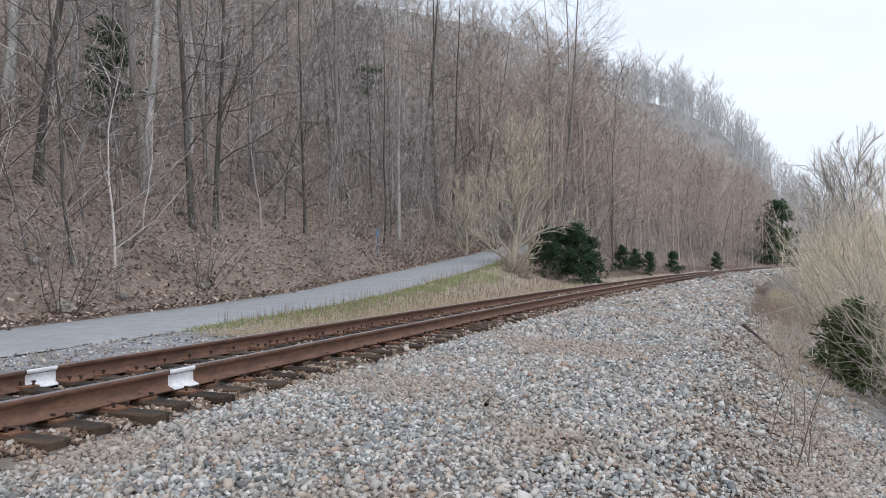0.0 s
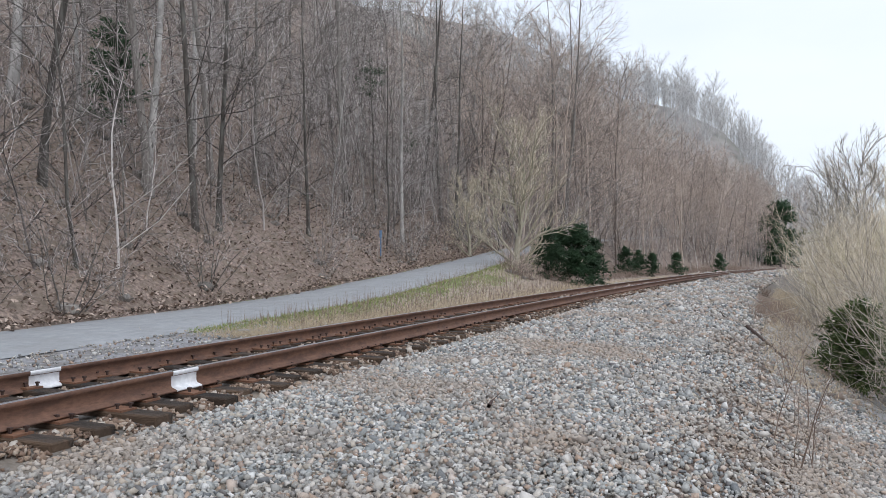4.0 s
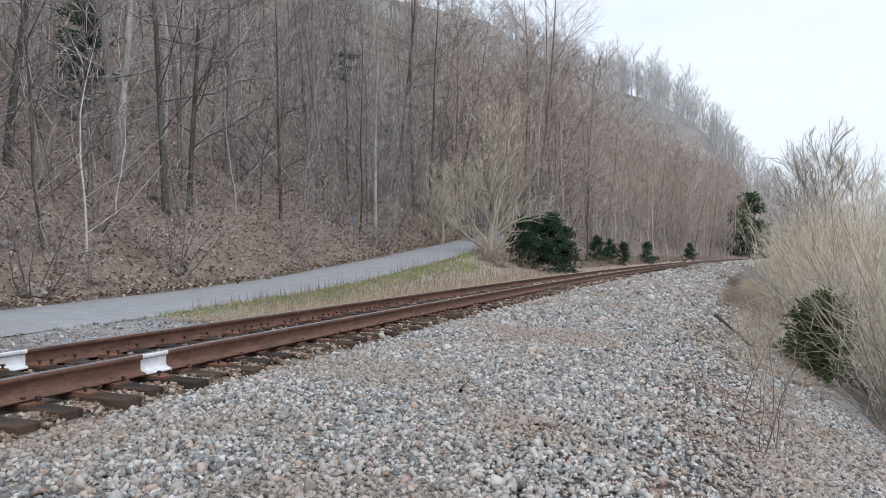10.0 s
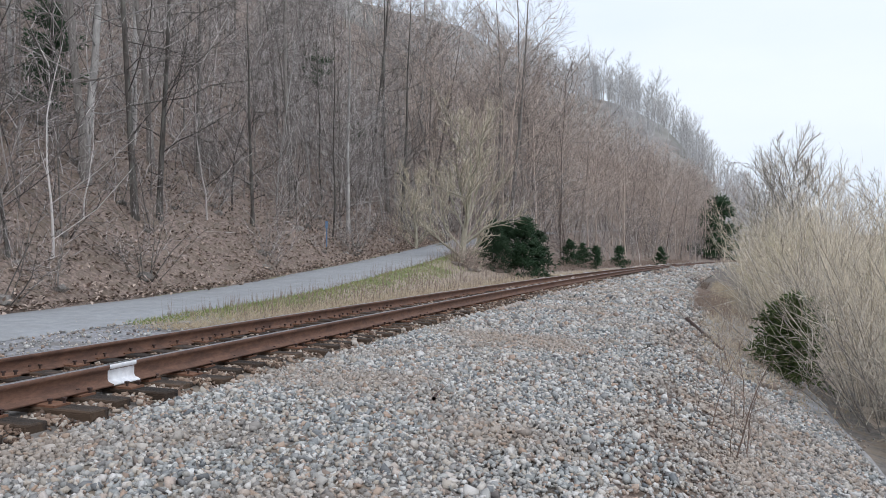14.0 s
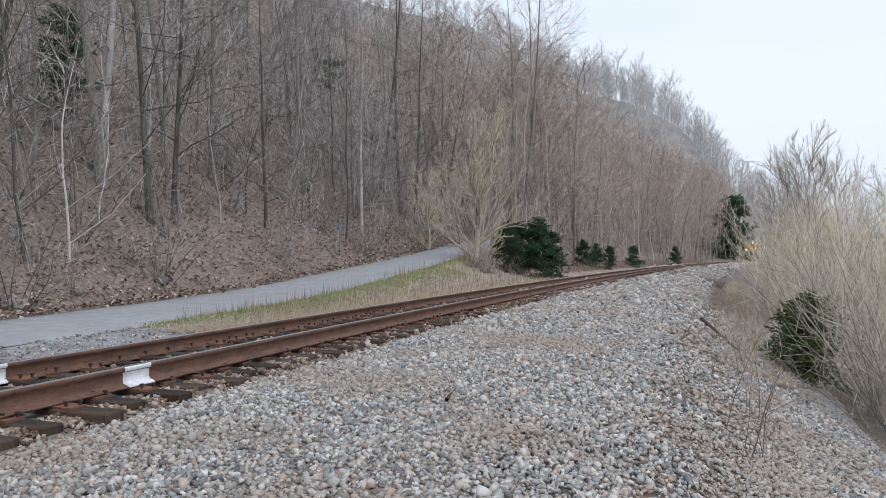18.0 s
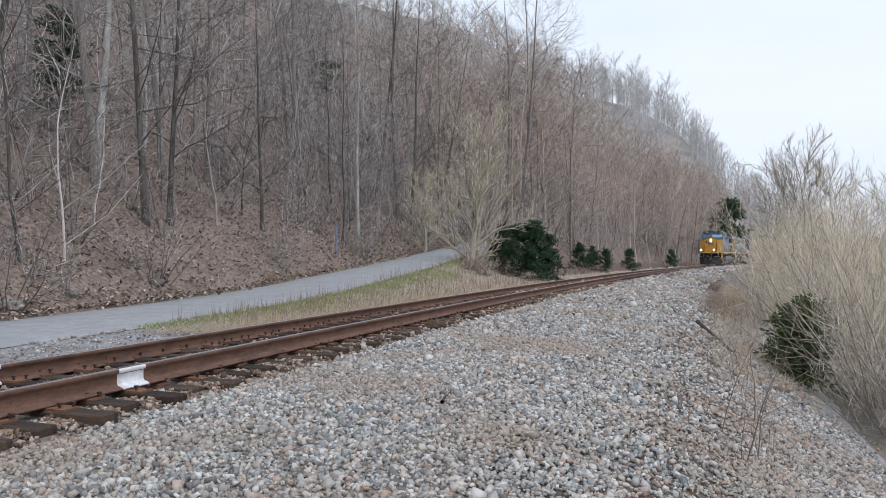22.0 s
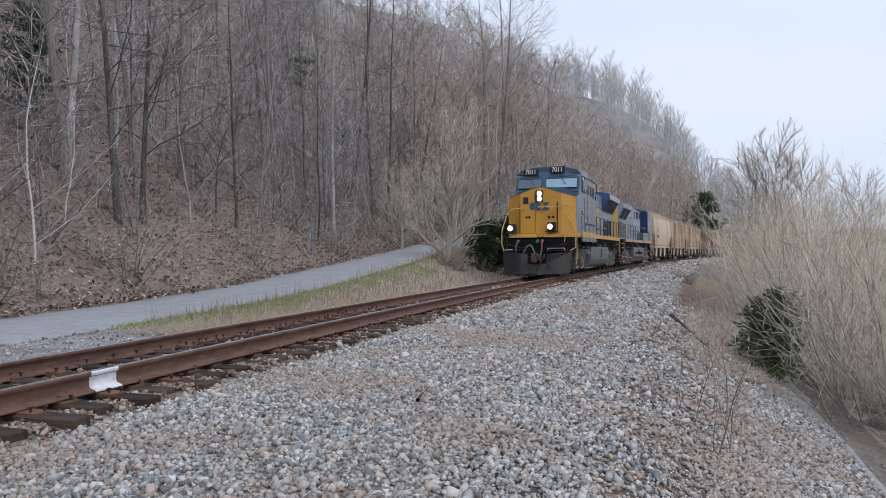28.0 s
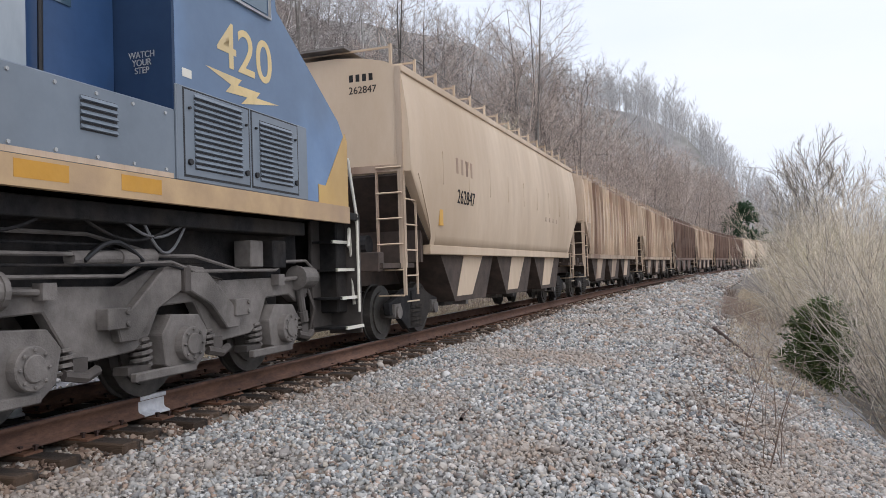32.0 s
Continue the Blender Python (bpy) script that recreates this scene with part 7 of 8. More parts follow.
def build_woods():
    rnd = random.Random(21)
    barks = [M["darkbark"], M["bark"], M["palebark"], M["bark"], M["darkbark"]]
    tall = [winter_tree(s, 20 + s % 4 * 1.5, 0.115 + 0.022 * (s % 3), 0.12, 24, 7, 5, 0.24, (-0.15, 0.7), 0.5, 0.06, 0.007, 0.03) for s in range(1, 6)]
    tall_kind = {(i, key): tree_kind(g, M[key], M["twig"]) for i, g in enumerate(tall) for key in ("darkbark", "bark", "palebark")}
    slim = [tree_kind(winter_tree(s + 30, 11, 0.05, 0.06, 16, 5, 4, 0.26, (0.1, 1.1), 0.45, 0.1, 0.006, 0.06, 3, True), barks[s - 1], M["twig"], 3) for s in range(1, 6)]
    scrub = [shrub_kind(thicket_shrub(s + 60, 3.6, 10, 0.5, 1.0, 5, 4, 0.009, 0.02, 0.5, 0.45, 0.14), barks[s - 1], M["twig"]) for s in range(1, 6)]
    # trees above the lane that can be told apart
    for bearing, dist, kind, size, key, label in ((-0.517, 23, 0, 0.95, "darkbark", "tall dark-barked bare tree near the lane"), (-0.384, 27, 1, 0.95, "palebark", "straight pale-barked bare tree by the lane"), (-0.318, 27, 2, 1.0, "darkbark", "mottled forked bare tree above the lane"), (-0.29, 28, 3, 0.8, "darkbark", "leaning dark bare tree above the lane"), (-0.557, 27, 4, 1.15, "palebark", "pale grey bare tree on the slope"), (-0.468, 29, 2, 0.75, "palebark", "slender pale bare tree on the slope"), (-0.30, 33, 0, 1.0, "bark", "grey-barked bare tree on the slope"), (0.012, 58, 3, 1.0, "darkbark", "dark upright bare tree on the slope"), (-0.03, 62, 1, 1.0, "darkbark", "dark upright bare tree on the slope"), (-0.245, 36, 4, 0.75, "bark", "bare tree on the leafy slope"), (-0.175, 34, 3, 0.6, "darkbark", "dark young bare tree on the leafy slope"), (0.15, 66, 1, 1.15, "bark", "tall branching bare tree above the woods"), (0.172, 70, 2, 1.2, "bark", "tall branching bare tree above the woods"), (0.13, 68, 4, 1.1, "bark", "tall branching bare tree above the woods")):
        x, y = sight(bearing, dist)
        stand(tall_kind[(kind, key)], "bare_tree", x, y, rnd.uniform(0, 360), size, label, "tree", "trees of the hillside")
    for i in range(165):
        s = rnd.uniform(-6, 85)
        x, y = hill(s, 2.0 + 34 * rnd.random() ** 1.2)
        if y < 8 or abs(x) > 0.62 * y:
            continue
        if rnd.random() < 0.34:
            stand(tall_kind[(rnd.randrange(5), rnd.choice(("darkbark", "bark", "bark", "palebark")))], "bare_tree", x, y, rnd.uniform(0, 360), rnd.uniform(0.6, 1.0), "tall bare tree on the leafy hillside", "tree", "trees of the hillside")
        else:
            stand(rnd.choice(slim), "bare_sapling", x, y, rnd.uniform(0, 360), rnd.uniform(0.6, 1.3), "slim bare sapling among the hillside trees", "tree", "saplings of the hillside")
    for i in range(150):
        s = rnd.uniform(0, 60)
        x, y = hill(s, 0.8 + 11 * rnd.random() ** 1.4)
        if y < 9 or abs(x) > 0.62 * y:
            continue
        stand(rnd.choice(scrub), "bare_bush", x, y, rnd.uniform(0, 360), rnd.uniform(0.4, 1.0), "tangled leafless bush at the hill's foot", "bush", "bushes above the lane")
    # woods too dense to count
    far = [winter_tree(s + 90, 16, 0.10, 0.14, 20, 5, 5, 0.27, (0.0, 0.9), 0.55, 0.10, 0.015, 0.05, 2, True) for s in range(1, 6)]
    low = [winter_tree(s + 120, 9, 0.05, 0.05, 12, 5, 4, 0.36, (0.2, 1.2), 0.5, 0.12, 0.012, 0.08, 2, True) for s in range(1, 5)]
    def spots(woods, n, s0, s1, d0, d1, k0, k1, power=1.0):
        out = []
        while len(out) < n:
            x, y = hill(rnd.uniform(s0, s1), d0 + (d1 - d0) * rnd.random() ** power)
            if y > 10 and -0.63 * y < x:
                out.append((rnd.randrange(len(woods)), x, y, ground_at(x, y), rnd.uniform(k0, k1), rnd.uniform(0, 6.28)))
        return out
    spread_mesh("hillside_woods", far, spots(far, 120, 20, 190, 6, 85, 0.8, 1.25), M["twig"], "dense bare brown woods climbing the hill", "woods")
    spread_mesh("upper_woods", far, spots(far, 65, -5, 90, 22, 85, 0.8, 1.25), M["twig"], "bare woods high on the hill", "woods")
    spread_mesh("understory", low, spots(low, 150, -5, 56, 2.0, 18, 0.3, 0.85, 1.1), M["twig"], "dense fine saplings at the foot of the hill", "undergrowth")
    spread_mesh("undergrowth", low, spots(low, 120, -4, 130, 3, 34, 0.4, 1.0, 1.3), M["twig"], "dense bare undergrowth below the hillside trees", "undergrowth")
    # Distant trees take the paled twigs, so their mist is base colour.
    ridge = [winter_tree(s + 150, 17, 0.2, 0.16, 16, 4, 4, 0.30, (0.3, 1.3), 0.45, 0.14, 0.04, 0.04, 2, True) for s in range(1, 4)]
    crest_spots = []
    for i in range(250):
        y = 340 - 75 * rnd.random() ** 1.4
        x = y * rnd.uniform(0.03, 0.46)
        crest_spots.append((rnd.randrange(3), x, y, ground_at(x, y) - 0.5, rnd.uniform(0.7, 1.05), rnd.uniform(0, 6.28)))
    for i in range(130):
        y = rnd.uniform(286, 334)
        x = y * rnd.uniform(0.16, 0.42)
        crest_spots.append((rnd.randrange(3), x, y, ground_at(x, y) - 0.5, rnd.uniform(0.6, 0.9), rnd.uniform(0, 6.28)))
    spread_mesh("ridge_woods", ridge, crest_spots, M["misttwig"], "bare trees on the ridge, paled in colour for mist", "woods")
    bend_spots = []
    for i in range(75):
        y = rnd.uniform(190, 300)
        x = y * rnd.uniform(0.40, 0.56)
        bend_spots.append((rnd.randrange(3), x, y, ground_at(x, y), rnd.uniform(0.7, 1.05), rnd.uniform(0, 6.28)))
    spread_mesh("distant_woods", ridge, bend_spots, M["misttwig"], "bare woods beyond the bend, paled in colour for mist", "woods")
    # the strip of woods between the lane and the track
    strip = []
    for i in range(120):
        s = 46 + 180 * rnd.random() ** 1.3
        x, y = (float(v) for v in at(s, rnd.uniform(-12, -6.5) - 0.01 * s))
        strip.append((rnd.randrange(4), x, y, ground_at(x, y), rnd.uniform(0.45, 1.0), rnd.uniform(0, 6.28)))
    spread_mesh("trackside_woods", low, strip, M["twig"], "bare grey woods beside the track", "woods")
    strip = []
    for i in range(185):
        s = 56 + 185 * rnd.random() ** 1.25
        x, y = (float(v) for v in at(s, rnd.uniform(-24, -8) - max(0, s - 150) * 0.05))
        strip.append((rnd.randrange(5), x, y, ground_at(x, y), rnd.uniform(1.05, 1.3), rnd.uniform(0, 6.28)))
    spread_mesh("budding_woods", far, strip, M["redtwig"], "tall bare woods with reddish buds beside the track", "woods")
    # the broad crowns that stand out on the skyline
    # Crest crowns carry the ridge's mist in their twig colour.
    crest = [tree_kind(winter_tree(s + 170, 20, 0.22, 0.3, 20, 6, 5, 0.36, (0.2, 1.2), 0.45, 0.12, 0.028, 0.03, 3), M["palebark"], M["misttwig"], 3) for s in range(1, 4)]
    for k, bearing in enumerate((0.256, 0.27, 0.288, 0.298, 0.312, 0.325, 0.338, 0.349, 0.362, 0.2, 0.235, 0.165)):
        x, y = sight(bearing, 328 + 7 * (k % 3))
        stand(crest[k % 3], "ridge_tree", x, y, rnd.uniform(0, 360), rnd.uniform(0.85, 1.05), "broad bare tree on the ridge, twigs paled in colour for mist", "tree", "trees on the ridge")
    # the spreading pale tree where the lane leaves the track
    big = tree_kind(winter_tree(77, 7.4, 0.2, 0.06, 22, 9, 8, 0.50, (0.5, 1.2), 0.42, 0.07, 0.015, 0.05, limb_k=0.5), M["mossbark"], M["tantwig"])
    x, y = sight(0.090, 41)
    stand(big, "spreading_tree", x, y, 40, 1.0, "pale spreading bare tree where the lane bends away", "tree", "trees by the lane")
    x, y = sight(0.03, 50)
    stand(big, "spreading_tree", x, y, 190, 0.65, "smaller pale spreading bare tree by the lane", "tree", "trees by the lane")
    # evergreens
    firs = [[("trunk", winter_tree(300 + k, 2.9, 0.06, limbs=0).mesh("trunk", M["bark"])), ("foliage", needles(310 + k, 3.2, 1.45, 900, 0.30).mesh("foliage", M["fir"]))] for k in range(3)]
    for bearing, dist, k, size, label in ((0.128, 43, 0, 0.8, "low dark green fir beside the track"), (0.146, 44.5, 2, 0.85, "bushy dark green fir beside the track"), (0.170, 44, 1, 1.0, "dark green fir beside the track"), (0.188, 45.5, 0, 0.8, "bushy dark green fir beside the track"), (0.228, 72, 2, 0.75, "small dark green fir beside the track"), (0.245, 74, 0, 0.7, "small dark green fir beside the track"), (0.262, 73, 1, 0.65, "small dark green fir beside the track"), (0.293, 84, 2, 0.7, "small dark green fir beside the track"), (0.347, 106, 0, 0.75, "lone dark green fir beside the track"), (0.425, 186, 1, 4.6, "tall dark cedar at the bend of the track"), (0.412, 182, 2, 3.2, "dark cedar at the bend of the track")):
        x, y = sight(bearing, dist)
        stand(firs[k], "evergreen", x, y, rnd.uniform(0, 360), size, label, "evergreen tree", "evergreens beside the track")
    pine = [[("trunk", winter_tree(330 + k, 9, 0.09, limbs=0).mesh("trunk", M["bark"])), ("foliage", needles(340 + k, 3.0, 1.9, 420, 0.34, 0.35, 0.75).mesh("foliage", M["fir"]))] for k in range(2)]
    for k in range(2):
        pine[k][1][1].transform(Matrix.Translation((0, 0, 6.2)))
    near = [("trunk", winter_tree(335, 8, 0.09, limbs=0).mesh("trunk", M["darkbark"])), ("foliage", needles(345, 3.8, 1.0, 1100, 0.24, 0.3, 0.6).mesh("foliage", M["fir"]))]
    near[1][1].transform(Matrix.Translation((0, 0, 0.9)))
    for bearing, dist, size in ((-0.424, 28, 0.95),):
        x, y = sight(bearing, dist)
        stand(near, "pine", x, y, rnd.uniform(0, 360), size, "slim dark green pine at the foot of the hill", "pine tree", "pines of the hillside")
    for bearing, dist, k, size in ((-0.043, 58, 1, 0.55), (-0.095, 64, 0, 0.8)):
        x, y = sight(bearing, dist)
        stand(pine[k], "pine", x, y, rnd.uniform(0, 360), size, "slim pine with a dark green top among bare trees", "pine tree", "pines of the hillside")


def blades(name, s, u, height, radius, material, label, category, seed, lean=0.35):
    """Tufts of thin upright blades or stems."""
    r = np.random.RandomState(seed)
    n = len(s)
    x, y = at(s, u)
    z = ground_z(s, u)
    p = np.stack([x, y, z - 0.02], -1)
    q = p + np.stack([r.normal(0, lean, n), r.normal(0, lean, n), np.ones(n)], -1) * height[:, None]
    w = Wood()
    w.twigs = np.concatenate([p, q, np.full((n, 1), radius)], 1).tolist()
    return tagged(link(name, w.mesh(name, material)), label, category, kind="stuff")


def build_brush():
    rnd = random.Random(8)
    r = np.random.RandomState(17)
    tan = [shrub_kind(thicket_shrub(q + 200, 5.0, 24, 0.7, 0.5, 8, 4, 0.006, 0.06, 0.38, 0.40, 0.09, 0.12), M["paletan"], M["tantwig"]) for q in range(1, 5)]
    grey = [shrub_kind(thicket_shrub(q + 210, 4.6, 18, 0.7, 0.9, 8, 4, 0.006, 0.03, 0.5, 0.45, 0.14, 0.1), M["bark"], M["paletan"]) for q in range(1, 3)]
    stood = 0
    while stood < 92:
        s = 6 + 64 * rnd.random() ** 1.15
        u = rnd.uniform(8.7, 13.5) if s < 24 else rnd.uniform(8.9, 17.0)
        x, y = (float(v) for v in at(s, u))
        size = min(rnd.uniform(0.9, 1.4), (1.08 + 0.125 * y - ground_at(x, y)) / 4.3)
        if y < 18 and x < 0.66 * y:
            continue
        if x - 0.9 * size < 0.45 * y or x > 0.8 * y + 2:
            continue
        stood += 1
        if rnd.random() < 0.72:
            stand(rnd.choice(tan), "tan_bush", x, y, rnd.uniform(0, 360), size, "dense tan many-stemmed leafless bush on the river bank", "bush", "bushes of the river bank")
        else:
            stand(rnd.choice(grey), "grey_bush", x, y, rnd.uniform(0, 360), size, "tangled grey-brown leafless bush on the river bank", "bush", "bushes of the river bank")
    willow = [shrub_kind(thicket_shrub(q + 230, 6.0, 30, 0.7, 0.55, 7, 4, 0.010, 0.05, 0.34), M["greentwig"], M["greentwig"]) for q in range(1, 3)]
    for y, bearing, k, size in ((33, 0.55, 0, 0.95), (38, 0.525, 1, 1.0), (31, 0.59, 1, 0.9), (43, 0.50, 0, 1.0), (27, 0.63, 0, 0.8)):
        x = bearing * y
        stand(willow[k], "willow_shrub", x, y, rnd.uniform(0, 360), size, "tall yellowish many-stemmed willow shrub on the bank", "shrub", "willow shrubs of the river bank")
    dome = [tree_kind(winter_tree(q + 250, 9.0, 0.10, 0.06, 32, 9, 8, 0.46, (0.5, 1.5), 0.40, 0.08, 0.010, 0.05), M["bark"], M["paletan"]) for q in range(1, 3)]
    for bearing, y, k, rise, label in ((0.528, 47, 0, 0.178, "broad fan-shaped bare tree behind the river bushes"), (0.500, 56, 1, 0.150, "bare tree with a rounded crown behind the bushes"), (0.570, 50, 1, 0.155, "bare tree with a rounded crown behind the bushes"), (0.470, 72, 0, 0.112, "bare tree beyond the river bushes"), (0.62, 46, 0, 0.125, "bare tree beyond the river bushes"), (0.68, 42, 1, 0.11, "bare tree beyond the river bushes"), (0.76, 38, 0, 0.10, "bare tree beyond the river bushes")):
        x = bearing * y
        size = (1.08 + rise * y - ground_at(x, y)) / 11.0
        stand(dome[k], "bank_tree", x, y, rnd.uniform(0, 360), size, label, "tree", "trees of the river bank")
    ced = [("trunk", winter_tree(361, 1.5, 0.05, limbs=0).mesh("trunk", M["bark"])), ("foliage", needles(360, 1.8, 0.95, 1700, 0.17, 0.5, 0.5).mesh("foliage", M["cedar"]))]
    for x, y, size in ((10.3, 16.6, 0.7), (10.6, 17.4, 0.8), (9.7, 19.3, 0.6), (9.9, 15.2, 0.66), (11.2, 16.4, 0.85), (9.5, 13.6, 0.6), (10.4, 14.2, 0.8), (8.9, 12.4, 0.5)):
        stand(rnd.choice(tan + grey + grey), "tan_bush", x, y, rnd.uniform(0, 360), size, "low tan leafless bush round the cedar on the bank", "bush", "bushes of the river bank")
    stand(ced, "cedar_bush", 8.95, 17.2, 20, 1.0, "green cedar bush half hidden by dry stems", "cedar bush", "")
    # bare twigs standing in the gravel
    sprig = [[("crown", clump(s + 260, 1.25, 2, 0.12, 0.004, 2, 4, 0.4, 0.15, 0.5).mesh("crown", M["weed"], sides=4))] for s in range(1, 4)]
    for x, y, k, size in ((3.43, 7.8, 0, 1.1), (3.75, 8.1, 1, 0.8), (3.6, 8.9, 2, 0.95), (4.1, 8.5, 0, 0.7), (4.6, 10.2, 1, 0.9), (5.4, 12.4, 2, 0.9), (6.4, 14.5, 0, 0.9), (4.4, 9.2, 2, 0.6)):
        stand(sprig[k], "bare_sprig", x, y, rnd.uniform(0, 360), size, "thin dark bare sprig rooted in the gravel", "sprig", "sprigs in the gravel")
    # dry grass and dead weeds
    n = 5500
    s = 9 + 47 * r.random(n)
    blades("bank_grass", s, 6.4 + np.abs(r.normal(0, 1.3, n)), r.uniform(0.08, 0.42, n), 0.005, M["straw"], "dry tan grass along the lower bank", "dry grass", 3, 0.6)
    n = 1100
    s = r.normal(28, 3.8, n)
    blades("dead_weeds", s, 6.0 + np.abs(r.normal(0, 0.9, n)) + (s - 24) * 0.02, r.uniform(0.25, 0.75, n), 0.007, M["weed"], "brown dead weeds at the edge of the ballast", "weeds", 5, 0.15)
    n = 12000
    s = 6.2 + 60 * r.random(n) ** 1.25
    blades("verge_grass", s, -2.3 - np.abs(r.normal(0, 0.75, n)), r.uniform(0.05, 0.2, n), 0.006, M["straw"], "flattened dry grass beside the rails", "dry grass", 7, 0.9)
    n = 9000
    s = 6.8 + 36 * r.random(n)
    ru = np.interp(s, ROAD_S, ROAD_U) + ROAD_HALF + 0.1
    blades("lane_grass", s, ru + np.abs(r.normal(0, 0.75, n)), r.uniform(0.04, 0.13, n), 0.008, M["blade"], "short green grass along the lane", "grass", 9, 0.5)
    n = 2600
    s = 8 + 34 * r.random(n)
    ru = np.interp(s, ROAD_S, ROAD_U)
    blades("verge_weeds", s, np.minimum(-2.6, -2.4 + (ru + ROAD_HALF + 2.4) * r.random(n)), r.uniform(0.2, 0.65, n) * (0.5 + s / 45), 0.006, M["weed"], "thin dead weed stalks on the verge", "weeds", 11, 0.12)
    brush = [shrub_kind(thicket_shrub(q + 280, 1.9, 16, 0.5, 0.7, 5, 3, 0.008, 0.03, 0.45), M["weed"], M["redtwig"]) for q in range(1, 4)]
    for i in range(42):
        q = 31 + 22 * rnd.random()
        lo = float(np.interp(q, ROAD_S, ROAD_U)) + ROAD_HALF + 0.5
        v = rnd.uniform(lo, min(-4.3, lo + 2.5)) if q < 44 else rnd.uniform(-9, -5.2)
        x, y = (float(k) for k in at(q, v))
        stand(rnd.choice(brush), "brown_brush", x, y, rnd.uniform(0, 360), rnd.uniform(0.5, 1.1), "low brown leafless brush between lane and track", "brush", "brush beside the lane")
    n = 4000
    s = 50 + 95 * r.random(n)
    blades("thicket", s, -4.6 - 4.0 * r.random(n), r.uniform(0.3, 1.0, n), 0.012, M["weed"], "low tangled brown thicket beside the track", "thicket", 13, 0.5)
    # fallen leaves on the slope
    n = 48000
    s, d = -6 + 62 * r.random(n), 0.2 + 13 * r.random(n) ** 1.6
    u = np.interp(s, ROAD_S, ROAD_U) - ROAD_HALF - d
    x, y = at(s, u)
    z = np.array([ground_at(a, b) for a, b in zip(x[::4], y[::4])]).repeat(4)[:n]
    x, y = x[::4].repeat(4)[:n] + r.normal(0, 0.22, n), y[::4].repeat(4)[:n] + r.normal(0, 0.22, n)
    g, k = r.uniform(0, 6.28, n), r.uniform(0.035, 0.08, n)
    t1, t2 = r.normal(0, 0.5, n), r.normal(0, 0.4, n)
    c = np.stack([x, y, z + 0.05 + r.uniform(0, 0.08, n)], -1)
    e = np.stack([np.cos(g), np.sin(g), t1], -1) * k[:, None]
    f = np.stack([-np.sin(g), np.cos(g), t2], -1) * k[:, None] * 0.55
    lift = np.stack([np.zeros(n), np.zeros(n), k * 0.5], -1)
    v = np.stack([c - e, c + f - e * 0.1 + lift, c + e, c - f - e * 0.1 + lift], 1).reshape(-1, 3)
    o = 4 * np.arange(n)[:, None, None]
    tr = (o + np.array([(0, 1, 2), (0, 2, 3)])[None]).reshape(-1, 3)
    tagged(link("fallen_leaves", mesh_np("fallen_leaves", v, tr, None, M["leaf"])), "brown fallen leaves covering the slope", "leaves", kind="stuff")
    # fallen branches, a dark stone and small oddments
    def branch(name, pts, rad, label):
        w = Wood()
        for k in range(len(pts) - 1):
            f0, f1 = 1 - k / len(pts), 1 - (k + 1) / len(pts)
            w.limb(pts[k], pts[k + 1], rad * (0.4 + 0.6 * f0), rad * (0.4 + 0.6 * f1))
            w.twig(pts[k + 1], (pts[k + 1][0] + 0.15, pts[k + 1][1] + 0.1, pts[k + 1][2] + 0.12), rad * 0.4)
        tagged(link(name, w.mesh(name, M["spike"], sides=7)), label, "branch", "fallen branches")
    def lay(s, u, dz=0.05):
        x, y = at(s, u)
        return float(x), float(y), float(ground_z(s, u)) + dz
    branch("fallen_branch", [lay(16.5, 6.0), lay(15.2, 6.3), lay(14.0, 6.55), lay(12.6, 6.8)], 0.06, "dark fallen branch lying on the bank")
    branch("fallen_branch", [lay(19.0, 5.2), lay(18.0, 5.3), lay(17.0, 5.45)], 0.03, "thin dark fallen branch on the ballast")
    branch("fallen_branch", [lay(0.5, 6.7), lay(-0.4, 6.6, 0.1), lay(-1.2, 6.5), lay(-1.9, 6.55)], 0.022, "thin fallen branch below the bank")
    branch("fallen_stick", [lay(13.2, 3.1), lay(13.0, 3.35)], 0.03, "short dark stick on the ballast")
    branch("fallen_stick", [lay(1.1, 3.75), lay(1.35, 3.7)], 0.02, "short dark stick on the ballast")
    tuft = [("crown", clump(290, 0.55, 40, 0.3, 0.008, 1, 4, 0.9, 0.1).mesh("crown", M["weed"], sides=3))]
    for s, u, size in ((52, 2.6, 1.2), (40.0, 6.0, 1.1), (43, 5.6, 0.9)):
        x, y, z = lay(s, u, 0.02)
        stand(tuft, "dead_tuft", x, y, rnd.uniform(0, 360), size, "low dark tuft of dead weeds on the gravel", "weeds", "dead tufts")
    x, y, z = lay(7.0, -3.2, 0.03)
    bm = bmesh.new()
    bmesh.ops.create_icosphere(bm, subdivisions=2, radius=0.2)
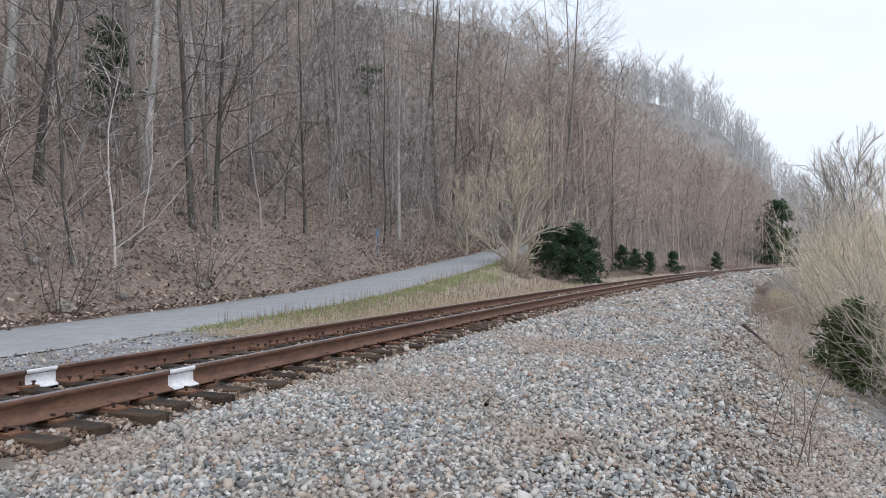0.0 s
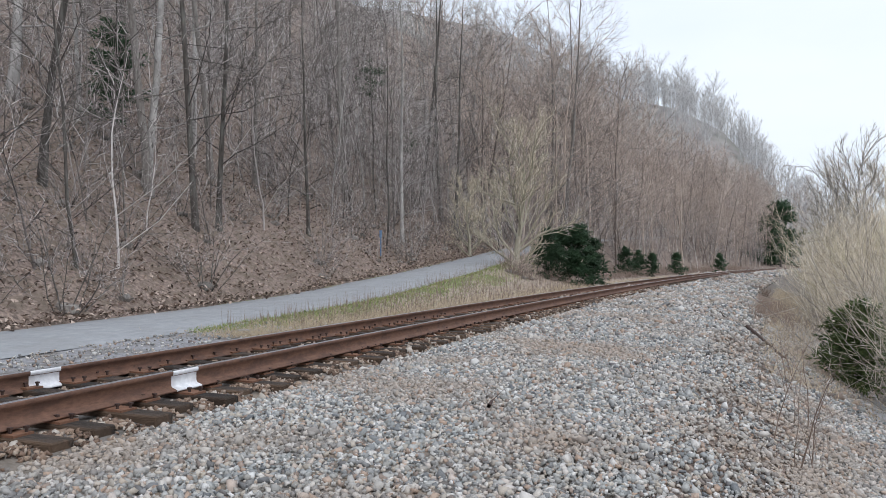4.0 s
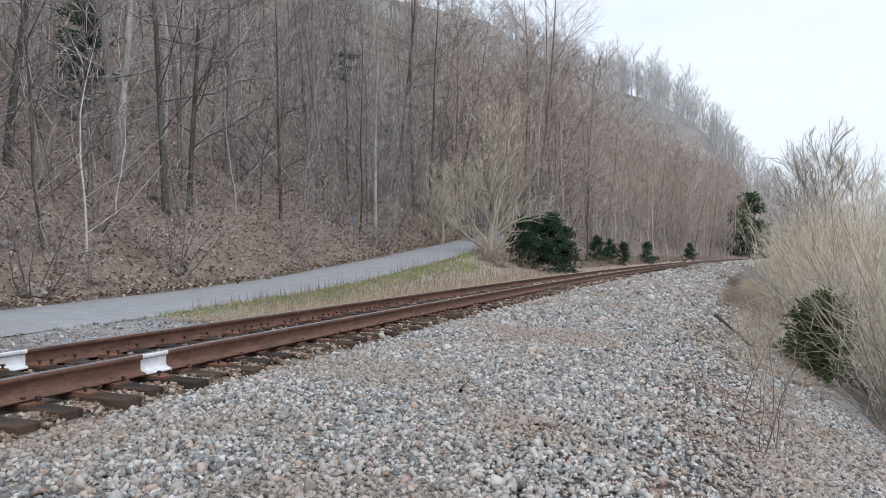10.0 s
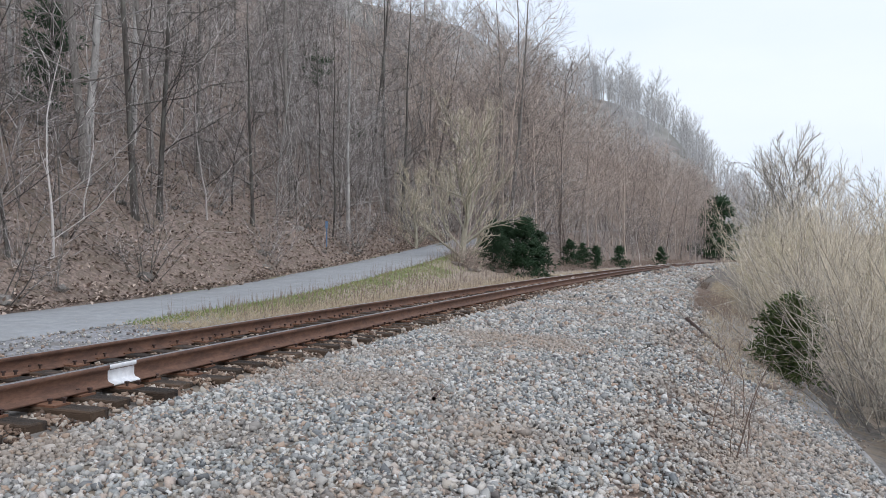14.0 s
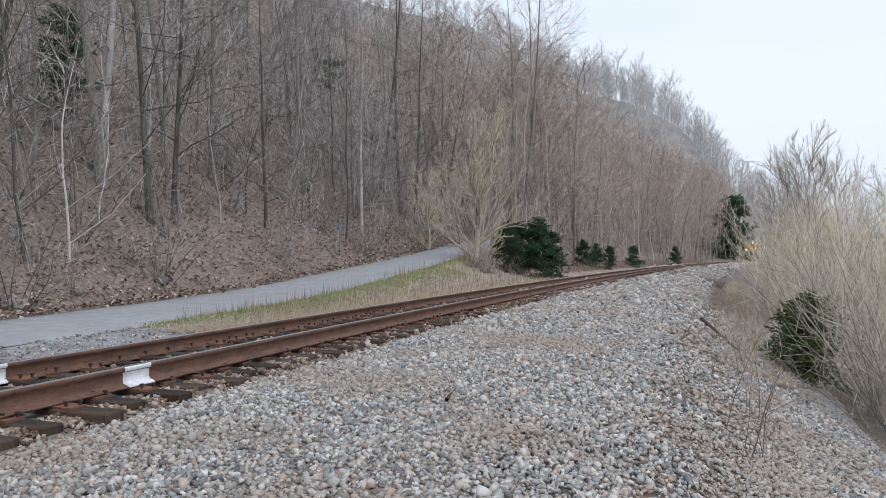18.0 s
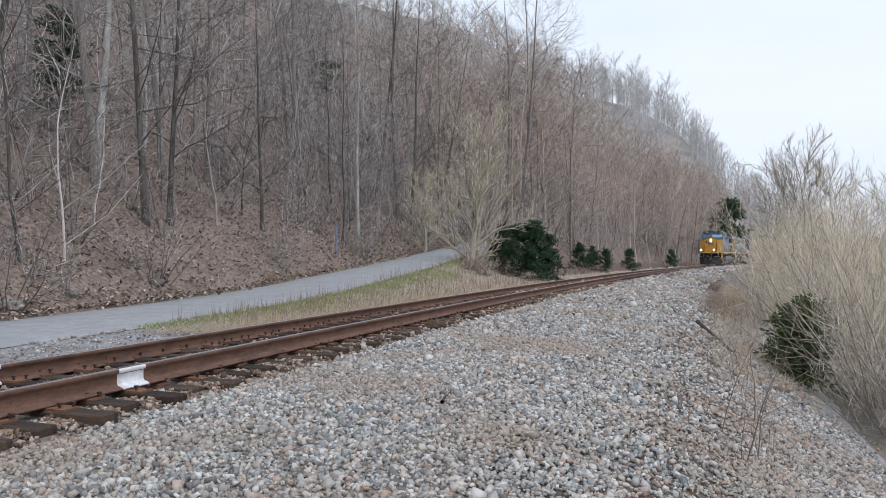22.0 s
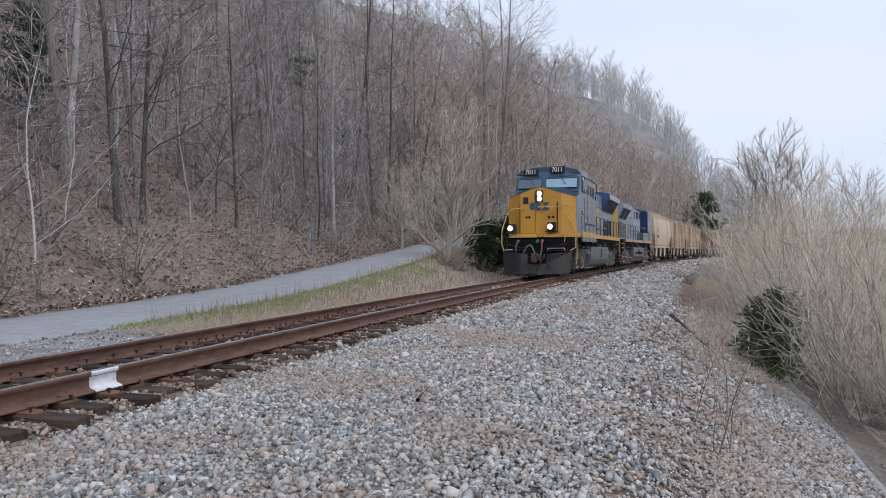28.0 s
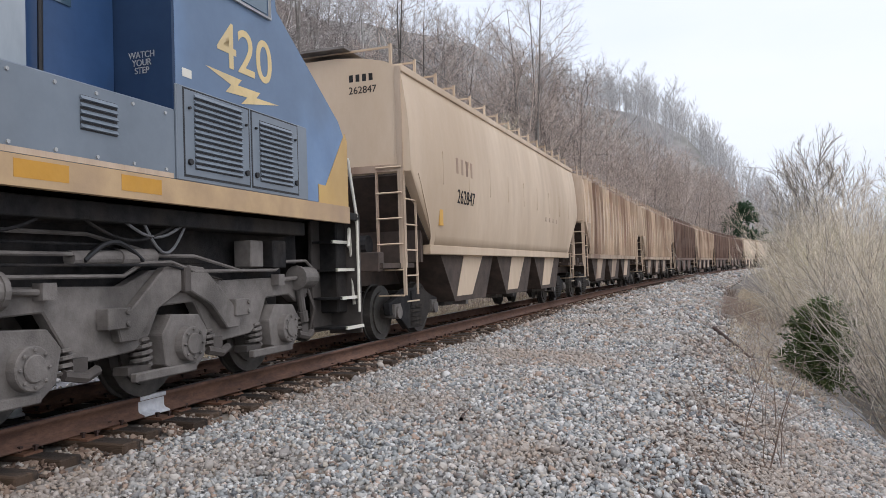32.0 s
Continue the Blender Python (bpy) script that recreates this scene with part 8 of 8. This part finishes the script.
    bmesh.ops.scale(bm, vec=(0.9, 0.5, 0.2), verts=bm.verts)
    for v in bm.verts:
        v.co += Vector(noise.noise_vector(v.co * 7)) * 0.04
    me = bpy.data.meshes.new("pale_stone")
    bm.to_mesh(me)
    me.materials.append(M["dust"])
    tagged(link("pale_stone", me, None, pose(x, y, z, 0, 0, 30)), "pale flat stone on the verge", "stone")
    x, y = sight(-0.083, 37.5)
    post = tagged(new("marker_post"), "thin blue-grey marker post above the lane", "post")
    post.matrix_basis = pose(x, y, ground_at(x, y))
    bm = bmesh.new()
    rod(bm, (0, 0, -0.2), (0, 0, 1.3), 0.03, 8)
    part("pole", bm, M["steelblue"], post)
    bm = bmesh.new()
    box(bm, -0.06, 0.06, -0.045, -0.03, 0.95, 1.3)
    part("plate", bm, M["steelblue"], post, "", 0.005)

build_track()
build_ballast()
build_woods()
build_brush()

# ---- what moves: the train comes down the track toward the camera ----
FRONT_T = [0, 13, 16, 19, 21, 23, 25.5, 27.5, 28, 29, 29.5, 32]
FRONT_S = [395.0, 245.0, 198.0, 151.0, 129.0, 106.0, 68.4, 37.3, 29.3, 12.8, 4.6, -36.9]


def front_at(t):
    return float(np.interp(t, FRONT_T, FRONT_S))


def motions():
    for ob, o, l in TRAIN:
        rows = []
        for k in range(65):
            t = k * 0.5
            f = front_at(t) + o
            x0, y0, _ = line(f + 3)
            x1, y1, _ = line(f + l - 3)
            a = math.degrees(math.atan2(x1 - x0, y1 - y0))
            rows.append((t, Matrix.Translation((x0, y0, 0)) @ pose(0, 0, 0, 0, 0, -a) @ pose(0, -3, 0)))
        walk(ob, rows)
    for ob, y, r in WHEELSETS:
        if TRAIN[0][0] in (ob.parent,) or TRAIN[1][0] in (ob.parent,) or TRAIN[2][0] in (ob.parent,):
            rows, turn = [(0, pose(0, y, r))], 0.0
            for k in range(int(28 * 30), 32 * 30 + 1):
                t = k / 30
                rows.append((t, pose(0, y, r, math.degrees((front_at(28) - front_at(t)) / r))))
            walk(ob, rows)


motions()
